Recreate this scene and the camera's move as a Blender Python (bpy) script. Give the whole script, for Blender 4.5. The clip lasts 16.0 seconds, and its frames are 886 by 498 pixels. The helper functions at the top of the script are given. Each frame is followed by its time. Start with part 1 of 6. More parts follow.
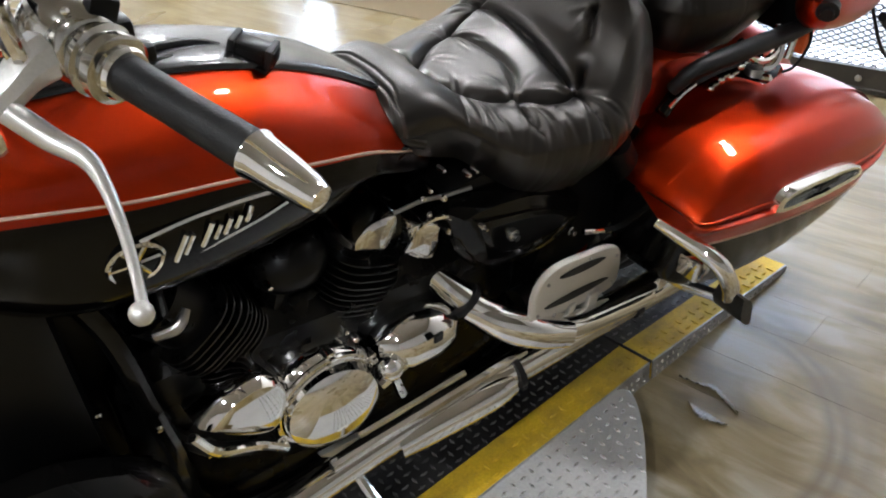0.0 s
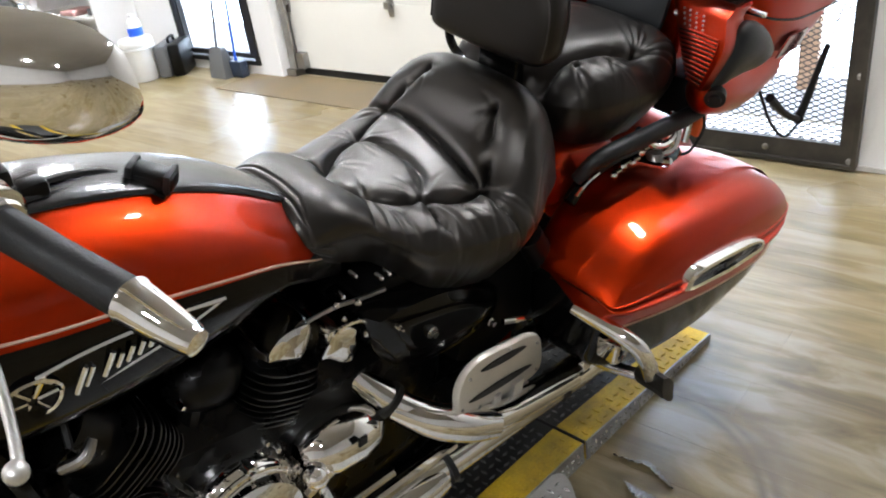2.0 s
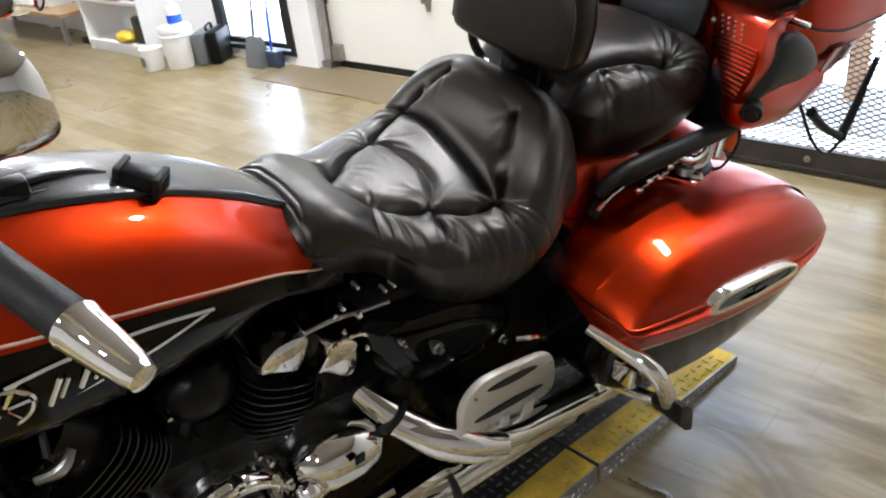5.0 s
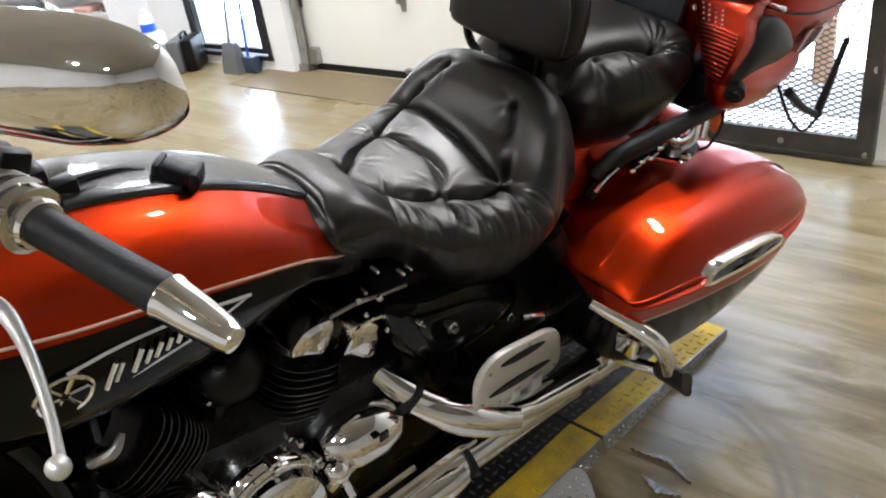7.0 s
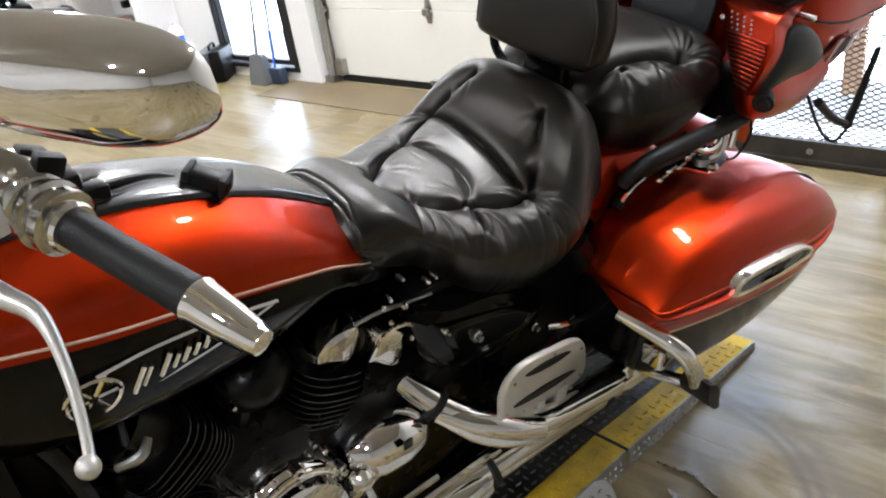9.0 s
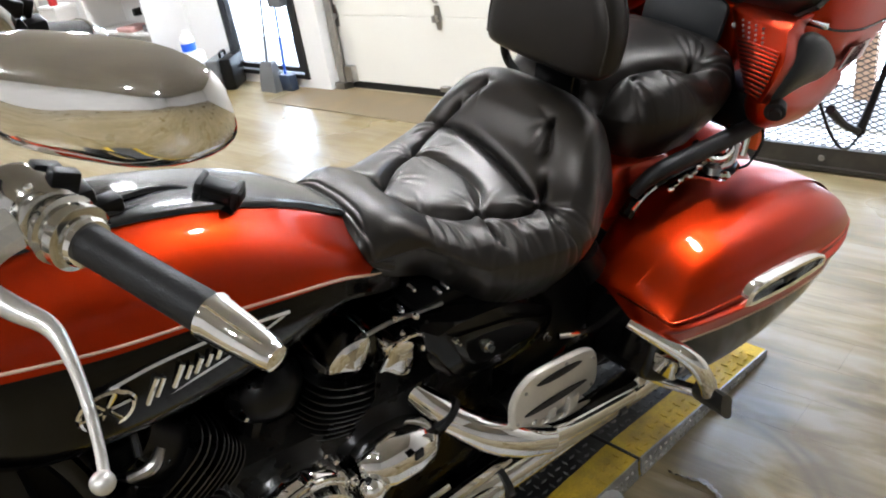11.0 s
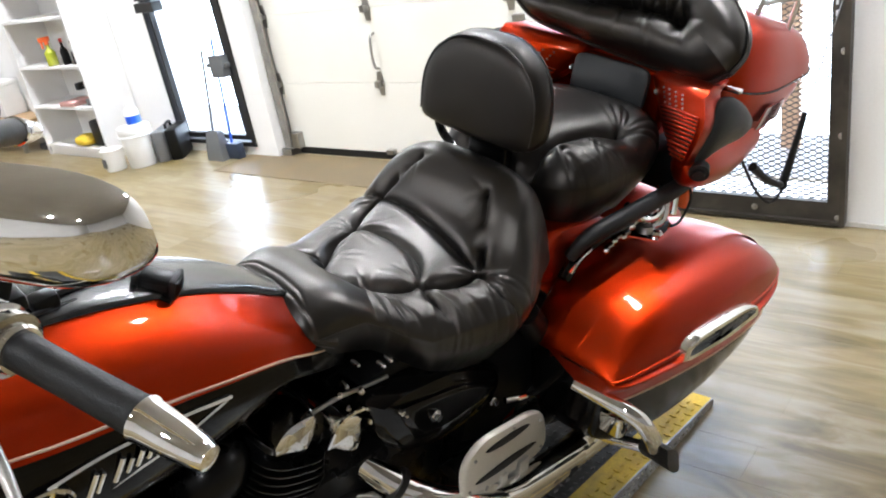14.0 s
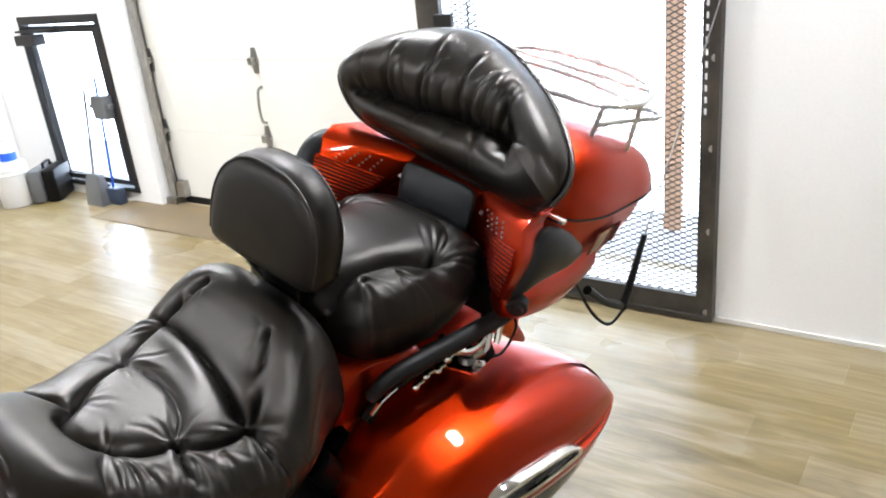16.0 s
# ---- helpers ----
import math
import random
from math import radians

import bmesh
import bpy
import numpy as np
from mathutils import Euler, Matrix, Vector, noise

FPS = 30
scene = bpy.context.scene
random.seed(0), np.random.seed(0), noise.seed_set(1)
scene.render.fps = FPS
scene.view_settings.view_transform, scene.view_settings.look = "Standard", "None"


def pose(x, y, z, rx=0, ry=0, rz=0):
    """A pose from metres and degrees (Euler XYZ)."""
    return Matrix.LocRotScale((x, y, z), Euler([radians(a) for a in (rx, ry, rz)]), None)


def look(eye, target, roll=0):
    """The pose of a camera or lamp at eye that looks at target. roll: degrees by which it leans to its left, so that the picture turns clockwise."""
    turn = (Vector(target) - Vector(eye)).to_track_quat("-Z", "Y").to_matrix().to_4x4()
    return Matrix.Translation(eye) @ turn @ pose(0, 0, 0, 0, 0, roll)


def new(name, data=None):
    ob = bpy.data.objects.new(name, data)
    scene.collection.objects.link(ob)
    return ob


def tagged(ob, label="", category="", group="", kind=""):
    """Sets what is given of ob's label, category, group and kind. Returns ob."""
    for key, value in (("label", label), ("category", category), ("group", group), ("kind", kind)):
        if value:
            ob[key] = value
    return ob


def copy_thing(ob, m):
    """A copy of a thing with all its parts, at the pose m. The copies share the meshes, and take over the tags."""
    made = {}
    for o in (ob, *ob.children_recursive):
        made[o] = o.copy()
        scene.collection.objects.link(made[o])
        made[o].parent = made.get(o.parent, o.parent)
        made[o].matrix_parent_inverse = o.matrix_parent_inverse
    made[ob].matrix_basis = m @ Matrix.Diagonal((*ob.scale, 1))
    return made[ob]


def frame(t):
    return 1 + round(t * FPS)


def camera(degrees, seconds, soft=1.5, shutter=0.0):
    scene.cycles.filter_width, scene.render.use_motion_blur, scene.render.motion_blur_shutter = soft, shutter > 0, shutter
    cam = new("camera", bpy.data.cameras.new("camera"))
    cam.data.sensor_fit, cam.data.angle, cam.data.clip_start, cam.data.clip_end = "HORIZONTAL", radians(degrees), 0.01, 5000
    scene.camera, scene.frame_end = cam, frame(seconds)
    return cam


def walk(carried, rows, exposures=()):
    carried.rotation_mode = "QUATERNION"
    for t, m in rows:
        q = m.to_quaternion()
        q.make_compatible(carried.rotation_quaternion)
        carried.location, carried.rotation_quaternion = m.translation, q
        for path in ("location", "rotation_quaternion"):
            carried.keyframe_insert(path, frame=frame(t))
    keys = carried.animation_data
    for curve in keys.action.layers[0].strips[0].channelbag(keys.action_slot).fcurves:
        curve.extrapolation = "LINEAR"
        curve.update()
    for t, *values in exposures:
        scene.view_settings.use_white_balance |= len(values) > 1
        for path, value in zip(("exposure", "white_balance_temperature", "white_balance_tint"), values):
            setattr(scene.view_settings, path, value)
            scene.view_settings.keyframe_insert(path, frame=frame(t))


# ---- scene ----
cam = camera(58.5, 16.0, 2.0)
PATH = [
    (0, (-0.904, -0.816, 1.385), (0.223, 0.433, 0.304), -7.07),
    (0.5, (-0.857, -0.851, 1.403), (0.4, 0.3, 0.357), -9.08),
    (1, (-0.834, -0.868, 1.414), (0.508, 0.242, 0.431), -8.06),
    (1.5, (-0.837, -0.858, 1.404), (0.474, 0.281, 0.412), -9.01),
    (2, (-0.853, -0.858, 1.426), (0.442, 0.345, 0.489), -8.23),
    (2.5, (-0.842, -0.872, 1.42), (0.436, 0.328, 0.457), -9.82),
    (3, (-0.822, -0.871, 1.425), (0.441, 0.398, 0.534), -10.52),
    (3.5, (-0.795, -0.871, 1.431), (0.428, 0.442, 0.547), -9.18),
    (4, (-0.734, -0.868, 1.418), (0.504, 0.421, 0.52), -7.15),
    (4.2, (-0.72, -0.862, 1.407), (0.498, 0.424, 0.478), -6.74),
    (6.3, (-0.877, -0.833, 1.437), (0.387, 0.398, 0.495), -8.06),
    (6.5, (-0.878, -0.836, 1.437), (0.382, 0.406, 0.506), -8.02),
    (7, (-0.868, -0.846, 1.434), (0.405, 0.372, 0.488), -8.73),
    (7.5, (-0.864, -0.851, 1.437), (0.415, 0.365, 0.496), -8.95),
    (8, (-0.865, -0.85, 1.437), (0.453, 0.355, 0.538), -7.87),
    (8.5, (-0.876, -0.842, 1.441), (0.404, 0.41, 0.549), -8.68),
    (8.7, (-0.874, -0.845, 1.432), (0.381, 0.422, 0.526), -9.11),
    (10.8, (-0.871, -0.844, 1.426), (0.363, 0.43, 0.502), -9.24),
    (11, (-0.871, -0.841, 1.438), (0.366, 0.448, 0.54), -9.51),
    (11.5, (-0.879, -0.845, 1.455), (0.379, 0.477, 0.638), -9.45),
    (12, (-0.872, -0.846, 1.456), (0.408, 0.443, 0.62), -9.50),
    (12.5, (-0.872, -0.857, 1.466), (0.43, 0.428, 0.658), -9.89),
    (13, (-0.867, -0.872, 1.464), (0.471, 0.372, 0.651), -9.99),
    (13.5, (-0.856, -0.881, 1.46), (0.509, 0.325, 0.634), -10.64),
    (14, (-0.859, -0.875, 1.474), (0.506, 0.353, 0.682), -10.46),
    (14.5, (-0.894, -0.848, 1.48), (0.464, 0.398, 0.703), -6.19),
    (15, (-0.895, -0.856, 1.5), (0.592, 0.219, 0.705), -8.80),
    (15.5, (-0.728, -0.879, 1.525), (0.785, 0.184, 0.762), -6.60),
    (15.7, (-0.654, -0.906, 1.543), (0.883, 0.130, 0.791), -5.60),
    (16, (-0.527, -0.962, 1.563), (0.976, 0.129, 0.822), -5.89),
]
STOPS = [(0.0, -0.34, 5720, 10), (1.0, -0.24, 5720, 10), (4.0, -0.24, 5720, 10), (7.0, -0.32, 5720, 10), (11.0, -0.22, 5720, 10), (14.5, -0.14, 5720, 10), (16.0, -0.12, 5720, 10)]
walk(cam, [(t, look(eye, target, roll)) for t, eye, target, roll in PATH], STOPS)

# ---- light ----
world = bpy.data.worlds.new("sky")
scene.world = world
world.use_nodes = True
_sky = world.node_tree.nodes.new("ShaderNodeTexSky")
_sky.sky_type, _sky.sun_disc = "NISHITA", False
_sky.sun_elevation, _sky.sun_rotation = radians(40), radians(80)
_bg = world.node_tree.nodes["Background"]
_bg.inputs["Strength"].default_value = 0.12
world.node_tree.links.new(_sky.outputs[0], _bg.inputs["Color"])
_sun = bpy.data.lights.new("sun", "SUN")
_sun.energy, _sun.angle, _sun.color = 1.0, radians(12), (1.0, 0.97, 0.92)
new("sun", _sun).matrix_world = look((9, -2, 8), (2, 0, 0))
LAMP = 715.0        # strength of the round ceiling lamps
DAY = 9.0          # brightness of the daylight behind the glazing


# ---- materials ----
def mat(name, colour, rough=0.5, metal=0.0, coat=0.0, vary=0.12, scale=6.0, fine=0.0, fine_scale=180.0,
        bump=0.0, bump_scale=60.0, emit=0.0, island=0.0, rvary=0.1, tint=None, tint_amount=0.0, tint_scale=1.5, spec=0.5):
    m = bpy.data.materials.new(name)
    m.use_nodes = True
    nt = m.node_tree
    b = nt.nodes["Principled BSDF"]
    N = lambda kind: nt.nodes.new(kind)
    co = N("ShaderNodeTexCoord")
    n1 = N("ShaderNodeTexNoise")
    n1.inputs["Scale"].default_value, n1.inputs["Detail"].default_value = scale, 6
    nt.links.new(co.outputs["Object"], n1.inputs["Vector"])
    n2 = N("ShaderNodeTexNoise")
    n2.inputs["Scale"].default_value, n2.inputs["Detail"].default_value = fine_scale, 3
    nt.links.new(co.outputs["Object"], n2.inputs["Vector"])
    hsv = N("ShaderNodeHueSaturation")
    hsv.inputs["Color"].default_value = (*colour, 1)
    mr = N("ShaderNodeMapRange")
    mr.inputs["From Min"].default_value, mr.inputs["From Max"].default_value = 0.25, 0.75
    mr.inputs["To Min"].default_value, mr.inputs["To Max"].default_value = 1 - vary, 1 + vary
    nt.links.new(n1.outputs["Fac"], mr.inputs["Value"])
    val = mr.outputs["Result"]
    if fine:
        mf = N("ShaderNodeMapRange")
        mf.inputs["From Min"].default_value, mf.inputs["From Max"].default_value = 0.25, 0.75
        mf.inputs["To Min"].default_value, mf.inputs["To Max"].default_value = 1 - fine, 1 + fine
        nt.links.new(n2.outputs["Fac"], mf.inputs["Value"])
        mul = N("ShaderNodeMath")
        mul.operation = "MULTIPLY"
        nt.links.new(val, mul.inputs[0]), nt.links.new(mf.outputs["Result"], mul.inputs[1])
        val = mul.outputs[0]
    if island:
        oi = N("ShaderNodeObjectInfo")
        mi = N("ShaderNodeMapRange")
        mi.inputs["To Min"].default_value, mi.inputs["To Max"].default_value = 1 - island, 1 + island
        nt.links.new(oi.outputs["Random"], mi.inputs["Value"])
        mul = N("ShaderNodeMath")
        mul.operation = "MULTIPLY"
        nt.links.new(val, mul.inputs[0]), nt.links.new(mi.outputs["Result"], mul.inputs[1])
        val = mul.outputs[0]
    nt.links.new(val, hsv.inputs["Value"])
    out = hsv.outputs["Color"]
    if tint:
        nn = N("ShaderNodeTexNoise")
        nn.inputs["Scale"].default_value, nn.inputs["Detail"].default_value = tint_scale, 5
        nt.links.new(co.outputs["Object"], nn.inputs["Vector"])
        rr = N("ShaderNodeMapRange")
        rr.inputs["From Min"].default_value, rr.inputs["From Max"].default_value = 0.45, 0.7
        rr.inputs["To Max"].default_value = tint_amount
        nt.links.new(nn.outputs["Fac"], rr.inputs["Value"])
        mix = N("ShaderNodeMix")
        mix.data_type = "RGBA"
        nt.links.new(rr.outputs["Result"], mix.inputs["Factor"])
        nt.links.new(out, mix.inputs[6])
        mix.inputs[7].default_value = (*tint, 1)
        out = mix.outputs[2]
    nt.links.new(out, b.inputs["Base Color"])
    rg = N("ShaderNodeMapRange")
    rg.inputs["From Min"].default_value, rg.inputs["From Max"].default_value = 0.25, 0.75
    rg.inputs["To Min"].default_value, rg.inputs["To Max"].default_value = max(0.01, rough * (1 - rvary)), min(1, rough * (1 + rvary))
    nt.links.new(n1.outputs["Fac"], rg.inputs["Value"])
    nt.links.new(rg.outputs["Result"], b.inputs["Roughness"])
    b.inputs["Metallic"].default_value = metal
    b.inputs["Specular IOR Level"].default_value = spec
    b.inputs["Coat Weight"].default_value = coat
    b.inputs["Coat Roughness"].default_value = 0.04
    if bump:
        n3 = N("ShaderNodeTexNoise")
        n3.inputs["Scale"].default_value, n3.inputs["Detail"].default_value = bump_scale, 4
        nt.links.new(co.outputs["Object"], n3.inputs["Vector"])
        bp = N("ShaderNodeBump")
        bp.inputs["Strength"].default_value, bp.inputs["Distance"].default_value = bump, 0.002
        nt.links.new(n3.outputs["Fac"], bp.inputs["Height"])
        nt.links.new(bp.outputs["Normal"], b.inputs["Normal"])
    if emit:
        b.inputs["Emission Color"].default_value = (*colour, 1)
        b.inputs["Emission Strength"].default_value = emit
    return m


PAINT = mat("candy_orange_paint", (0.41, 0.024, 0.0006), 0.38, 1.0, 0.40, 0.03, 3, fine=0.12, fine_scale=900, rvary=0.02)
BLACK = mat("black_gloss_paint", (0.002, 0.0019, 0.0018), 0.12, 0.0, 0.16, 0.1, 4, spec=0.15)
GOLD = mat("pinstripe", (0.62, 0.42, 0.30), 0.35, 0.2, 0.5, 0.05)
LEATHER = mat("black_leather", (0.0034, 0.0030, 0.0027), 0.35, 0.0, 0.0, 0.15, 9, bump=0.16, bump_scale=520, rvary=0.12, spec=0.66)
SUEDE = mat("worn_leather", (0.0042, 0.0034, 0.0029), 0.37, 0.0, 0.0, 0.2, 9, bump=0.16, bump_scale=520, rvary=0.12, spec=0.36)
CHROME = mat("chrome", (0.86, 0.85, 0.83), 0.045, 1.0, 0.0, 0.02, 8, rvary=0.4)
SATIN = mat("brushed_aluminium", (0.66, 0.645, 0.61), 0.36, 0.75, 0.0, 0.06, 20, fine=0.06, fine_scale=300)
RUBBER = mat("black_rubber", (0.008, 0.0078, 0.0078), 0.5, 0.0, 0.0, 0.15, 20, bump=0.3, bump_scale=300, spec=0.3)
PLASTIC = mat("black_plastic", (0.003, 0.003, 0.003), 0.36, 0.0, 0.0, 0.12, 12, bump=0.1, bump_scale=500, spec=0.20)
GREYPAD = mat("grey_pad", (0.012, 0.013, 0.014), 0.42, 0.0, 0.0, 0.12, 12, bump=0.2, bump_scale=400, spec=0.35)
ENGINE = mat("black_engine_paint", (0.0028, 0.0027, 0.0026), 0.28, 0.0, 0.0, 0.2, 15, bump=0.12, bump_scale=150, spec=0.24)
FINEDGE = mat("machined_fin_edge", (0.075, 0.073, 0.07), 0.35, 1.0, 0.0, 0.1, 30)
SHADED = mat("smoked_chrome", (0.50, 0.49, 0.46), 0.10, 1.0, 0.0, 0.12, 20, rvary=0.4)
SATINBLACK = mat("satin_black_paint", (0.006, 0.006, 0.006), 0.26, 0.0, 0.25, 0.15, 3, bump=0.03, bump_scale=40, spec=0.6)
STEEL = mat("dull_steel", (0.38, 0.37, 0.35), 0.35, 1.0, 0.0, 0.15, 20)
WALLP = mat("white_wall_paint", (0.88, 0.875, 0.865), 0.6, 0.0, 0.0, 0.02, 1.2, fine=0.02, fine_scale=90, bump=0.12, bump_scale=120)
# grey chosen for the unseen walls so that the bike's sides reflect less light
GREYP = mat("reflection_dimming_grey", (0.58, 0.57, 0.56), 0.6, 0.0, 0.0, 0.05, 1.2, fine=0.02, fine_scale=90, bump=0.12, bump_scale=120)
DOORP = mat("cream_door_panel", (0.83, 0.815, 0.755), 0.45, 0.0, 0.0, 0.03, 1.5, bump=0.15, bump_scale=160)
CEILP = mat("ceiling_tiles", (0.36, 0.34, 0.31), 0.8, 0.0, 0.0, 0.10, 0.8)
TRIM = mat("galvanised_track", (0.36, 0.35, 0.33), 0.4, 0.9, 0.0, 0.2, 14)
FRAME = mat("dark_bronze_frame", (0.022, 0.020, 0.019), 0.45, 0.2, 0.0, 0.25, 9, bump=0.2, bump_scale=90, spec=0.3)
MESHM = mat("expanded_steel_mesh", (0.03, 0.03, 0.03), 0.5, 0.3, 0.0, 0.2, 30)
TREADM = mat("polished_tread", (0.72, 0.715, 0.70), 0.25, 0.8, 0.0, 0.1, 12)
DTREAD = mat("dull_tread", (0.085, 0.083, 0.080), 0.38, 0.4, 0.0, 0.25, 12)
DAYM = mat("daylight", (0.86, 0.93, 1.0), 0.9, emit=DAY, vary=0.0)
LAMPM = mat("lamp_glow", (1.0, 0.955, 0.885), 0.6, emit=LAMP, vary=0.0)
YELLOW = mat("worn_yellow_paint", (0.56, 0.37, 0.012), 0.6, 0.0, 0.0, 0.15, 12, fine=0.15, fine_scale=150,
             tint=(0.10, 0.085, 0.05), tint_amount=0.55, tint_scale=9, spec=0.3)
DPLATE = mat("dark_diamond_plate", (0.018, 0.018, 0.019), 0.40, 0.2, 0.0, 0.3, 10, fine=0.25, fine_scale=120,
             tint=(0.06, 0.058, 0.052), tint_amount=0.5, tint_scale=7, spec=0.4)
APLATE = mat("aluminium_diamond_plate", (0.46, 0.455, 0.44), 0.42, 0.25, 0.0, 0.1, 8, fine=0.12, fine_scale=140,
             tint=(0.52, 0.51, 0.48), tint_amount=0.5, tint_scale=6)
PALEMETAL = mat("pale_satin_metal", (0.60, 0.565, 0.50), 0.36, 0.35, 0.0, 0.08, 14, fine=0.06, fine_scale=260)
BRONZE = mat("worn_bronze_angle", (0.040, 0.035, 0.029), 0.5, 0.3, 0.0, 0.3, 9, bump=0.2, bump_scale=90,
             tint=(0.13, 0.115, 0.09), tint_amount=0.5, tint_scale=5)
EPLATE = mat("worn_steel_edge", (0.34, 0.335, 0.32), 0.42, 0.5, 0.0, 0.2, 8, fine=0.2, fine_scale=140,
             tint=(0.12, 0.11, 0.10), tint_amount=0.6, tint_scale=9)
WHITEPL = mat("white_plastic", (0.82, 0.82, 0.81), 0.4, 0.0, 0.0, 0.04)
GREYPL = mat("grey_plastic", (0.13, 0.135, 0.14), 0.45, 0.0, 0.0, 0.1)
NAVY = mat("dark_blue_plastic", (0.03, 0.045, 0.08), 0.45)
BLUE = mat("blue_plastic", (0.02, 0.10, 0.62), 0.4)
REDPL = mat("red_plastic", (0.55, 0.03, 0.03), 0.4)
ORANGEPL = mat("orange_plastic", (0.75, 0.13, 0.02), 0.4)
YELLOWPL = mat("yellow_plastic", (0.72, 0.50, 0.02), 0.45)
for _m in (LEATHER, SUEDE):
    _m.node_tree.nodes["Principled BSDF"].inputs["Specular Tint"].default_value = (1.0, 0.92, 0.84, 1)
LIQUID = mat("yellow_green_liquid", (0.38, 0.42, 0.03), 0.2, coat=0.5)
CARD = mat("cardboard", (0.36, 0.24, 0.13), 0.8, bump=0.2)
PALEBLUE = mat("pale_blue_board", (0.30, 0.45, 0.72), 0.6)
MELAMINE = mat("white_melamine", (0.80, 0.79, 0.78), 0.5, vary=0.03)
GLASSM = bpy.data.materials.new("clear_glass")
GLASSM.use_nodes = True
_g = GLASSM.node_tree.nodes["Principled BSDF"]
_g.inputs["Transmission Weight"].default_value, _g.inputs["Roughness"].default_value, _g.inputs["IOR"].default_value = 1.0, 0.02, 1.05


def floor_material(name, island):
    m = bpy.data.materials.new(name)
    m.use_nodes = True
    nt = m.node_tree
    b = nt.nodes["Principled BSDF"]
    N = lambda kind: nt.nodes.new(kind)
    geo = N("ShaderNodeNewGeometry")
    mp = N("ShaderNodeMapping")
    mp.inputs["Scale"].default_value = (26, 1.6, 1)
    nt.links.new(geo.outputs["Position"], mp.inputs["Vector"])
    grain = N("ShaderNodeTexNoise")
    grain.inputs["Scale"].default_value, grain.inputs["Detail"].default_value, grain.inputs["Distortion"].default_value = 1.6, 8, 0.8
    nt.links.new(mp.outputs[0], grain.inputs["Vector"])
    ramp = N("ShaderNodeValToRGB")
    e = ramp.color_ramp.elements
    e[0].position, e[0].color = 0.22, (0.185, 0.138, 0.060, 1)
    e[1].position, e[1].color = 0.78, (0.33, 0.268, 0.145, 1)
    mid = ramp.color_ramp.elements.new(0.5)
    mid.color = (0.255, 0.197, 0.092, 1)
    nt.links.new(grain.outputs["Fac"], ramp.inputs["Fac"])
    rnd = N("ShaderNodeObjectInfo").outputs["Random"] if island == "object" else geo.outputs["Random Per Island"]
    mr = N("ShaderNodeMapRange")
    mr.inputs["To Min"].default_value, mr.inputs["To Max"].default_value = 0.78, 1.12
    nt.links.new(rnd, mr.inputs["Value"])
    hsv = N("ShaderNodeHueSaturation")
    nt.links.new(ramp.outputs["Color"], hsv.inputs["Color"])
    nt.links.new(mr.outputs["Result"], hsv.inputs["Value"])
    ms = N("ShaderNodeMapRange")
    ms.inputs["To Min"].default_value, ms.inputs["To Max"].default_value = 1.15, 0.80
    nt.links.new(rnd, ms.inputs["Value"])
    nt.links.new(ms.outputs["Result"], hsv.inputs["Saturation"])
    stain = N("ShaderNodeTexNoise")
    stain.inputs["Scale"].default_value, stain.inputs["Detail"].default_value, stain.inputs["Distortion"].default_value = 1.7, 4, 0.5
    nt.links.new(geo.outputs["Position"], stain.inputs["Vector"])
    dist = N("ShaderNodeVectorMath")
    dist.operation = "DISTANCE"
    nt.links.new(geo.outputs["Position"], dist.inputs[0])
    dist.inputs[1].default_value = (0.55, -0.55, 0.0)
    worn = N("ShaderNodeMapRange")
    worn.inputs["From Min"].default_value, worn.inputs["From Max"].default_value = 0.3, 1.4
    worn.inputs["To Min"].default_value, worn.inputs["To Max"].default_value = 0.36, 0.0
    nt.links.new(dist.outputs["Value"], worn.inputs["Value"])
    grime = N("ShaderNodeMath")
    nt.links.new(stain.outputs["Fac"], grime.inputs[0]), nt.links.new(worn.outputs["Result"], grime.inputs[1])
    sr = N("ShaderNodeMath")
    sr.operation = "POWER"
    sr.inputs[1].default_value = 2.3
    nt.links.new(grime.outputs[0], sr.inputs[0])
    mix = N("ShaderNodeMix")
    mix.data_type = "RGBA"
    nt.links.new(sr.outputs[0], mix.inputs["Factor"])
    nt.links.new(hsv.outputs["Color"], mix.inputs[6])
    streak = N("ShaderNodeTexNoise")
    smap = N("ShaderNodeMapping")
    smap.inputs["Scale"].default_value, smap.inputs["Rotation"].default_value = (10, 3.0, 1), (0, 0, 0.45)
    nt.links.new(geo.outputs["Position"], smap.inputs["Vector"])
    nt.links.new(smap.outputs[0], streak.inputs["Vector"])
    streak.inputs["Scale"].default_value, streak.inputs["Detail"].default_value, streak.inputs["Distortion"].default_value = 1.1, 14, 0.8
    tone = N("ShaderNodeValToRGB")
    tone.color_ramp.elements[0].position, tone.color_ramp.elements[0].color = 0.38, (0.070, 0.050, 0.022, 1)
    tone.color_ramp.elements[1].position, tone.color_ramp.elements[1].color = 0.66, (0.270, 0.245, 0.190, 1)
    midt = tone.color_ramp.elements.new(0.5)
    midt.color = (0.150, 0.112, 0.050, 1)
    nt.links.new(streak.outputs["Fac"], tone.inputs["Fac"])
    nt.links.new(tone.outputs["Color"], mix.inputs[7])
    ring = N("ShaderNodeVectorMath")
    ring.operation = "DISTANCE"
    nt.links.new(geo.outputs["Position"], ring.inputs[0])
    ring.inputs[1].default_value = (0.35, -0.10, 0.0)
    arc = N("ShaderNodeValToRGB")
    arc.color_ramp.elements[0].position, arc.color_ramp.elements[0].color = 0.37, (0, 0, 0, 1)
    arc.color_ramp.elements[1].position, arc.color_ramp.elements[1].color = 0.52, (0, 0, 0, 1)
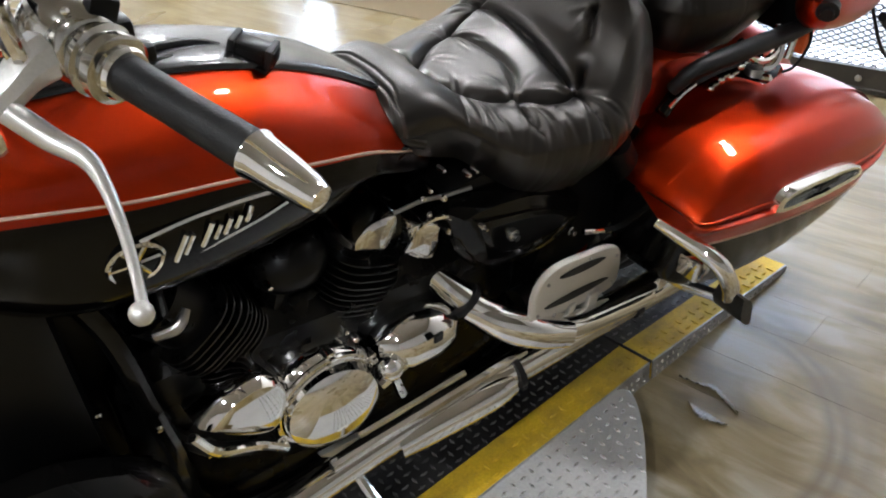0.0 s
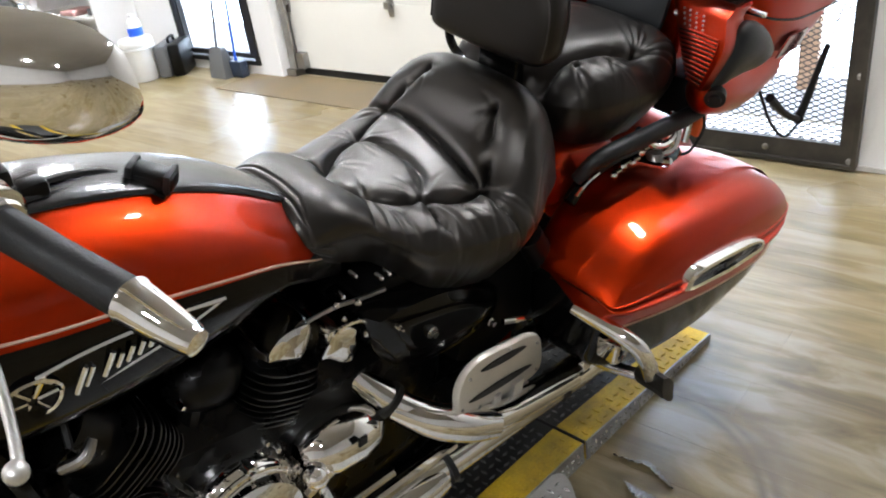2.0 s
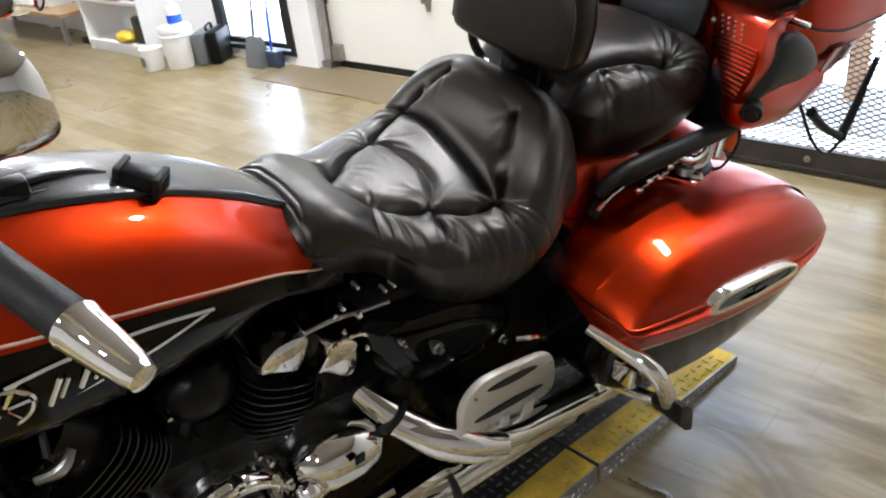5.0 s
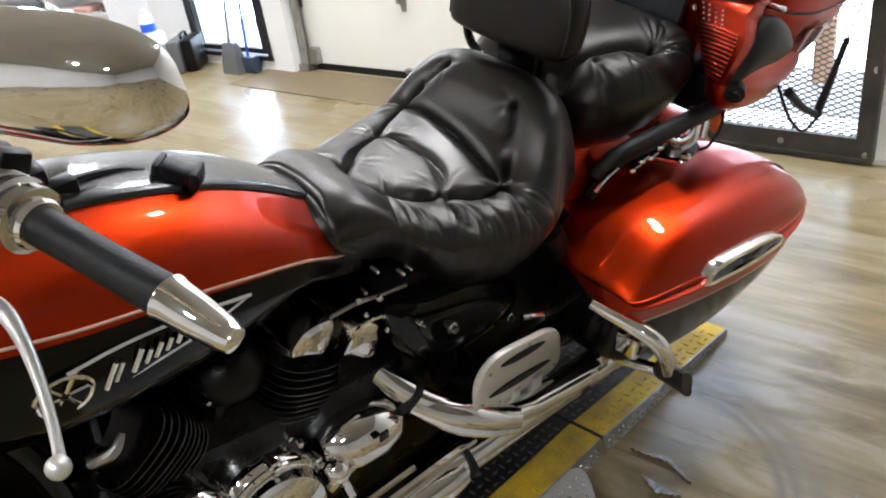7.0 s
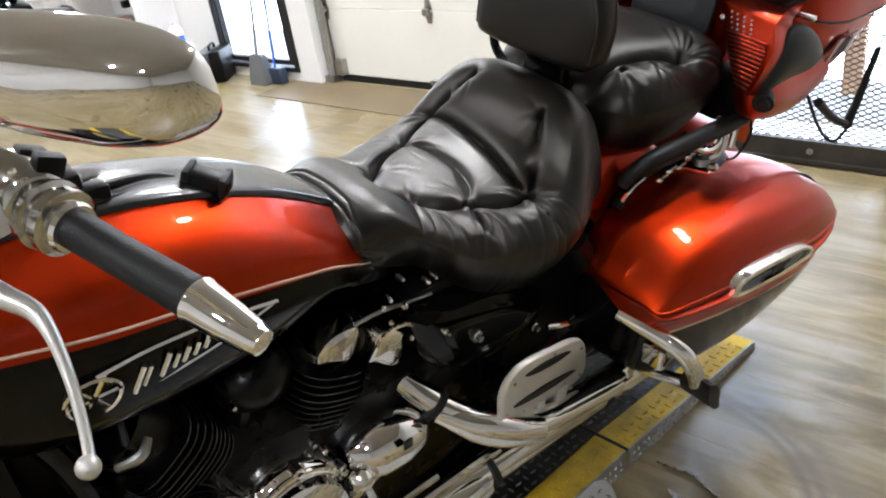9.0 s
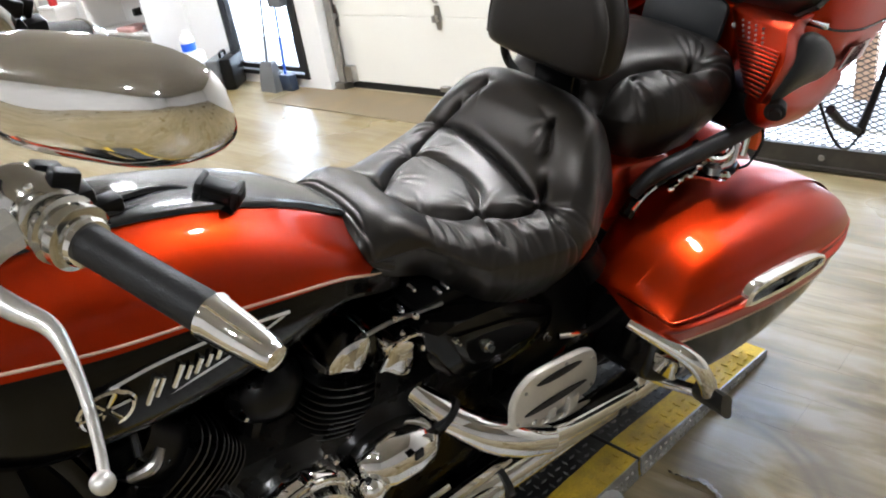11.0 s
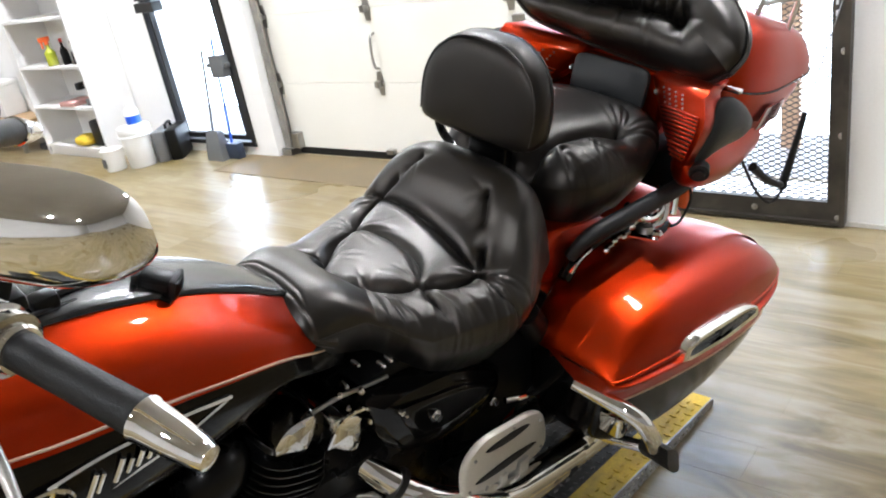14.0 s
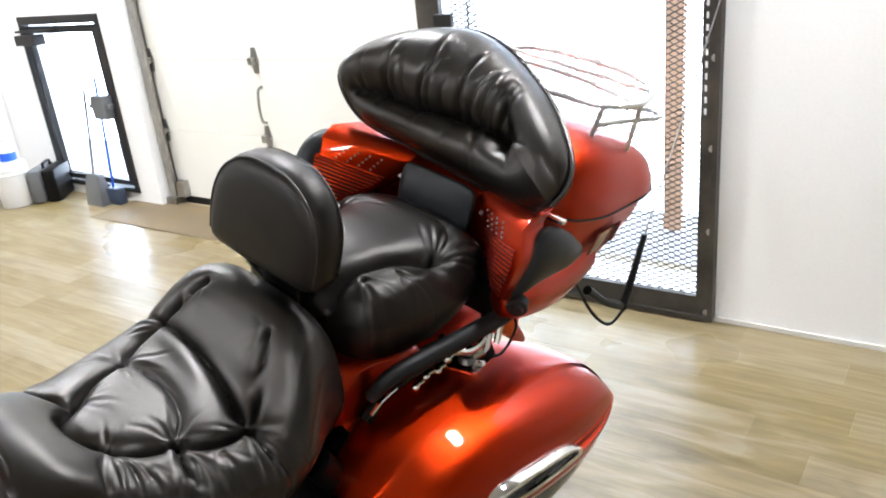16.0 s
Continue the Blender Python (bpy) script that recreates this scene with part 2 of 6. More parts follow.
    for at, amount in ((0.395, 1.0), (0.41, 0.40), (0.425, 0.95), (0.45, 0.30), (0.47, 0.60)):
        arc.color_ramp.elements.new(at).color = (amount, amount, amount, 1)
    nt.links.new(ring.outputs["Value"], arc.inputs["Fac"])
    rub = N("ShaderNodeMath")
    rub.operation = "MULTIPLY"
    nt.links.new(arc.outputs["Color"], rub.inputs[0]), nt.links.new(streak.outputs["Fac"], rub.inputs[1])
    scuff = N("ShaderNodeMix")
    scuff.data_type = "RGBA"
    nt.links.new(rub.outputs[0], scuff.inputs["Factor"])
    nt.links.new(mix.outputs[2], scuff.inputs[6])
    scuff.inputs[7].default_value = (0.045, 0.028, 0.012, 1)
    nt.links.new(scuff.outputs[2], b.inputs["Base Color"])
    gloss = N("ShaderNodeTexNoise")
    gloss.inputs["Scale"].default_value, gloss.inputs["Detail"].default_value = 1.1, 3
    nt.links.new(geo.outputs["Position"], gloss.inputs["Vector"])
    rr = N("ShaderNodeMapRange")
    rr.inputs["From Min"].default_value, rr.inputs["From Max"].default_value = 0.0, 1.0
    rr.inputs["To Min"].default_value, rr.inputs["To Max"].default_value = 0.18, 0.42
    nt.links.new(gloss.outputs["Fac"], rr.inputs["Value"])
    nt.links.new(rr.outputs["Result"], b.inputs["Roughness"])
    bp = N("ShaderNodeBump")
    bp.inputs["Strength"].default_value, bp.inputs["Distance"].default_value = 0.12, 0.002
    nt.links.new(grain.outputs["Fac"], bp.inputs["Height"])
    nt.links.new(bp.outputs["Normal"], b.inputs["Normal"])
    return m


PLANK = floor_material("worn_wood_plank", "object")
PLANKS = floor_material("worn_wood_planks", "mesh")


# ---- building helpers ----
OFFSET = Vector((0, 0, 0))


def mesh_of(name, verts, faces, smooth=True, sharp=35):
    me = bpy.data.meshes.new(name)
    me.from_pydata([tuple(v) for v in verts], [], [tuple(f) for f in faces])
    bm = bmesh.new()
    bm.from_mesh(me)
    bmesh.ops.recalc_face_normals(bm, faces=bm.faces)
    if smooth:
        lim = radians(sharp)
        for f in bm.faces:
            f.smooth = True
        for ed in bm.edges:
            if len(ed.link_faces) == 2 and ed.calc_face_angle(0) > lim:
                ed.smooth = False
    bm.to_mesh(me)
    bm.free()
    return me


def part(name, geo, material, parent=None, label="", smooth=True, sharp=35, shift=None):
    """Links verts and faces as one mesh under a thing or a part."""
    verts, faces = geo
    verts = np.asarray(verts, float) + (np.array(OFFSET) if shift is None else np.array(shift))
    me = mesh_of(name, verts, faces, smooth, sharp)
    me.materials.append(material)
    ob = new(name, me)
    ob.parent = parent
    if label:
        tagged(ob, label)
    return ob


def thing(name, label, category, m=None, group="", kind=""):
    ob = new(name)
    ob.empty_display_size = 0.05
    if m is not None:
        ob.matrix_world = m
    return tagged(ob, label, category, group, kind)


def join(*geos):
    verts, faces, n = [], [], 0
    for v, f in geos:
        v = np.asarray(v, float)
        verts.append(v)
        faces += [tuple(i + n for i in face) for face in f]
        n += len(v)
    return np.concatenate(verts), faces


def moved(geo, m):
    v = np.asarray(geo[0], float)
    a = np.array(m)
    return v @ a[:3, :3].T + a[:3, 3], geo[1]


def smooth_line(points, n):
    """Catmull-Rom through the points, n samples."""
    p = np.asarray(points, float)
    if len(p) == 2:
        return p[0] + (p[1] - p[0]) * np.linspace(0, 1, n)[:, None]
    q = np.concatenate([[2 * p[0] - p[1]], p, [2 * p[-1] - p[-2]]])
    out = []
    for t in np.linspace(0, len(p) - 1 - 1e-9, n):
        i = int(t)
        f = t - i
        a, b, c, d = q[i], q[i + 1], q[i + 2], q[i + 3]
        out.append(0.5 * (2 * b + (c - a) * f + (2 * a - 5 * b + 4 * c - d) * f * f + (3 * b - a - 3 * c + d) * f ** 3))
    return np.array(out)


def sheet(p, closed=False, cap=False):
    """Faces over a grid of points (rows, columns, 3)."""
    nu, nv = p.shape[:2]
    faces = []
    for i in range(nu - 1):
        for j in range(nv if closed else nv - 1):
            k = (j + 1) % nv
            faces.append((i * nv + j, i * nv + k, (i + 1) * nv + k, (i + 1) * nv + j))
    if cap:
        faces.append(tuple(range(nv)))
        faces.append(tuple((nu - 1) * nv + j for j in reversed(range(nv))))
    return p.reshape(-1, 3), faces


def loft(keys, nu=24, nv=None, closed=True, cap=True):
    """A skin through key rings of equal point counts."""
    k = np.asarray(keys, float)
    rows = np.stack([smooth_line(k[:, j], nu) for j in range(k.shape[1])], 1)
    if nv:
        fine = []
        for r in rows:
            src = np.concatenate([r, r[:1]]) if closed else r
            fine.append(smooth_line(src, nv + 1)[:-1] if closed else smooth_line(src, nv))
        rows = np.array(fine)
    return sheet(rows, closed, cap)


def tube(points, radius, n=10, samples=0, cap=True):
    """A round tube along points; radius a number or one for each point."""
    p = np.asarray(points, float)
    r = np.full(len(p), radius, float) if np.isscalar(radius) else np.asarray(radius, float)
    if samples:
        pr = smooth_line(np.c_[p, r], samples)
        p, r = pr[:, :3], np.maximum(pr[:, 3], 1e-4)
    t = np.gradient(p, axis=0)
    t /= np.linalg.norm(t, axis=1)[:, None] + 1e-12
    up = np.array([0, 0, 1.0]) if abs(t[0][2]) < 0.9 else np.array([1.0, 0, 0])
    rings = []
    for i in range(len(p)):
        a = np.cross(t[i], up)
        a /= np.linalg.norm(a) + 1e-12
        up = np.cross(a, t[i])
        w = np.linspace(0, 2 * np.pi, n, endpoint=False)[:, None]
        rings.append(p[i] + r[i] * (np.cos(w) * a + np.sin(w) * up))
    return sheet(np.array(rings), True, cap)


def lathe(profile, a, b, n=24):
    """Turned form: profile of (along 0..1, radius) on the axis from a to b."""
    a, b = np.array(a, float), np.array(b, float)
    return tube([a + (b - a) * s for s, _ in profile], [max(r, 1e-4) for _, r in profile], n)


def slab(outline, depth, bevel=0.0):
    """A plate: a closed outline of 3D points pushed by the vector depth, edges rounded by bevel."""
    o = np.asarray(outline, float)
    d = np.asarray(depth, float)
    c = o.mean(0)
    L = np.linalg.norm(d)
    if not bevel:
        return sheet(np.array([o, o + d]), True, True)
    s = [(1 - bevel / np.linalg.norm(o - c, axis=1).clip(1e-6)).clip(0.2)[:, None]]
    inner = c + (o - c) * s[0]
    f = bevel / L
    rows = [inner, c + (o - c) * (1 - (1 - s[0]) * 0.3) + d * f * 0.3, o + d * f, o + d * (1 - f),
            c + (o - c) * (1 - (1 - s[0]) * 0.3) + d * (1 - f * 0.3), inner + d]
    return sheet(np.array(rows), True, True)


def box(x0, x1, y0, y1, z0, z1, bevel=0.0):
    c = [(x0, y0, z0), (x1, y0, z0), (x1, y1, z0), (x0, y1, z0)]
    if not bevel:
        return sheet(np.array([c, [(x, y, z1) for x, y, _ in c]], float), True, True)
    bm = bmesh.new()
    bmesh.ops.create_cube(bm, size=1)
    bmesh.ops.transform(bm, matrix=Matrix.Translation(((x0 + x1) / 2, (y0 + y1) / 2, (z0 + z1) / 2)) @ Matrix.Diagonal((x1 - x0, y1 - y0, z1 - z0, 1)), verts=bm.verts)
    bmesh.ops.bevel(bm, geom=list(bm.edges), offset=bevel, segments=2, profile=0.5, affect="EDGES")
    v = [tuple(q.co) for q in bm.verts]
    f = [tuple(q.index for q in face.verts) for face in bm.faces]
    bm.free()
    return np.array(v), f


def ball(c, r, nu=10, nv=14, scale=(1, 1, 1)):
    rows = []
    for a in np.linspace(0.02, np.pi - 0.02, nu):
        w = np.linspace(0, 2 * np.pi, nv, endpoint=False)
        rows.append(np.c_[np.sin(a) * np.cos(w) * scale[0], np.sin(a) * np.sin(w) * scale[1], np.full(nv, np.cos(a)) * scale[2]] * r + np.array(c))
    return sheet(np.array(rows), True, True)


def oval(cx, cy, rx, ry, n=24, power=2.0):
    w = np.linspace(0, 2 * np.pi, n, endpoint=False)
    c, s = np.cos(w), np.sin(w)
    return np.c_[cx + rx * np.sign(c) * abs(c) ** (2 / power), cy + ry * np.sign(s) * abs(s) ** (2 / power)]


# ---- structure ----
def structure(name, geo, material, label, category="", smooth=False):
    ob = part(name, geo, material, None, "", smooth)
    return tagged(ob, label, category or name.split("_")[0], kind="structure")


X_DOOR, X_JAMB, X_MESH = 2.74, 2.62, 2.40
CEIL = 3.4
structure("ground", box(-7, 30, -12, 16, -0.30, -0.02), mat("concrete", (0.3, 0.29, 0.28), 0.8), "grey concrete slab under the workshop floor", "ground")
structure("ceiling", box(-6.2, 3.0, -7.2, 10.7, CEIL, CEIL + 0.12), CEILP, "dull beige-grey workshop ceiling with lamps", "ceiling")
# west and south walls are out of view, toned grey to darken reflections
structure("wall_west", box(-6.2, -6.0, -7.2, 10.7, 0, CEIL), GREYP, "unseen closing wall, toned grey to dim reflections on the motorcycle", "wall")
structure("wall_south", box(-6.0, 2.4, -7.2, -7.0, 0, CEIL), GREYP, "unseen closing wall, toned grey to dim reflections on the motorcycle", "wall")
structure("wall_north", box(-6.0, 2.62, 10.5, 10.7, 0, CEIL), WALLP, "plain white painted end wall", "wall")
# wall with the mesh-covered window: opening y -0.10..1.10, z 0.10..2.35
structure("wall_east_1", join(
    box(X_MESH, 2.62, -7.2, -0.12, 0, CEIL), box(X_MESH, 2.62, -0.12, 1.10, 0, 0.09),
    box(X_MESH, 2.62, -0.12, 1.10, 2.40, CEIL), box(X_MESH, 2.62, 1.10, 1.27, 0, CEIL)),
    WALLP, "white wall with a large window opening behind steel mesh", "wall")
structure("wall_east_2", join(box(2.62, 2.90, 1.17, 1.27, 0, CEIL)), WALLP, "white return wall beside the garage door", "wall")
# garage door opening y 1.30..3.62; jamb pier 3.70..3.87
structure("wall_east_3", join(
    box(2.76, 2.95, 1.17, 3.70, 2.35, CEIL), box(2.62, 2.95, 3.66, 3.88, 0, CEIL),
    box(2.62, 2.90, 3.88, 4.84, 1.29, CEIL), box(2.62, 2.90, 3.88, 4.84, 0, 0.07),
    box(2.62, 2.90, 4.84, 10.7, 0, CEIL)),
    WALLP, "white wall with a garage door bay and a glazed exit", "wall")
structure("baseboard", join(box(X_MESH - 0.012, X_MESH - 0.002, -7.0, 1.27, 0, 0.018)), mat("white_trim", (0.7, 0.68, 0.64), 0.5), "low pale trim along the foot of the wall", "trim")
structure("backdrop_1", box(3.6, 3.62, -3.4, 3.1, -0.2, 3.6), DAYM, "bright overcast daylight outside the window", "backdrop")
structure("backdrop_2", box(3.9, 3.92, 3.2, 9.5, -0.2, 3.4), DAYM, "bright overcast daylight outside the exit", "backdrop")

# ---- garage door ----
structure("door_backing", box(2.80, 2.82, 1.17, 3.70, 0, 2.4), DOORP, "plain back skin of the garage door", "door")
gd = thing("garage_door", "closed cream sectional garage door with steel hinges and track", "garage door", pose(X_DOOR, 2.4, 0))
for k in range(5):
    z0 = 0.045 + 0.465 * k
    part("door_panel", moved(box(0, 0.05, -1.12, 1.21, z0, z0 + 0.4648, 0.004), pose(0, 0, 0)), DOORP, gd, "", smooth=False)
part("bottom_seal", box(-0.004, 0.04, -1.12, 1.21, 0.0, 0.044), RUBBER, gd, "black rubber weather seal", smooth=False)
part("track", join(box(-0.06, 0.0, 1.215, 1.235, 0, 2.5), box(-0.06, -0.045, 1.17, 1.215, 0, 2.5), box(-0.03, -0.02, 1.235, 1.26, 0, 2.5)), TRIM, gd, "galvanised steel vertical track", smooth=False)


def hinge(parent, y, z):
    h = part("hinge", join(slab([(0, -0.016, z - 0.075), (0, 0.016, z - 0.075), (0, 0.03, z), (0, 0.016, z + 0.075), (0, -0.016, z + 0.075), (0, -0.03, z)], (-0.006, 0, 0)),
                           tube([(-0.012, -0.034, z), (-0.012, 0.034, z)], 0.010)), STEEL, parent, "small galvanised steel hinge", shift=(0, y, 0))
    part("roller_bracket", box(-0.045, -0.012, -0.018, 0.018, z - 0.02, z + 0.02), STEEL, h, smooth=False, shift=(0, y, 0))


for k in range(1, 5):
    for y in (0.222, 1.195, -0.83):
        hinge(gd, y, 0.045 + 0.465 * k - 0.003)
part("door_handle", tube([(0, 0.215, 0.60), (-0.035, 0.212, 0.62), (-0.04, 0.215, 0.70), (-0.035, 0.205, 0.80), (0, 0.205, 0.82)], 0.008, 8, 24), STEEL, gd, "bent steel pull handle")
lk = part("slide_lock", box(-0.03, 0, -0.92, -0.84, 0.79, 0.88, 0.004), STEEL, gd, "galvanised slide lock", smooth=False)
part("bolt", tube([(-0.02, -0.80, 0.835), (-0.02, -1.0, 0.835)], 0.008), STEEL, lk)
part("bottom_bracket", join(box(-0.05, 0, 1.09, 1.17, 0.05, 0.16), box(-0.04, 0, 0.2, 0.26, 0.045, 0.075)), STEEL, gd, "steel corner bracket with roller", smooth=False)
part("track_foot", box(-0.09, 0.0, 1.15, 1.25, 0.0, 0.05), STEEL, gd, smooth=False)
tagged(part("floor_strip", box(2.26, 2.70, 1.6, 3.98, 0.001, 0.0045, 0.001), mat("brown_mat", (0.165, 0.120, 0.058), 0.6, vary=0.2, scale=5, tint=(0.14, 0.11, 0.07), tint_amount=0.6), None, "", smooth=False),
       "flat brown worn strip in front of the garage door", "floor", kind="structure")

# ---- glazed exit door ----
ex = thing("exit_door", "glazed exit door in a dark metal frame with push bar", "door", pose(X_JAMB, 4.36, 0), kind="structure")
part("door_frame", join(box(-0.015, 0.05, -0.48, -0.44, 0.07, 1.29), box(-0.015, 0.05, 0.455, 0.475, 0.07, 1.29),
                        box(-0.015, 0.05, -0.44, 0.455, 1.235, 1.29), box(-0.015, 0.05, -0.44, 0.455, 0.07, 0.10)), FRAME, ex, "dark metal door frame", smooth=False)
part("door_leaf", join(box(0.0, 0.045, -0.42, -0.375, 0.115, 1.22), box(0.0, 0.045, 0.405, 0.425, 0.115, 1.22),
                            box(0.0, 0.045, -0.375, 0.405, 1.175, 1.22), box(0.0, 0.045, -0.375, 0.405, 0.115, 0.150)), FRAME, ex, "dark aluminium door leaf", smooth=False)
gl = part("pane", box(0.02, 0.024, -0.375, 0.405, 0.150, 1.175), GLASSM, ex, "clear glass pane", smooth=False)
gl.visible_shadow = False
part("push_bar", join(box(-0.07, 0.0, -0.41, -0.26, 0.60, 0.76, 0.006), box(-0.05, -0.01, -0.44, -0.2, 0.67, 0.70)), GREYPL, ex, "grey latch box of the push bar", smooth=False)
part("door_closer", join(box(-0.09, 0.0, 0.20, 0.44, 1.10, 1.17, 0.006), box(-0.06, 0, 0.05, 0.46, 1.185, 1.20)), FRAME, ex, "dark door closer", smooth=False)

# ---- mesh-covered window ----
wm = thing("window_1", "tall window covered by expanded steel mesh in a bolted dark frame", "window", pose(X_MESH, 0.5, 0), kind="structure")
part("window_frame", join(box(-0.030, -0.002, -0.660, -0.590, 0.015, 2.45), box(-0.030, -0.002, 0.535, 0.655, 0.015, 2.45),
                          box(-0.030, -0.002, -0.590, 0.535, 0.015, 0.105), box(-0.030, -0.002, -0.590, 0.535, 2.35, 2.45),
                          box(-0.048, -0.030, -0.66, -0.64, 0.01, 2.45), box(-0.048, -0.030, -0.64, 0.64, 0.010, 0.026)), BRONZE, wm, "worn bronze angle-iron frame, scuffed", smooth=False)
for y, z in [(-0.632, 0.04), (-0.637, 0.39), (-0.637, 0.722), (-0.637, 1.056), (-0.637, 1.39), (-0.30, 0.06), (0.05, 0.06), (0.40, 0.06), (0.60, 0.39), (0.60, 1.056)]:
    part("bolt", lathe([(0, 0.014), (0.6, 0.013), (0.9, 0.008), (1, 0.001)], (-0.030, y, z), (-0.040, y, z), 10), STEEL, wm, "round steel bolt head")


for k in range(34):
    part("slot", box(-0.0325, -0.0305, -0.611, -0.603, 0.85 + 0.043 * k, 0.872 + 0.043 * k), WHITEPL, wm, "pale slot in the angle iron" if k == 0 else "", smooth=False)


def expanded_mesh(y0, y1, z0, z1, sy, sz, w, d):
    verts, faces = [], []
    ny, nz = int((y1 - y0) / sy), int((z1 - z0) / sz)
    for j in range(nz):
        for i in range(ny):
            cy, cz = y0 + (i + 0.5 * (j % 2)) * sy, z0 + j * sz
            for sgn in (1, -1):
                a, b = np.array([cy, cz]), np.array([cy + sgn * sy / 2, cz + sz])
                n = len(verts)
                o = np.array([0, w])
                for p, q in ((a - o, -d / 2), (a + o, -d / 2), (b + o, d / 2), (b - o, d / 2)):
                    verts.append((q, p[0], p[1]))
                faces.append((n, n + 1, n + 2, n + 3))
    return np.array(verts), faces


tagged(part("steel_mesh", expanded_mesh(-0.595, 0.54, 0.10, 2.36, 0.046, 0.0115, 0.0027, 0.010), MESHM, wm, "dark expanded steel mesh", smooth=False, shift=(-0.006, 0, 0)), kind="stuff")
part("post", box(0.9, 0.95, -0.22, -0.13, 0, 2.4), mat("brown_post", (0.40, 0.25, 0.16), 0.7), wm, "brown post outside the glass", smooth=False)
part("latch_box", box(-0.06, -0.03, 0.46, 0.55, 1.12, 1.24, 0.005), FRAME, wm, "black latch box", smooth=False)
pn = part("pane", box(0.10, 0.105, -0.62, 0.60, 0.09, 2.40), GLASSM, wm, "clear window pane", smooth=False)
pn.visible_shadow = False

# ---- ceiling lamps ----
lampmesh = None
for x, ys in ((1.7, (-0.7, 1.2, 3.1, 5.0, 7.4)), (-3.0, (-2.6, -0.6, 2.4, 5.0, 7.6))):
    for y in ys:
        if lampmesh is None:
            cl = thing("ceiling_light", "round white ceiling lamp glowing warm white", "ceiling lamp", pose(x, y, CEIL), group="round ceiling lamps")
            part("housing", lathe([(0, 0.13), (0.5, 0.13), (1, 0.115)], (0, 0, 0), (0, 0, -0.05), 20), WHITEPL, cl)
            part("diffuser", lathe([(0, 0.11), (0.6, 0.10), (1, 0.01)], (0, 0, -0.05), (0, 0, -0.075), 20), LAMPM, cl, "glowing round diffuser")
            lampmesh = cl
        else:
            copy_thing(lampmesh, pose(x, y, CEIL))

# ---- vehicle lift ----
YAW, LEAN_DEG = -7.545, 12.93
OX, OY, OZ = 0.214, 0.109, 0.867
LIFT = pose(OX, OY, 0, 0, 0, YAW + 2.3)


def tread(x0, x1, y0, y1, zf, pitch=0.030, keep=None):
    """Raised bars of tread plate, alternating in direction, on the surface z = zf(x, y)."""
    verts, faces = [], []
    ny, nx = int((y1 - y0) / pitch), int((x1 - x0) / pitch)
    for i in range(nx):
        for j in range(ny):
            cx, cy = x0 + (i + 0.5) * pitch, y0 + (j + 0.5) * pitch
            if keep and not keep(cx, cy):
                continue
            a = 0.0 if (i + j) % 2 else math.pi / 2
            ca, sa = math.cos(a), math.sin(a)
            n = len(verts)
            L, W, H = pitch * 0.42, pitch * 0.105, 0.0030
            for u, v, h in ((-L, 0, 0), (0, -W * 1.6, 0), (L, 0, 0), (0, W * 1.6, 0), (-L * 0.6, 0, H), (0, -W * 0.7, H), (L * 0.6, 0, H), (0, W * 0.7, H)):
                px, py = cx + u * ca - v * sa, cy + u * sa + v * ca
                verts.append((px, py, zf(px, py) + h + 0.0003))
            for k in range(4):
                m = (k + 1) % 4
                faces.append((n + k, n + m, n + 4 + m, n + 4 + k))
            faces.append((n + 4, n + 5, n + 6, n + 7))
    return np.array(verts), faces


H_LIFT, SEAM, TIP = 0.060, 0.212, 0.835
lift = thing("motorcycle_lift", "low black steel motorcycle lift table with worn yellow edge stripes", "lift", LIFT)
flat = lambda x, y: H_LIFT
LIP = 0.020
ramp = lambda x, y: LIP + (H_LIFT - LIP) * (TIP - x) / (TIP - SEAM)
YL, YS, YR, YRS = -0.147, -0.058, 0.47, 0.38
deck = part("deck", box(-2.1, SEAM - 0.006, YS, YRS, 0.012, H_LIFT), DPLATE, lift, "dark steel tread plate deck", smooth=False)
tagged(part("tread", tread(-1.3, SEAM - 0.01, YS, YRS, flat, 0.026), DTREAD, deck, smooth=False), kind="stuff")
for a, b, nm in ((YL, YS, "near"), (YRS, YR, "far")):
    st = part("edge_stripe", box(-2.1, SEAM - 0.006, a, b, 0.012, H_LIFT + 0.0005), YELLOW, lift, "worn yellow painted edge stripe", smooth=False)
    if nm == "near":
        tagged(part("tread", tread(-1.3, SEAM - 0.01, a, b, flat), YELLOW, st, smooth=False), kind="stuff")
rail = part("side_rail", box(-2.1, SEAM - 0.006, YL - 0.004, YL - 0.0005, 0.0, H_LIFT + 0.001), EPLATE, lift, "worn bare metal side edge", smooth=False)
tagged(part("tread", moved(tread(-0.6, SEAM - 0.01, 0.004, H_LIFT - 0.002, lambda x, y: 0.0, 0.022), pose(0, YL - 0.004, 0, 90)), TREADM, rail, smooth=False), kind="stuff")


def wedge(y0, y1, z=0.0):
    return sheet(np.array([[(SEAM + 0.006, y0, 0.0), (SEAM + 0.006, y1, 0.0), (SEAM + 0.006, y1, H_LIFT - 0.002 + z), (SEAM + 0.006, y0, H_LIFT - 0.002 + z)],
                           [(TIP, y0, 0.0), (TIP, y1, 0.0), (TIP, y1, LIP + z), (TIP, y0, LIP + z)]], float), True, True)


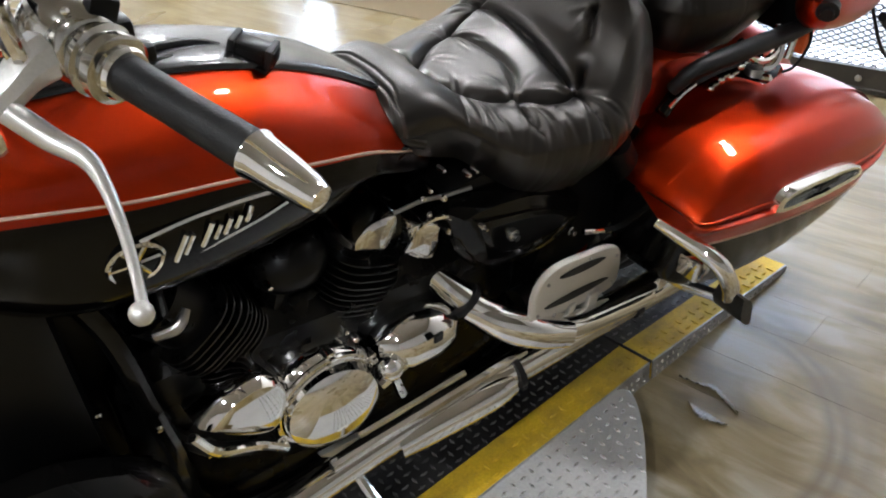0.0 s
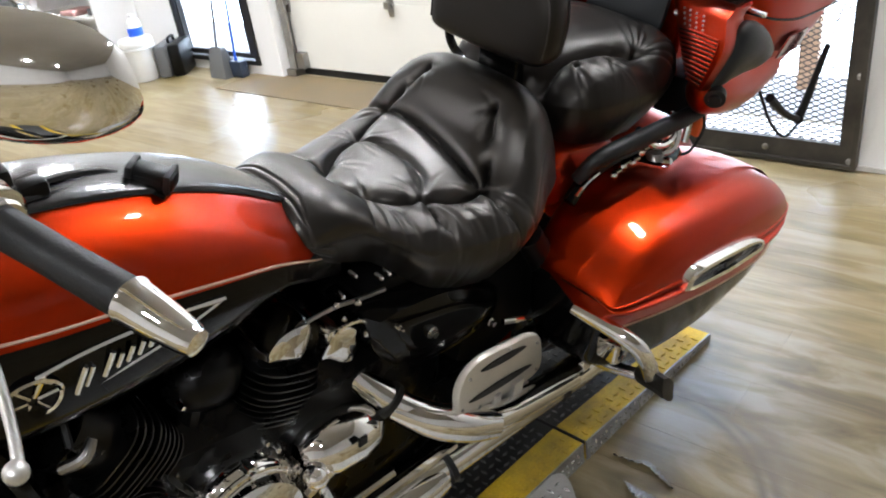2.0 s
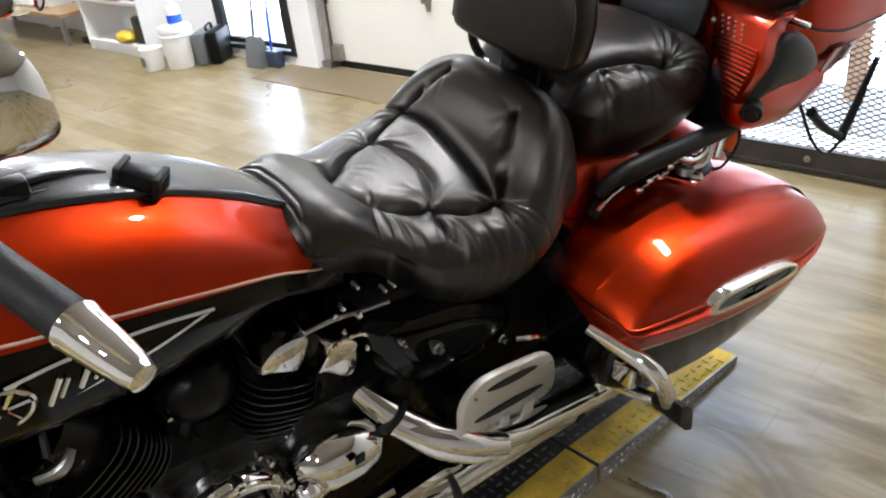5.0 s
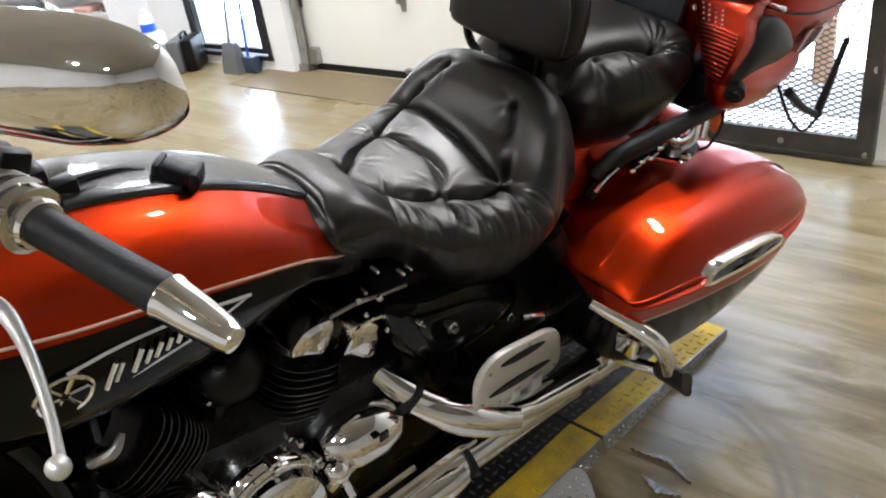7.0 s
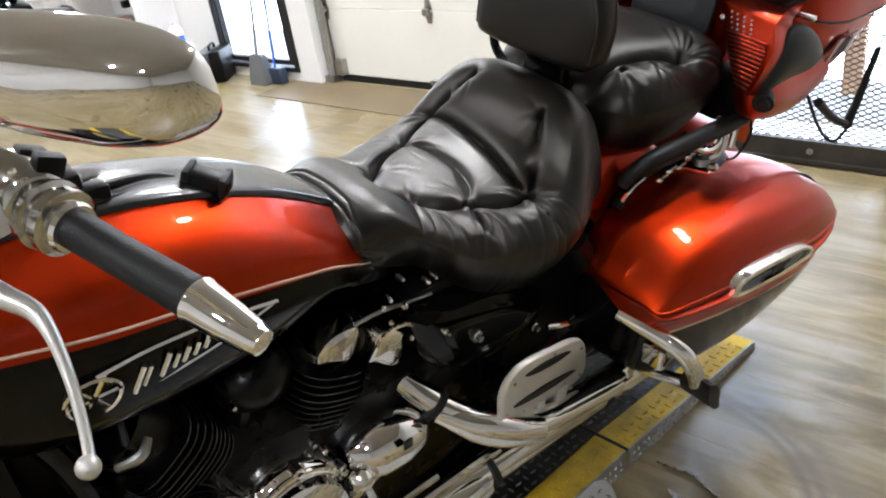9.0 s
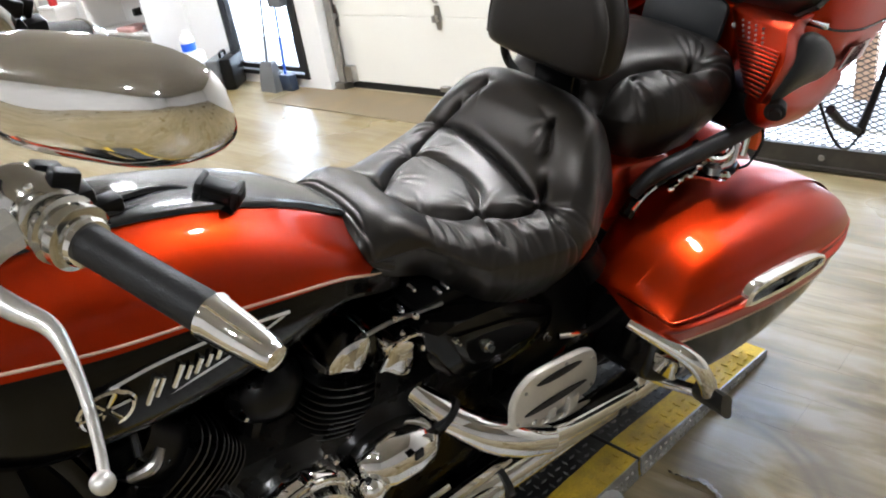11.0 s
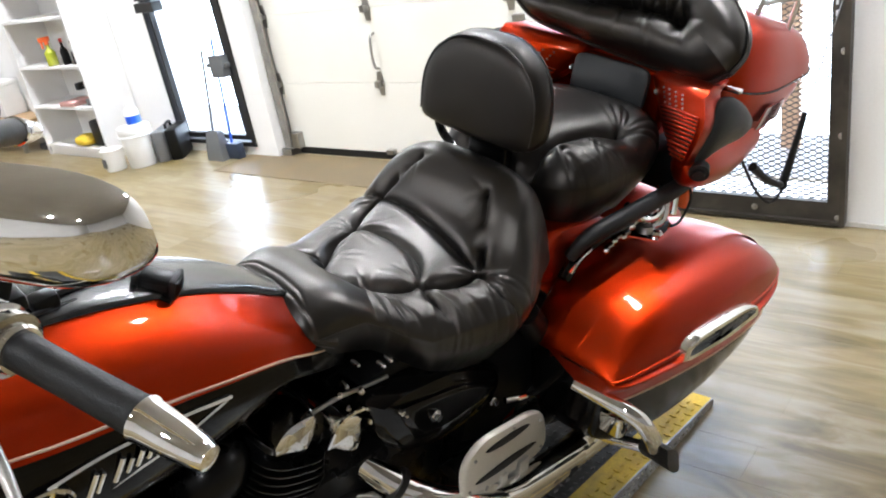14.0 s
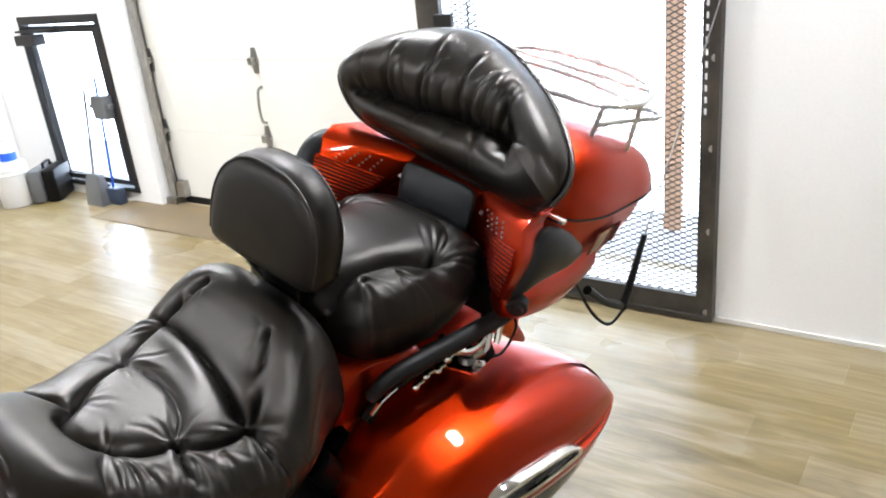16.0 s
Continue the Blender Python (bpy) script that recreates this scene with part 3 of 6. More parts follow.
rp = part("ramp", wedge(YS, YRS), DPLATE, lift, "dark steel tread plate ramp", smooth=False)
tagged(part("tread", tread(SEAM + 0.012, TIP - 0.02, YS, YRS, lambda x, y: ramp(x, y) + 0.0005, 0.026), DTREAD, rp, smooth=False), kind="stuff")
rs = part("ramp_stripe", wedge(YL, YS, 0.0005), YELLOW, lift, "worn yellow stripe on the ramp", smooth=False)
tagged(part("tread", tread(SEAM + 0.012, TIP - 0.02, YL, YS, lambda x, y: ramp(x, y) + 0.001), YELLOW, rs, smooth=False), kind="stuff")
part("ramp_stripe", wedge(YRS, YR, 0.0005), YELLOW, lift, "worn yellow stripe on the ramp", smooth=False)
rsd = part("ramp_side", slab([(SEAM + 0.006, YL - 0.001, 0.0), (TIP, YL - 0.001, 0.0), (TIP, YL - 0.001, LIP + 0.001), (SEAM + 0.006, YL - 0.001, H_LIFT - 0.001)], (0, -0.004, 0)), EPLATE, lift, "worn bare metal ramp edge", smooth=False)
tagged(part("tread", moved(tread(SEAM + 0.01, TIP - 0.06, 0.002, H_LIFT, lambda x, y: 0.0, 0.022, lambda x, y: y < ramp(x, 0) - 0.008), pose(0, YL - 0.005, 0, 90)), TREADM, rsd, smooth=False), kind="stuff")
part("hinge_bar", tube([(SEAM, YL, H_LIFT - 0.006), (SEAM, YR, H_LIFT - 0.006)], 0.008), RUBBER, lift, "black hinge gap")

plate_outline = smooth_line([(0.078, YL - 0.003), (0.097, -0.169), (0.081, -0.206), (0.022, -0.272), (-0.052, -0.336), (-0.122, -0.391), (-0.27, -0.50)], 20)
po = [(x, y, H_LIFT - 0.010) for x, y in plate_outline] + [(-0.75, -0.50, H_LIFT - 0.010), (-0.75, YL - 0.003, H_LIFT - 0.010)]
pl = part("wing_plate", slab(po, (0, 0, 0.008)), APLATE, lift, "bare aluminium tread plate wing beside the deck", smooth=False)
for x, y in ((-0.05, -0.25), (-0.30, -0.45), (-0.65, -0.45)):
    part("wing_leg", box(x - 0.015, x + 0.015, y - 0.015, y + 0.015, 0.0, H_LIFT - 0.010), EPLATE, lift, smooth=False)
tagged(part("tread", tread(-0.6, 0.12, -0.49, YL - 0.006, lambda x, y: H_LIFT - 0.002, 0.027, lambda x, y: x < np.interp(-y, -plate_outline[:, 1], plate_outline[:, 0]) - 0.012), TREADM, pl, smooth=False), kind="stuff")

# ---- motorcycle (x back, y right, z up from the rider's seat) ----
BASE = 0.812
BIKE_M = pose(OX, OY, OZ, 0, 0, YAW) @ pose(0, 0, 0, LEAN_DEG)
bike = thing("motorcycle", "candy-orange and black touring motorcycle leaning on its side stand", "motorcycle", BIKE_M @ pose(0, 0, -BASE))
OFFSET = Vector((0, 0, BASE))
YC = 0.02

# fuel tank
TANK = [  # x, top, stripe height, width scale, bottom
    (-1.04, 0.24, 0.17, 0.80, 0.03), (-0.92, 0.25, 0.155, 1.0, -0.03), (-0.80, 0.24, 0.125, 1.03, -0.055), (-0.68, 0.222, 0.10, 1.0, -0.065),
    (-0.55, 0.182, 0.068, 0.95, -0.065), (-0.45, 0.132, 0.038, 0.87, -0.055), (-0.37, 0.075, -0.008, 0.72, -0.045), (-0.31, 0.03, -0.035, 0.62, -0.045)]


def tank_rows(side, upper):
    rows = []
    for x, t, s, w, b in TANK:
        if upper:
            pts = [(0.0, t), (0.05, t - 0.001), (0.10, t - 0.022), (0.145, t - (t - s) * 0.52), (0.166, s)]
        else:
            pts = [(0.166, s), (0.172, s - 0.035), (0.162, b + 0.05), (0.13, b + 0.012), (0.06, b)]
        rows.append([(x, YC + side * w * y, z) for y, z in pts])
    return np.array(rows)


tank = part("fuel_tank", join(*(loft(tank_rows(sd, True), 40, 20, False, False) for sd in (-1, 1))), PAINT, bike, "candy-orange metallic upper tank", sharp=60)
part("tank_lower", join(*(loft(tank_rows(sd, False), 40, 20, False, False) for sd in (-1, 1))), BLACK, tank, "gloss black lower tank", sharp=60)
for sd in (-1, 1):
    part("pinstripe", tube([(x, YC + sd * (0.165 * w + 0.0005), s + 0.003 + 0.022 * max(0, -x - 0.42)) for x, t, s, w, b in TANK], 0.0022, 6, 50), GOLD, tank, "thin pale pinstripe")
con = []
for x, t, s, w, b in TANK:
    k = min(1, w)
    con.append([(x, YC - 0.068 * k, t - 0.004), (x, YC - 0.058 * k, t + 0.006), (x, YC, t + 0.012), (x, YC + 0.058 * k, t + 0.006), (x, YC + 0.068 * k, t - 0.004)])
part("console", loft(np.array(con), 40, 16, False, False), SATINBLACK, tank, "long satin black tank console", sharp=60)


def tank_side(x, z, out=0.004):
    """A point on the black side of the tank."""
    X = [r[0] for r in TANK]
    w = np.interp(x, X, [r[3] for r in TANK])
    s = np.interp(x, X, [r[2] for r in TANK])
    b = np.interp(x, X, [r[4] for r in TANK])
    f = (s - z) / (s - b)
    y = np.interp(f, [0, 0.25, 0.58, 0.9, 1], [0.166, 0.172, 0.160, 0.13, 0.06])
    return (x, YC - w * y - out, z)


emb = part("emblem", join(*(tube([tank_side(x, z) for x, z in line], r, 6, 24) for line, r in (
    ([(-0.815, 0.087), (-0.74, 0.086), (-0.64, 0.072), (-0.555, 0.052)], 0.0042), ([(-0.79, 0.018), (-0.72, 0.024), (-0.64, 0.035), (-0.555, 0.052)], 0.0032)))), CHROME, tank, "long pointed chrome tank badge")
ring = [tank_side(-0.825 + 0.034 * math.cos(a), 0.052 + 0.034 * math.sin(a), 0.006) for a in np.linspace(0, 2 * math.pi, 25)]
spokes = [tube([tank_side(-0.825 + 0.006 * math.cos(a), 0.052 + 0.006 * math.sin(a), 0.006), tank_side(-0.825 + 0.034 * math.cos(a), 0.052 + 0.034 * math.sin(a), 0.006)], 0.0028, 5) for a in np.linspace(0, 2 * math.pi, 6, endpoint=False)]
wem = part("wheel_emblem", tube(ring, 0.004, 6), CHROME, tank, "round spoked chrome emblem")
for sp_ in spokes:
    part("spoke", sp_, CHROME, wem)
for k, (u, v, h, r) in enumerate(((0.000, 0.000, 0.042, 0.0036), (0.014, 0.004, 0.030, 0.0030), (0.038, 0.002, 0.036, 0.0036), (0.056, 0.004, 0.022, 0.0030), (0.070, 0.004, 0.024, 0.0034), (0.086, 0.004, 0.020, 0.0030), (0.102, 0.006, 0.022, 0.0034))):
    part("badge_bar", tube([tank_side(-0.776 + u + 0.45 * h * f, 0.026 + 0.12 * u + v + h * f, 0.006) for f in (0, 0.33, 0.66, 1)], r, 6), CHROME, emb, "slanted chrome bar" if k == 0 else "")

# clip and cables on the tank top
clip = part("cable_clip", box(-0.034, 0.034, -0.016, 0.016, -0.004, 0.022, 0.006), PLASTIC, bike, "black plastic cable clip")
for u in (-0.026, 0.026):
    part("strap", box(u - 0.005, u + 0.005, -0.0185, 0.0185, -0.006, 0.025, 0.003), RUBBER, clip)
part("clip_foot", box(-0.026, 0.026, -0.022, 0.020, -0.014, -0.003, 0.003), PLASTIC, clip)
part("clip_slot", box(-0.018, 0.018, -0.0168, -0.0162, 0.004, 0.014), RUBBER, clip)
for ob_ in [clip] + list(clip.children):
    ob_.data.transform(Matrix.Translation((-0.572, -0.024, 0.196 + BASE)) @ Matrix.Rotation(-0.85, 4, "Z") @ Matrix.Rotation(0.22, 4, "Y") @ Matrix.Translation((0, 0, -BASE)))
part("cable", tube([(-0.600, 0.0, 0.205), (-0.630, 0.006, 0.220), (-0.665, 0.0, 0.232), (-0.715, -0.012, 0.244), (-0.755, -0.025, 0.254), (-0.82, -0.05, 0.270), (-0.88, -0.07, 0.29)], 0.005, 6, 40), RUBBER, bike, "thin black cable")
part("cable", tube([(-0.600, -0.012, 0.200), (-0.640, -0.012, 0.216), (-0.690, -0.026, 0.230), (-0.745, -0.040, 0.245), (-0.82, -0.07, 0.262)], 0.0035, 6, 40), RUBBER, bike)
part("cable_joint", box(-0.735, -0.700, -0.034, -0.006, 0.232, 0.256, 0.006), PLASTIC, bike)
part("cable_joint", ball((-0.757, -0.028, 0.253), 0.011, 8, 10), PLASTIC, bike)


# seats
def arch(stations, nu, nv, power=0.55):
    """Saddle form from stations (x, centre z, half width, bottom z, centre y)."""
    st = smooth_line(stations, nu)
    phi = np.linspace(0, math.pi, nv)
    c, s = np.cos(phi), np.sin(phi)
    rows = []
    for x, zc, w, zb, yc in st:
        e = power if np.isscalar(power) else np.interp(x, *power)
        rows.append(np.c_[np.full(nv, x), yc - w * np.sign(c) * abs(c) ** e, zb + (zc - zb) * s ** e])
    return np.array(rows)


def reach(px, py, line):
    """Distance of points to a polyline."""
    d = np.full(px.shape, 1e9)
    for (x0, y0), (x1, y1) in zip(line[:-1], line[1:]):
        dx, dy = x1 - x0, y1 - y0
        t = np.clip(((px - x0) * dx + (py - y0) * dy) / (dx * dx + dy * dy), 0, 1)
        d = np.minimum(d, np.hypot(px - x0 - t * dx, py - y0 - t * dy))
    return d


def swell(p, seams, tufts, folds, puff=0.042, wide=0.016, low=0.019):
    """Full pillows between sharp seams, pulled down at the tufts, with folds that fade along their length."""
    px, py = p[..., 0], p[..., 1]
    n = np.cross(np.gradient(p, axis=0), np.gradient(p, axis=1))
    n /= np.linalg.norm(n, axis=2, keepdims=True) + 1e-9
    if n[n.shape[0] // 2, n.shape[1] // 2, 2] < 0:
        n = -n
    up = np.clip((n[..., 2] + 0.30) / 0.9, 0, 1)
    up = up * up * (3 - 2 * up)
    total = np.full(px.shape, math.exp(-12.0))
    for line, weight in seams:
        g = reach(px, py, [tuple(q) for q in smooth_line(line, 6 * len(line))]) / wide
        total += np.exp(-12.0 * (1 - weight * np.exp(-g ** 0.85)))
    d = puff * np.clip(-np.log(total) / 12.0, -0.3, 1)
    d *= 1 - 0.45 * np.clip((p[..., 2].max(axis=1, keepdims=True) - p[..., 2] - 0.03) / 0.06, 0, 1)
    for (x, y), width, depth in tufts:
        d -= depth * np.exp(-(np.hypot(px - x, py - y) / width) ** 1.1)
    crease = np.zeros(px.shape)
    for line, width, depth in folds:
        (x0, y0), (x1, y1) = line[0], line[-1]
        L2 = (x1 - x0) ** 2 + (y1 - y0) ** 2
        along = np.clip(((px - x0) * (x1 - x0) + (py - y0) * (y1 - y0)) / L2, 0, 1)
        fade = (1 - along) ** 0.7
        r = reach(px, py, line)
        crease += depth * fade * (0.5 * np.exp(-(r / (2.8 * width)) ** 2) - np.exp(-(r / width) ** 1.5))
    side = np.clip((n[..., 2] + 0.80) / 0.9, 0, 1)
    return p + n * (up * (d - low) + side * crease)[..., None]


rng = random.Random(5)


def fan(x, y, a0, a1, n, r0, r1, depth, width=0.0045):
    """Creases that radiate from a tuft."""
    out = []
    for k in range(n):
        a = a0 + (a1 - a0) * (k + 0.5 * rng.random()) / max(1, n - 0.5)
        b = a + rng.uniform(-0.25, 0.25)
        r = r1 * rng.uniform(0.6, 1.1)
        out.append(([(x + r0 * math.cos(a), y + r0 * math.sin(a)), (x + r * 0.6 * math.cos((a + b) / 2), y + r * 0.6 * math.sin((a + b) / 2)), (x + r * math.cos(b), y + r * math.sin(b))], width, depth * rng.uniform(0.6, 1.1)))
    return out


seat_rows = arch([(-0.392, 0.020, 0.095, -0.005, 0.02), (-0.385, 0.052, 0.118, -0.02, 0.02), (-0.355, 0.068, 0.130, -0.045, 0.02), (-0.315, 0.070, 0.144, -0.07, 0.02), (-0.27, 0.048, 0.166, -0.10, 0.02), (-0.22, 0.020, 0.206, -0.13, 0.02),
                  (-0.15, 0.014, 0.240, -0.165, 0.02), (-0.08, 0.012, 0.268, -0.19, 0.02), (-0.02, 0.018, 0.282, -0.20, 0.02), (0.03, 0.052, 0.268, -0.205, 0.02), (0.07, 0.102, 0.242, -0.20, 0.02), (0.105, 0.130, 0.218, -0.195, 0.02),
                  (0.14, 0.122, 0.200, -0.185, 0.02), (0.168, 0.072, 0.188, -0.175, 0.02), (0.182, 0.0, 0.178, -0.165, 0.02)], 300, 330, ([-0.38, -0.27, -0.20, -0.02, 0.07], [0.54, 0.54, 0.64, 0.62, 0.56]))
top_ = seat_rows[..., 2].max(axis=1, keepdims=True)
tuck = np.clip((-0.045 + 0.065 * np.clip((-0.2 - seat_rows[..., 0]) / 0.1, 0, 1) - seat_rows[..., 2]) / 0.15, 0, 1) ** 1.2 * np.clip((seat_rows[..., 0] + 0.45) / 0.12, 0, 1)
seat_rows[..., 1] = YC + (seat_rows[..., 1] - YC) * (1 - 0.36 * tuck)
seat_rows[..., 0] += 0.42 * (top_ - seat_rows[..., 2]) * np.clip((-0.10 - seat_rows[..., 0]) / 0.22, 0, 1)
A1, A2, A3 = (-0.222, -0.046), (-0.136, -0.098), (-0.032, -0.145)
B1, B2, B3 = (-0.205, 0.085), (-0.092, 0.142), (0.014, 0.182)
HN, HF = (0.074, -0.072), (0.086, 0.120)
seams = [([A1, (-0.182, -0.080), A2], 1), ([A2, (-0.088, -0.132), A3], 1), ([B1, (-0.155, 0.122), B2], 1), ([B2, (-0.042, 0.172), B3], 1),
         ([A3, (-0.012, -0.06), (0.004, 0.03), (0.012, 0.11), B3], 0.8), ([A1, (-0.246, -0.01), (-0.242, 0.045), B1], 1),
         ([A2, (-0.100, -0.062), (-0.078, 0.0), (-0.078, 0.080), B2], 0.6), ([A3, (-0.012, -0.136), (0.010, -0.120)], 0.8), ([(0.046, -0.092), (0.062, -0.080), HN], 0.65), ([B3, (0.030, 0.168), (0.046, 0.155)], 0.8), ([(0.062, 0.140), (0.075, 0.130), HF], 0.65),
         ([A3, (-0.028, -0.19), (-0.012, -0.236)], 0.55), ([B3, (0.018, 0.215), (0.02, 0.245)], 0.6), ([A1, (-0.248, -0.085), (-0.262, -0.12)], 0.45), ([B1, (-0.236, 0.12), (-0.25, 0.15), (-0.26, 0.18)], 0.75), ([A2, (-0.146, -0.14), (-0.142, -0.17)], 0.6)]
tufts = [(p, 0.014, 0.010) for p in (A1, A2, A3, B1, B2, B3)] + [(p, 0.014, 0.008) for p in (HN, HF)]
folds = fan(*A1, -2.0, -1.1, 3, 0.010, 0.13, 0.0030) + fan(*A2, -2.1, -0.8, 4, 0.004, 0.13, 0.0042) + fan(*A3, -1.9, -0.7, 4, 0.004, 0.13, 0.0042)
for p0, ends in ((A1, ((-0.225, -0.165), (-0.196, -0.165), (-0.252, -0.150))), (A2, ((-0.146, -0.215), (-0.112, -0.220), (-0.176, -0.195))), (A3, ((-0.012, -0.262), (-0.040, -0.258), (0.030, -0.240)))):
    for k, p1 in enumerate(ends):
        folds.append(([p0, ((p0[0] + p1[0]) / 2 + 0.008, (p0[1] + p1[1]) / 2), p1], 0.0045, (0.011, 0.008, 0.006)[k]))
folds += fan(*A2, 0.5, 1.9, 7, 0.006, 0.12, 0.0050, 0.0042) + fan(*A1, 0.2, 1.3, 4, 0.006, 0.07, 0.0035) + fan(*A3, 2.2, 3.1, 4, 0.008, 0.09, 0.0045)
folds += fan(*B1, -1.3, 0.0, 5, 0.006, 0.09, 0.0038) + fan(*B2, -2.1, -0.7, 6, 0.006, 0.10, 0.0042) + fan(*B3, 1.2, 2.6, 5, 0.006, 0.07, 0.0050) + fan(*B2, 1.2, 2.4, 4, 0.006, 0.07, 0.0045)
folds += fan(*HN, 1.0, 4.2, 5, 0.0, 0.05, 0.0040) + fan(*HF, 2.0, 5.2, 5, 0.0, 0.05, 0.0040) + fan(-0.09, -0.145, -2.0, -1.0, 5, 0.01, 0.09, 0.0030) + fan(-0.19, -0.10, -2.0, -1.2, 3, 0.02, 0.08, 0.0022)
folds += [([(-0.372, -0.10), (-0.362, -0.04), (-0.360, 0.02), (-0.362, 0.08), (-0.372, 0.14)], 0.003, 0.004), ([(-0.372, 0.14), (-0.350, 0.08), (-0.346, 0.02), (-0.350, -0.04), (-0.372, -0.10)], 0.003, 0.004)]
seat = part("rider_seat", sheet(swell(seat_rows, seams, tufts, folds), False, False), LEATHER, bike, "tufted black leather rider's seat", sharp=80)
lip = [(x, YC + s, z) for x, s, z in ((-0.335, -0.122, -0.004), (-0.362, -0.112, 0.012), (-0.385, -0.085, 0.030), (-0.398, 0.0, 0.050), (-0.385, 0.085, 0.030), (-0.362, 0.112, 0.012), (-0.335, 0.122, -0.004))]
part("piping", tube(lip, 0.010, 10, 40), LEATHER, seat, "rolled leather front edge")

pil = arch([(0.200, 0.00, 0.13, -0.05, 0.02), (0.215, 0.085, 0.172, -0.05, 0.02), (0.26, 0.138, 0.205, -0.05, 0.02), (0.34, 0.150, 0.222, -0.045, 0.02), (0.44, 0.150, 0.224, -0.04, 0.02), (0.52, 0.148, 0.205, -0.03, 0.02), (0.575, 0.128, 0.175, -0.03, 0.02), (0.60, 0.08, 0.155, -0.02, 0.02), (0.605, 0.0, 0.15, -0.02, 0.02)], 210, 230, 0.60)
under = np.clip((0.075 - pil[..., 2]) / 0.12, 0, 1) ** 1.3
pil[..., 1] = YC + (pil[..., 1] - YC) * (1 - 0.30 * under)
pil[..., 0] += (0.42 - pil[..., 0]) * 0.16 * under
PL, PR = (0.43, -0.132), (0.445, 0.168)
pl_seams = [([PL, (0.36, -0.090), (0.29, -0.068), (0.215, -0.062)], 1), ([PR, (0.36, 0.130), (0.29, 0.108), (0.215, 0.10)], 1), ([PL, (0.50, -0.105), (0.545, -0.05), (0.555, 0.02), (0.55, 0.09), (0.51, 0.145), PR], 0.45), ([PL, (0.44, -0.18), (0.445, -0.225)], 0.35)]
pfolds = fan(*PL, -0.5, 1.2, 7, 0.006, 0.15, 0.0085, 0.0055) + fan(*PR, -1.2, 0.5, 6, 0.006, 0.14, 0.008, 0.0055) + fan(0.275, -0.09, -2.2, -0.9, 6, 0.005, 0.10, 0.0055) + fan(0.34, -0.12, -2.0, -1.0, 5, 0.0, 0.10, 0.0045) + fan(*PL, 2.4, 3.6, 4, 0.006, 0.10, 0.005)
part("passenger_seat", sheet(swell(pil, pl_seams, [(q, 0.022, 0.020) for q in (PL, PR)], pfolds, 0.038, 0.030, 0.020), False, False), SUEDE, bike, "tufted black leather passenger seat", sharp=80)

# rider's backrest
PADO = [(-0.150, 0.022), (-0.152, 0.075), (-0.143, 0.120), (-0.116, 0.162), (-0.065, 0.193), (0.0, 0.200), (0.065, 0.193), (0.116, 0.162), (0.143, 0.120), (0.152, 0.075), (0.150, 0.022), (0.120, 0.004), (0.0, 0.0), (-0.120, 0.004)]


def pad(outline, cx, cy, cz, tilt, thick, n=60):
    o = smooth_line(outline + outline[:1], n + 1)[:-1]
    rows = []
    for f, s in ((-0.5, 0.66), (-0.475, 0.80), (-0.42, 0.90), (-0.33, 0.965), (-0.16, 1.0), (0.16, 1.0), (0.33, 0.965), (0.42, 0.90), (0.475, 0.80), (0.5, 0.66)):
        c = np.array([0, 0.09])
        q = c + (o - c) * s
        rows.append(np.c_[cx + f * thick + math.sin(tilt) * q[:, 1], cy + q[:, 0], cz + math.cos(tilt) * q[:, 1]])
    c0, c1 = rows[0].mean(0), rows[-1].mean(0)
    first = [c0 + (rows[0] - c0) * s + np.array([-0.004 * (1 - s), 0, 0]) for s in (0.02, 0.4, 0.75)]
    last = [c1 + (rows[-1] - c1) * s + np.array([0.004 * (1 - s), 0, 0]) for s in (0.75, 0.4, 0.02)]
    return sheet(np.array(first + rows + last), True, True)


brest = part("rider_backrest", pad(PADO, 0.152, 0.02, 0.175, 0.16, 0.078), SUEDE, bike, "rounded black leather rider's backrest pad", sharp=70)
for f in (-0.028, 0.028):
    o = smooth_line(PADO[:11], 60)
    o = np.array([0, 0.09]) + (o - np.array([0, 0.09])) * 0.958
    part("seam", tube(np.c_[0.152 + f + math.sin(0.16) * o[:, 1], 0.02 + o[:, 0], 0.175 + math.cos(0.16) * o[:, 1]], 0.0020, 5), LEATHER, brest, "stitched seam")
part("backrest_loop", tube([(0.20, 0.17, 0.20), (0.21, 0.195, 0.15), (0.215, 0.18, 0.10), (0.22, 0.10, 0.06), (0.22, 0.0, 0.05), (0.22, -0.06, 0.06)], 0.010, 8, 40), BLACK, brest, "black bent steel backrest frame")
part("backrest_post", join(box(0.17, 0.20, -0.03, 0.07, 0.03, 0.19, 0.006)), BLACK, brest, "black backrest bracket")

# trunk
TL_ = [(-1, 0.0), (-0.97, 0.35), (-0.85, 0.75), (-0.5, 0.95), (0, 1.0), (0.5, 0.95), (0.85, 0.75), (0.97, 0.35), (1, 0.0)]
lidk = [(0.655, 0.235, 0.200, 0.212), (0.70, 0.268, 0.184, 0.262), (0.75, 0.284, 0.168, 0.302), (0.84, 0.294, 0.151, 0.326), (0.96, 0.290, 0.140, 0.296), (1.06, 0.284, 0.135, 0.252), (1.12, 0.252, 0.132, 0.204), (1.16, 0.185, 0.130, 0.158)]
lid_rows = [[(x, YC + w * a, zb + (zt - zb) * b) for a, b in TL_] for x, w, zb, zt in lidk]
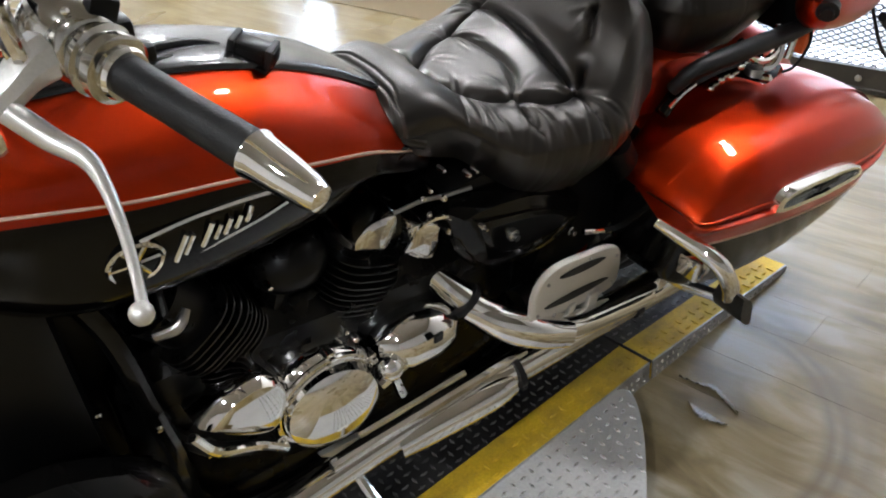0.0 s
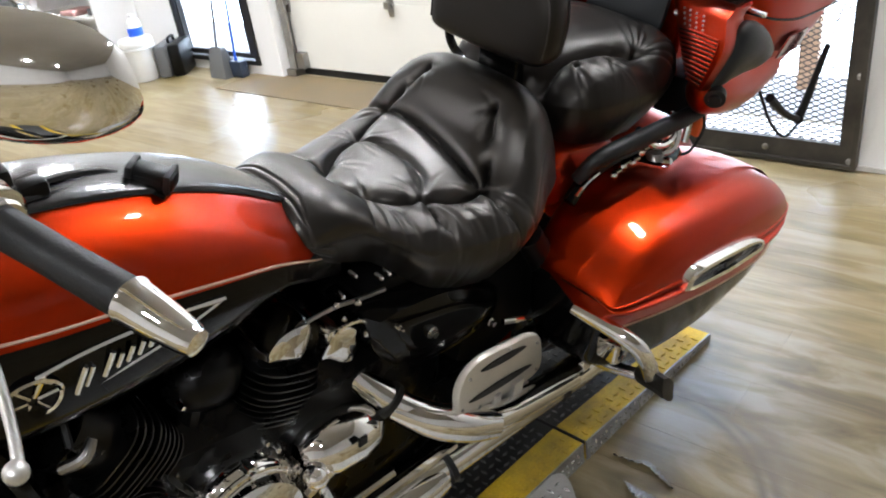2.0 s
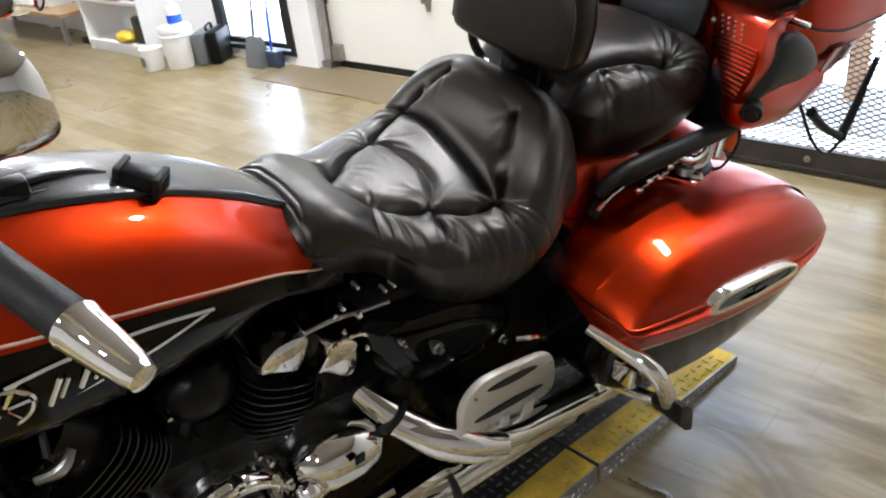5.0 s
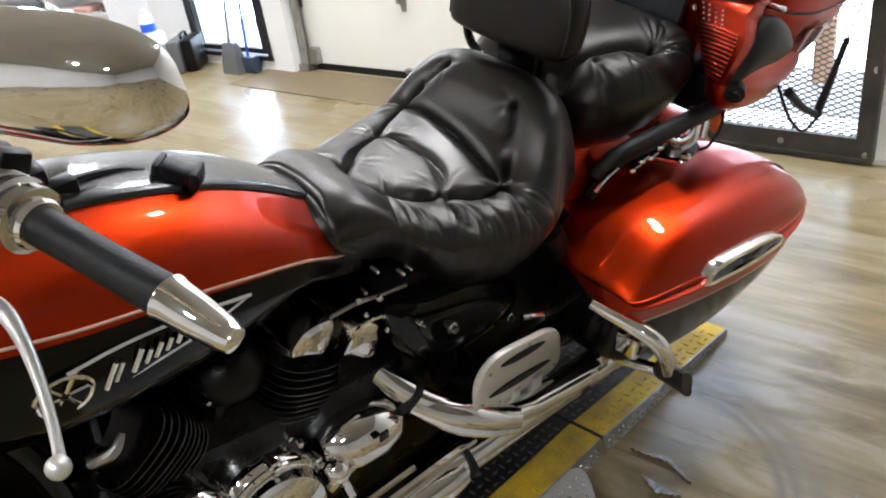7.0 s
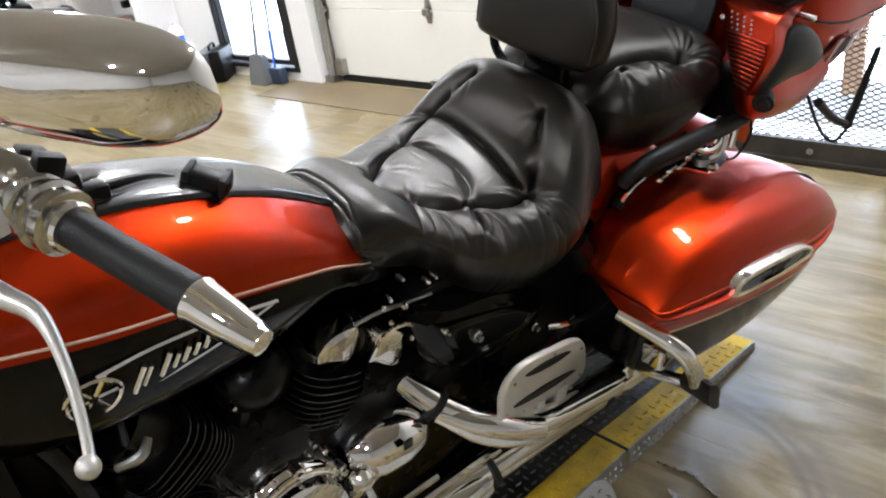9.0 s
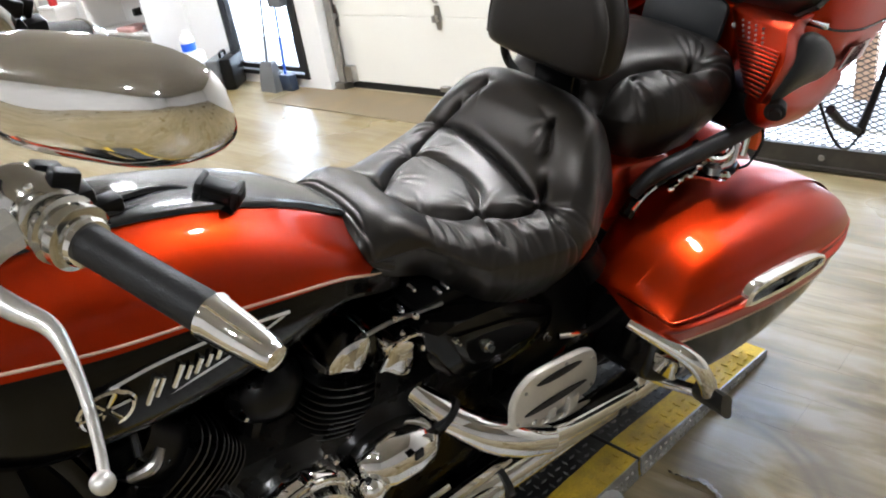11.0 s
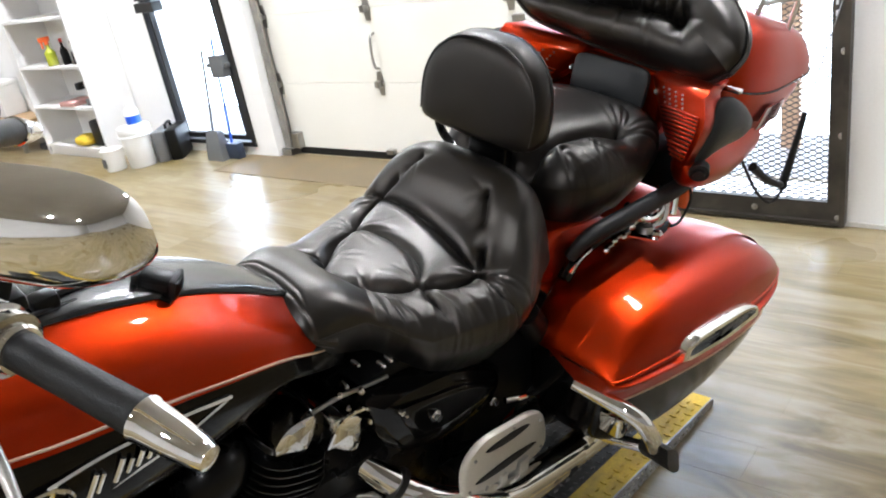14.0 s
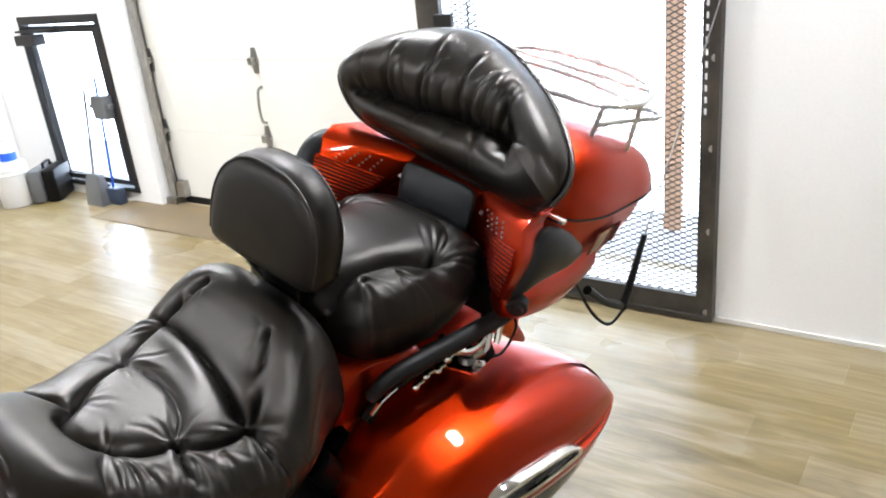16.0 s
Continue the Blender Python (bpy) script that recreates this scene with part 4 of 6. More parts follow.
trunk = part("trunk", join(loft(np.array([[(x, YC + w * a, zt - (zt - zb) * b) for a, b in TL_] for x, w, zb, zt in
             [(0.60, 0.23, 0.0, 0.182), (0.655, 0.258, -0.03, 0.192), (0.70, 0.266, -0.045, 0.178), (0.76, 0.280, -0.055, 0.160), (0.86, 0.288, -0.062, 0.145), (0.97, 0.280, -0.04, 0.135), (1.05, 0.274, 0.02, 0.130), (1.10, 0.246, 0.07, 0.128), (1.145, 0.185, 0.10, 0.126)]]), 40, 40, False, False)), PAINT, bike, "candy-orange trunk", sharp=60)
part("trunk_lid", loft(np.array(lid_rows), 40, 40, False, False), PAINT, trunk, "domed candy-orange trunk lid", sharp=60)
part("lid_seam", tube([(x, YC - w - 0.001, zb - 0.003) for x, w, zb, zt in lidk], 0.003, 6, 40), BLACK, trunk)
part("trunk_front", box(0.632, 0.67, YC - 0.12, YC + 0.12, 0.05, 0.200, 0.010), PAINT, trunk, "orange trunk front")
part("trunk_pad", slab([(0.612 + 0.25 * b, YC + a, 0.158 + b) for a, b in oval(0, 0, 0.104, 0.050, 40, 6)], (-0.018, 0, 0.006), 0.008), GREYPAD, trunk, "dark grey padded strip between the speakers")
part("lid_catch", box(0.645, 0.66, YC - 0.30, YC - 0.235, 0.196, 0.208, 0.003), CHROME, trunk, "small chrome catch")
part("side_marker", slab([(0.80, YC - 0.286, 0.062), (0.92, YC - 0.283, 0.060), (0.925, YC - 0.289, 0.105), (0.83, YC - 0.291, 0.108)], (0, -0.004, 0)), mat("dark_red_lens", (0.16, 0.012, 0.008), 0.15, coat=1.0), trunk, "dark red side reflector")


def pod(side):
    """A speaker pod beside the passenger seat: its face, grille slats, dark backing and studs."""
    inner = smooth_line([(0.632, 0.096, 0.192), (0.602, 0.145, 0.120), (0.536, 0.225, 0.062)], 30)
    outer = smooth_line([(0.552, 0.268, 0.206), (0.508, 0.296, 0.160), (0.488, 0.280, 0.078)], 30)

    def face(i, u, d):
        p = inner[i] + (outer[i] - inner[i]) * u
        bulge = 0.013 * math.sin(math.pi * u) * math.sin(math.pi * (0.15 + 0.7 * i / 29)) + d
        return p + np.array([-0.74, -0.45, 0.50]) * bulge

    def across(v, us, d):
        i = v * 29
        k = min(28, int(i))
        return np.array([face(k, u, d) * (1 - i + k) + face(k + 1, u, d) * (i - k) for u in us])

    far = max(0, side)
    flip_ = lambda a: np.stack([a[..., 0] - 0.10 * far * a[..., 1], YC + side * a[..., 1] * (1 + 0.06 * far), a[..., 2] + 0.09 * far * a[..., 1]], -1)
    rows = []
    for i in range(30):
        ring = [face(i, u, 0) for u in np.linspace(0, 1, 9)]
        ring += [outer[i] + np.array([0.02, 0.004, -0.004]), outer[i] + np.array([0.08, -0.005, -0.01]), inner[i] + np.array([0.05, 0.0, -0.01]), inner[i] + np.array([0.008, -0.004, 0])]
        rows.append(ring)
    rows.insert(0, [np.asarray(q) + np.array([0.03, 0, 0.02]) for q in rows[0]])
    slats = [flip_(across(v, np.linspace(0.06, 0.93, 14), 0.0045)) for v in np.linspace(0.37, 0.96, 12)]
    cloth = np.array([across(v, np.linspace(0.08, 0.91, 10), 0.0012) for v in np.linspace(0.345, 0.98, 14)])
    studs = [flip_(across(v, [u], 0.001))[0] for v in (0.10, 0.17, 0.24, 0.31) for u in (0.25, 0.38, 0.51, 0.64)]
    return sheet(flip_(np.array(rows)), True, True), slats, sheet(flip_(cloth)), studs


for sd in (-1, 1):
    geo, slats, back_, studs = pod(sd)
    pd = part("speaker_pod", geo, PAINT, trunk, "orange speaker pod with slotted grille", sharp=50)
    part("grille_back", back_, RUBBER, pd, "dark opening behind the grille")
    for s in slats:
        part("slat", tube(s, 0.0024, 6), PAINT, pd)
    for p in studs:
        part("grille_dot", ball(p, 0.0028, 5, 8), STEEL, pd)
    part("screw", lathe([(0, 0.007), (0.7, 0.007), (1, 0.004)], (0.628, YC + sd * 0.119, 0.160), (0.612, YC + sd * 0.119, 0.165), 12), STEEL, pd, "socket-head screw")
    part("arm_pad", loft(np.array([[(x - (0.075 if sd > 0 else 0), YC + sd * (y + r * math.cos(a)) + (0.015 if sd > 0 else 0), z + h * math.sin(a) + (0.045 if sd > 0 else 0)) for a in np.linspace(0, 2 * math.pi, 12, endpoint=False)] for x, y, z, r, h in
         [(0.520, 0.282, 0.085, 0.008, 0.014), (0.540, 0.284, 0.105, 0.020, 0.036), (0.575, 0.284, 0.128, 0.028, 0.052), (0.63, 0.282, 0.134, 0.034, 0.058), (0.69, 0.284, 0.118, 0.030, 0.046), (0.75, 0.285, 0.095, 0.014, 0.020)]]), 24, 24), GREYPAD, trunk, "padded dark grey armrest", sharp=70)
    part("pod_base", loft(np.array([[(x, YC + sd * (y + r * math.cos(a)), z + h * math.sin(a)) for a in np.linspace(0, 2 * math.pi, 12, endpoint=False)] for x, y, z, r, h in
         [(0.505, 0.268, 0.060, 0.012, 0.016), (0.525, 0.262, 0.052, 0.032, 0.040), (0.60, 0.250, 0.035, 0.052, 0.058), (0.72, 0.240, 0.015, 0.055, 0.062), (0.86, 0.225, 0.02, 0.055, 0.06)]]), 24, 24), PAINT, trunk, "orange lower speaker housing", sharp=70)
    part("port", lathe([(0, 0.022), (0.7, 0.022), (0.75, 0.014), (1, 0.012)], (0.535, YC + sd * 0.292, 0.062), (0.508, YC + sd * 0.306, 0.056), 16), RUBBER, trunk, "round black port")

# black blocks added to keep the gap below the pods dark
for y_ in (-0.24, 0.12):
    part("trunk_bracket", box(0.57, 0.69, y_ + 0.02, y_ + 0.14, -0.05, 0.05, 0.012), PLASTIC, trunk, "black filler added to darken the gap under the speakers")

# trunk cushion
CUS = [(-0.285, 0.0), (-0.30, 0.05), (-0.275, 0.098), (-0.19, 0.146), (-0.09, 0.182), (0.0, 0.210), (0.09, 0.220), (0.19, 0.192), (0.28, 0.138), (0.325, 0.075), (0.305, 0.012), (0.23, -0.05), (0.10, -0.075), (0.0, -0.08), (-0.10, -0.075), (-0.22, -0.055)]


ROLL = 0.10


def cushion():
    n, m = 280, 110
    o = smooth_line(CUS + CUS[:1], n + 1)[:-1]
    c = np.array([0.0, 0.08])
    rows = []
    for s in np.linspace(0.0, 1.0, m):
        q = c + (o - c) * max(s, 0.01)
        bulge = 0.098 * (1 - s ** 3.2) ** 0.55
        rows.append(np.c_[q, np.full(n, bulge)])
    a = np.array(rows)
    px, py = a[..., 0], a[..., 1]
    d = np.zeros(px.shape)
    main = [tuple(q) for q in smooth_line([(0.262, 0.010), (0.20, 0.016), (0.109, 0.010), (-0.016, 0.024), (-0.132, 0.034)], 30)]
    g = np.clip(reach(px, py, main) / 0.095, 0, 1)
    d -= 0.062 * (1 - (1 - (1 - g) ** 2.2) ** 0.62)
    for x, y in ((0.185, 0.016), (0.109, 0.010), (0.01, 0.020), (-0.128, 0.034)):
        d -= 0.020 * np.exp(-np.hypot(px - x, py - y) / 0.020)
    end = [tuple(q) for q in smooth_line([(-0.130, 0.034), (-0.112, 0.085), (-0.108, 0.14)], 16)]
    d -= 0.024 * np.exp(-(reach(px, py, end) / 0.016) ** 1.2) * np.clip((0.20 - py) / 0.12, 0, 1)
    folds = [((0.245, 0.02), (0.262, 0.10), 12), ((0.190, 0.02), (0.198, 0.17), 16), ((0.172, 0.02), (0.166, 0.12), 8), ((0.109, 0.015), (0.098, 0.19), 15), ((0.085, 0.02), (0.070, 0.13), 8), ((0.01, 0.025), (-0.012, 0.18), 16), ((-0.02, 0.03), (-0.05, 0.15), 12),
             ((-0.055, 0.03), (-0.075, 0.17), 14), ((-0.085, 0.03), (-0.098, 0.15), 14), ((-0.105, 0.035), (-0.135, 0.15), 12), ((0.02, 0.02), (0.014, -0.055), 9), ((-0.05, 0.02), (-0.078, -0.060), 11), ((-0.065, 0.02), (-0.10, -0.055), 8),
             ((0.10, 0.01), (0.092, -0.055), 8), ((0.19, 0.015), (0.185, -0.035), 8), ((-0.135, 0.034), (-0.205, 0.05), 8), ((-0.135, 0.03), (-0.18, -0.02), 9), ((0.25, 0.01), (0.285, 0.05), 8), ((0.14, 0.012), (0.15, 0.09), 6), ((0.05, 0.02), (0.04, 0.10), 6)]
    for p0, p1, k in folds:
        mid = ((p0[0] + p1[0]) / 2 + 0.006 * (-1) ** k, (p0[1] + p1[1]) / 2)
        r1 = reach(px, py, [p0, mid, p1])
        along = np.clip(((px - p0[0]) * (p1[0] - p0[0]) + (py - p0[1]) * (p1[1] - p0[1])) / ((p1[0] - p0[0]) ** 2 + (p1[1] - p0[1]) ** 2), 0, 1)
        d += 0.001 * k * (1 - along) ** 0.6 * (0.45 * np.exp(-(r1 / 0.018) ** 2) - np.exp(-(r1 / 0.0065) ** 1.4))
    a[..., 2] = np.maximum(a[..., 2] + d * (1 - np.clip((np.hypot(px, py - 0.08) / 0.33), 0, 1) ** 6), 0.0)
    back = a[::-1].copy()
    back[..., 2] *= -0.35
    full = np.concatenate([a, back[1:]])
    x, y, b = full[..., 0], full[..., 1], full[..., 2]
    ang = 0.62
    wing = 1.0 * (x ** 2)
    out = np.stack([0.70 - b * math.cos(ang) + math.sin(ang) * y - wing, YC + 0.005 + x, 0.275 + math.cos(ang) * y + b * math.sin(ang) + ROLL * x], -1)
    return sheet(out, True, True)


cush = part("trunk_cushion", cushion(), LEATHER, trunk, "big tufted black leather passenger backrest cushion", sharp=80)
co_ = smooth_line(CUS + CUS[:1], 110)
part("piping", tube(np.c_[0.70 + math.sin(0.62) * co_[:, 1] * 1.01 - 1.0 * co_[:, 0] ** 2, YC + 0.005 + co_[:, 0] * 1.012, 0.275 + math.cos(0.62) * co_[:, 1] * 1.01 + ROLL * co_[:, 0]], 0.006, 6), LEATHER, cush, "leather piping")

# luggage rack
loop = [(0.862, -0.07), (0.875, -0.18), (0.926, -0.232), (0.99, -0.243), (1.09, -0.20), (1.136, -0.11), (1.15, 0.02), (1.124, 0.15), (1.03, 0.20), (0.92, 0.205), (0.868, 0.12), (0.862, -0.07)]
rack = part("luggage_rack", join(
    tube([(x, y, 0.37) for x, y in loop], 0.0065, 8, 90),
    tube([(0.95, -0.238, 0.37), (0.965, -0.10, 0.382), (0.965, 0.08, 0.382), (0.95, 0.205, 0.37)], 0.0055, 8, 24), tube([(1.06, -0.216, 0.37), (1.06, 0.19, 0.37)], 0.0055, 8),
    tube([(0.88, -0.19, 0.325), (0.95, -0.215, 0.325), (1.035, -0.256, 0.325), (1.066, -0.225, 0.325), (1.00, -0.17, 0.335)], 0.006, 8, 40)), SATIN, trunk, "chrome luggage rack")
for x, y, z in ((0.885, -0.195, 0.30), (0.985, -0.235, 0.24), (0.885, 0.16, 0.31), (1.03, 0.195, 0.25)):
    part("stay", tube([(x, y, 0.37), (x - 0.012, y * 0.95, z)], 0.006, 8), SATIN, rack)

# antenna
ant = part("antenna", tube([(0.975, -0.30, -0.14), (0.99, -0.30, -0.08), (1.008, -0.30, 0.05)], [0.012, 0.010, 0.007], 10, 20), RUBBER, bike, "black antenna with a coiled base")
part("whip", tube([(1.008, -0.30, 0.05), (1.06, -0.30, 0.29), (1.15, -0.30, 0.75)], 0.0018, 6, 20), STEEL, ant, "thin steel whip")
part("bracket", join(tube([(0.83, -0.27, -0.045), (0.89, -0.285, -0.095), (0.94, -0.297, -0.125), (0.975, -0.30, -0.14)], [0.012, 0.010, 0.009, 0.010], 8, 24), ball((0.975, -0.30, -0.14), 0.014, 8, 10)), RUBBER, ant, "black bracket arm")
part("lead", tube([(0.975, -0.305, -0.15), (0.92, -0.30, -0.17), (0.86, -0.28, -0.12), (0.80, -0.25, -0.02)], 0.004, 6, 24), RUBBER, ant, "black antenna lead")


# saddlebags
def bag(side):
    """Outer skin rings: x, inner y, outer y, top z, bottom z, front-to-back."""
    st = [(0.118, 0.215, 0.340, -0.222, -0.34), (0.120, 0.185, 0.360, -0.214, -0.37), (0.132, 0.162, 0.373, -0.198, -0.40), (0.155, 0.148, 0.383, -0.178, -0.42), (0.190, 0.137, 0.391, -0.156, -0.44), (0.240, 0.128, 0.400, -0.137, -0.455),
          (0.32, 0.122, 0.412, -0.125, -0.465), (0.45, 0.122, 0.425, -0.121, -0.465), (0.58, 0.14, 0.430, -0.131, -0.455), (0.68, 0.18, 0.427, -0.153, -0.435), (0.76, 0.235, 0.414, -0.190, -0.41), (0.81, 0.285, 0.396, -0.235, -0.385), (0.832, 0.325, 0.378, -0.268, -0.36)]
    return [(x, a, b, t, u, -0.225 - 0.080 * (x - 0.118)) for x, a, b, t, u in st]


band = lambda x: 0.066 + 0.06 * (x - 0.118)


def bag_geo(side, which):
    rows = []
    for x, a, b, t, u, sp in bag(side):
        if which == "lid":
            h = t - sp
            pts = [(a, sp), (a + 0.004, t - 0.02), (a + 0.03, t - 0.002), ((a + b) / 2, t), (b - 0.10, t - 0.05 * h), (b - 0.05, t - 0.17 * h), (b - 0.018, t - 0.42 * h), (b - 0.004, sp + 0.28 * h), (b, sp + 0.13 * h), (b + 0.004, sp + 0.10 * h), (b + 0.004, sp)]
        elif which == "body":
            pts = [(a, sp - 0.003), (b - 0.005, sp - 0.003), (b - 0.006, sp - 0.035), (b - 0.014, sp - band(x))]
        else:
            pts = [(b - 0.014, sp - band(x)), (b - 0.026, sp - 0.5 * (sp - u) - 0.075), (b - 0.065, u - 0.014), (a + 0.03, u - 0.012), (a, sp - 0.08), (a, sp - 0.003)]
        rows.append([(x, side * y, z) for y, z in pts])
    return loft(np.array(rows), 64, 56 if which == "lid" else 18, False, True)


for sd in (-1, 1):
    bagp = part("saddlebag", bag_geo(sd, "body"), PAINT, bike, "candy-orange saddlebag on the side of the tail", sharp=45)
    part("bag_lid", bag_geo(sd, "lid"), PAINT, bagp, "rounded candy-orange lid", sharp=45)
    part("bag_bottom", bag_geo(sd, "bottom"), BLACK, bagp, "gloss black lower shell", sharp=45)
    part("pinstripe", tube([(x, sd * (b - 0.0125), sp - band(x)) for x, a, b, t, u, sp in bag(sd)], 0.0022, 6, 40), GOLD, bagp)
    lo = [(0.300, -0.248), (0.304, -0.222), (0.33, -0.206), (0.40, -0.204), (0.48, -0.212), (0.55, -0.228), (0.592, -0.252), (0.598, -0.268), (0.585, -0.276), (0.45, -0.268), (0.33, -0.256)]
    ring_o = smooth_line(lo + lo[:1], 49)[:-1]
    rc = ring_o.mean(0)
    ring_i = rc + (ring_o - rc) * np.array([0.86, 0.58])
    yb = np.interp(ring_o[:, 0], [0.1, 0.3, 0.45, 0.6, 0.71], [0.36, 0.409, 0.424, 0.430, 0.425])
    rows = [np.c_[ring_o[:, 0], sd * (yb - 0.004), ring_o[:, 1]], np.c_[ring_o[:, 0], sd * (yb + 0.016), ring_o[:, 1]],
            np.c_[(ring_o * 0.95 + rc * 0.05)[:, 0], sd * (yb + 0.020), (ring_o * 0.95 + rc * 0.05)[:, 1]], np.c_[ring_i[:, 0], sd * (yb + 0.019), ring_i[:, 1]], np.c_[ring_i[:, 0], sd * (yb + 0.008), ring_i[:, 1]]]
    la = part("latch", sheet(np.array(rows), True), CHROME, bagp, "long chrome latch surround")
    part("latch_lever", slab(np.c_[ring_i[:, 0], sd * (yb + 0.006), ring_i[:, 1]], (0, sd * 0.006, 0)), BLACK, la, "dark latch lever")
    part("latch_slot", box(0.43, 0.50, sd * 0.438 - 0.003, sd * 0.438 + 0.003, -0.246, -0.232), RUBBER, la)
    lkp = part("lock", slab([(x, sd * y, -0.116) for x, y in ((0.43, 0.145), (0.47, 0.235), (0.55, 0.225), (0.60, 0.17), (0.52, 0.14))], (0, 0, 0.006)), CHROME, bagp, "chrome lock plate")
    part("lock_barrel", lathe([(0, 0.02), (0.8, 0.019), (0.85, 0.012), (1, 0.010)], (0.50, sd * 0.185, -0.112), (0.50, sd * 0.185, -0.098), 16), STEEL, lkp)
    part("hinge_strip", tube([(0.22, sd * 0.128, -0.115), (0.36, sd * 0.115, -0.095), (0.55, sd * 0.13, -0.10)], 0.009, 6, 20), RUBBER, bagp)

# engine
eng = part("engine", loft(np.array([[(x, y, z) for y, z in ((-w, zb + 0.03), (-w, zt - 0.03), (-w + 0.04, zt), (w + 0.0, zt), (w + 0.04, zt - 0.03), (w + 0.04, zb + 0.03), (w, zb), (-w + 0.04, zb))] for x, w, zt, zb in
     [(-0.90, 0.05, -0.26, -0.50), (-0.84, 0.085, -0.22, -0.60), (-0.70, 0.10, -0.22, -0.64), (-0.50, 0.115, -0.24, -0.65), (-0.30, 0.12, -0.26, -0.64), (-0.12, 0.11, -0.26, -0.60), (-0.06, 0.08, -0.30, -0.54)]]), 24), ENGINE, bike, "black-painted V engine block", sharp=30)


def fin_stack(cx, cy, cz, tilt, n, pitch, rx, ry):
    """Cooling fins across the axis of a cylinder that leans by tilt."""
    u = np.array([-math.sin(tilt), 0, math.cos(tilt)])
    v = np.array([math.cos(tilt), 0, math.sin(tilt)])
    cyl = part("cylinder", tube([np.array([cx, cy, cz]) - u * 0.10, np.array([cx, cy, cz]) + u * 0.13], 0.062, 24), ENGINE, eng, "black finned cylinder")
    for k in range(n):
        c = np.array([cx, cy, cz]) + u * (k - n / 2) * pitch
        s = 1.0 - 0.03 * abs(k - n * 0.55)
        o = [c + v * a + np.array([0, b, 0]) for a, b in oval(0, 0, rx * s, ry * s, 28, 3.2)]
        fin = part("fin", slab(o, u * 0.0035), ENGINE, cyl)
        part("fin_edge", tube([q + u * 0.002 for q in o + o[:1]], 0.0014, 4), FINEDGE, fin, "bright machined edge")


fin_stack(-0.462, -0.035, -0.245, -0.42, 9, 0.0135, 0.082, 0.098)
fin_stack(-0.725, -0.035, -0.225, 0.62, 9, 0.0135, 0.082, 0.085)
part("carburettor", join(ball((-0.57, -0.04, -0.17), 0.065, 10, 16, (1.1, 1, 0.9)), tube([(-0.62, -0.05, -0.30), (-0.60, -0.06, -0.20), (-0.55, -0.05, -0.14)], 0.022, 10, 16)), ENGINE, eng, "black intake housing")


def cap_cover(pts, y0, y1, z_round):
    c = np.mean(pts, 0)
    rows = []
    for f, s in ((0.0, 1.0), (0.5, 1.0), (0.8, 0.95), (0.95, 0.82), (1.0, 0.6), (1.0, 0.05)):
        rows.append([((c + (np.array(p) - c) * s)[0], y0 + (y1 - y0) * f, (c + (np.array(p) - c) * s)[1]) for p in smooth_line(list(pts) + [pts[0]], 41)[:-1]])
    return sheet(np.array(rows), True, True)


part("head_cover", cap_cover([(-0.505, -0.128), (-0.50, -0.105), (-0.465, -0.082), (-0.415, -0.085), (-0.405, -0.105), (-0.425, -0.155), (-0.445, -0.160)], -0.02, -0.140, 0.01), CHROME, eng, "polished chrome cylinder head cover")
part("head_cover", cap_cover([(-0.400, -0.190), (-0.385, -0.145), (-0.370, -0.132), (-0.315, -0.155), (-0.312, -0.175), (-0.318, -0.232), (-0.345, -0.240)], -0.02, -0.138, 0.01), CHROME, eng, "polished chrome cylinder head cover")
part("cover_clip", tube([(-0.40, -0.142, -0.175), (-0.375, -0.152, -0.125), (-0.33, -0.15, -0.128), (-0.30, -0.145, -0.155), (-0.305, -0.14, -0.185)], 0.004, 6, 24), CHROME, eng, "chrome wire clip")
part("breather_hose", tube([(-0.42, -0.12, -0.10), (-0.36, -0.13, -0.092), (-0.30, -0.12, -0.115), (-0.25, -0.13, -0.115)], 0.004, 6, 24), STEEL, eng)

# crankcase covers
clu = part("clutch_cover", lathe([(0, 0.108), (0.35, 0.106), (0.5, 0.098), (0.55, 0.092), (0.8, 0.086), (0.95, 0.06), (1.0, 0.01)], (-0.582, -0.11, -0.415), (-0.592, -0.215, -0.405), 40), CHROME, eng, "round polished chrome clutch cover")
part("cover_rim", tube([(-0.587 + 0.098 * math.cos(a), -0.163, -0.410 + 0.098 * math.sin(a)) for a in np.linspace(0, 2 * math.pi, 41)], 0.006, 8), CHROME, clu, "rounded chrome rim")
for a in np.linspace(0.4, 2 * math.pi + 0.4, 7)[:-1]:
    part("cover_bolt", lathe([(0, 0.011), (0.7, 0.011), (0.75, 0.006), (1, 0.006)], (-0.587 + 0.105 * math.cos(a), -0.145, -0.410 + 0.105 * math.sin(a)), (-0.587 + 0.105 * math.cos(a), -0.175, -0.410 + 0.105 * math.sin(a)), 12), CHROME, clu, "chrome socket bolt")
part("front_cover", cap_cover([(-0.815, -0.305), (-0.76, -0.268), (-0.70, -0.262), (-0.66, -0.30), (-0.665, -0.37), (-0.70, -0.405), (-0.76, -0.365)], -0.10, -0.180, 0.01), CHROME, eng, "angular chrome generator cover")
part("cover_rib", tube([(-0.83, -0.185, -0.285), (-0.80, -0.19, -0.345), (-0.735, -0.192, -0.385), (-0.69, -0.192, -0.435)], 0.008, 8, 24), CHROME, eng, "raised chrome rib")
part("starter_cover", lathe([(0, 0.028), (0.12, 0.05), (0.3, 0.062), (0.6, 0.060), (0.8, 0.050), (0.93, 0.03), (1, 0.004)], (-0.47, -0.135, -0.385), (-0.285, -0.155, -0.405), 28), CHROME, eng, "bullet-shaped chrome starter cover")
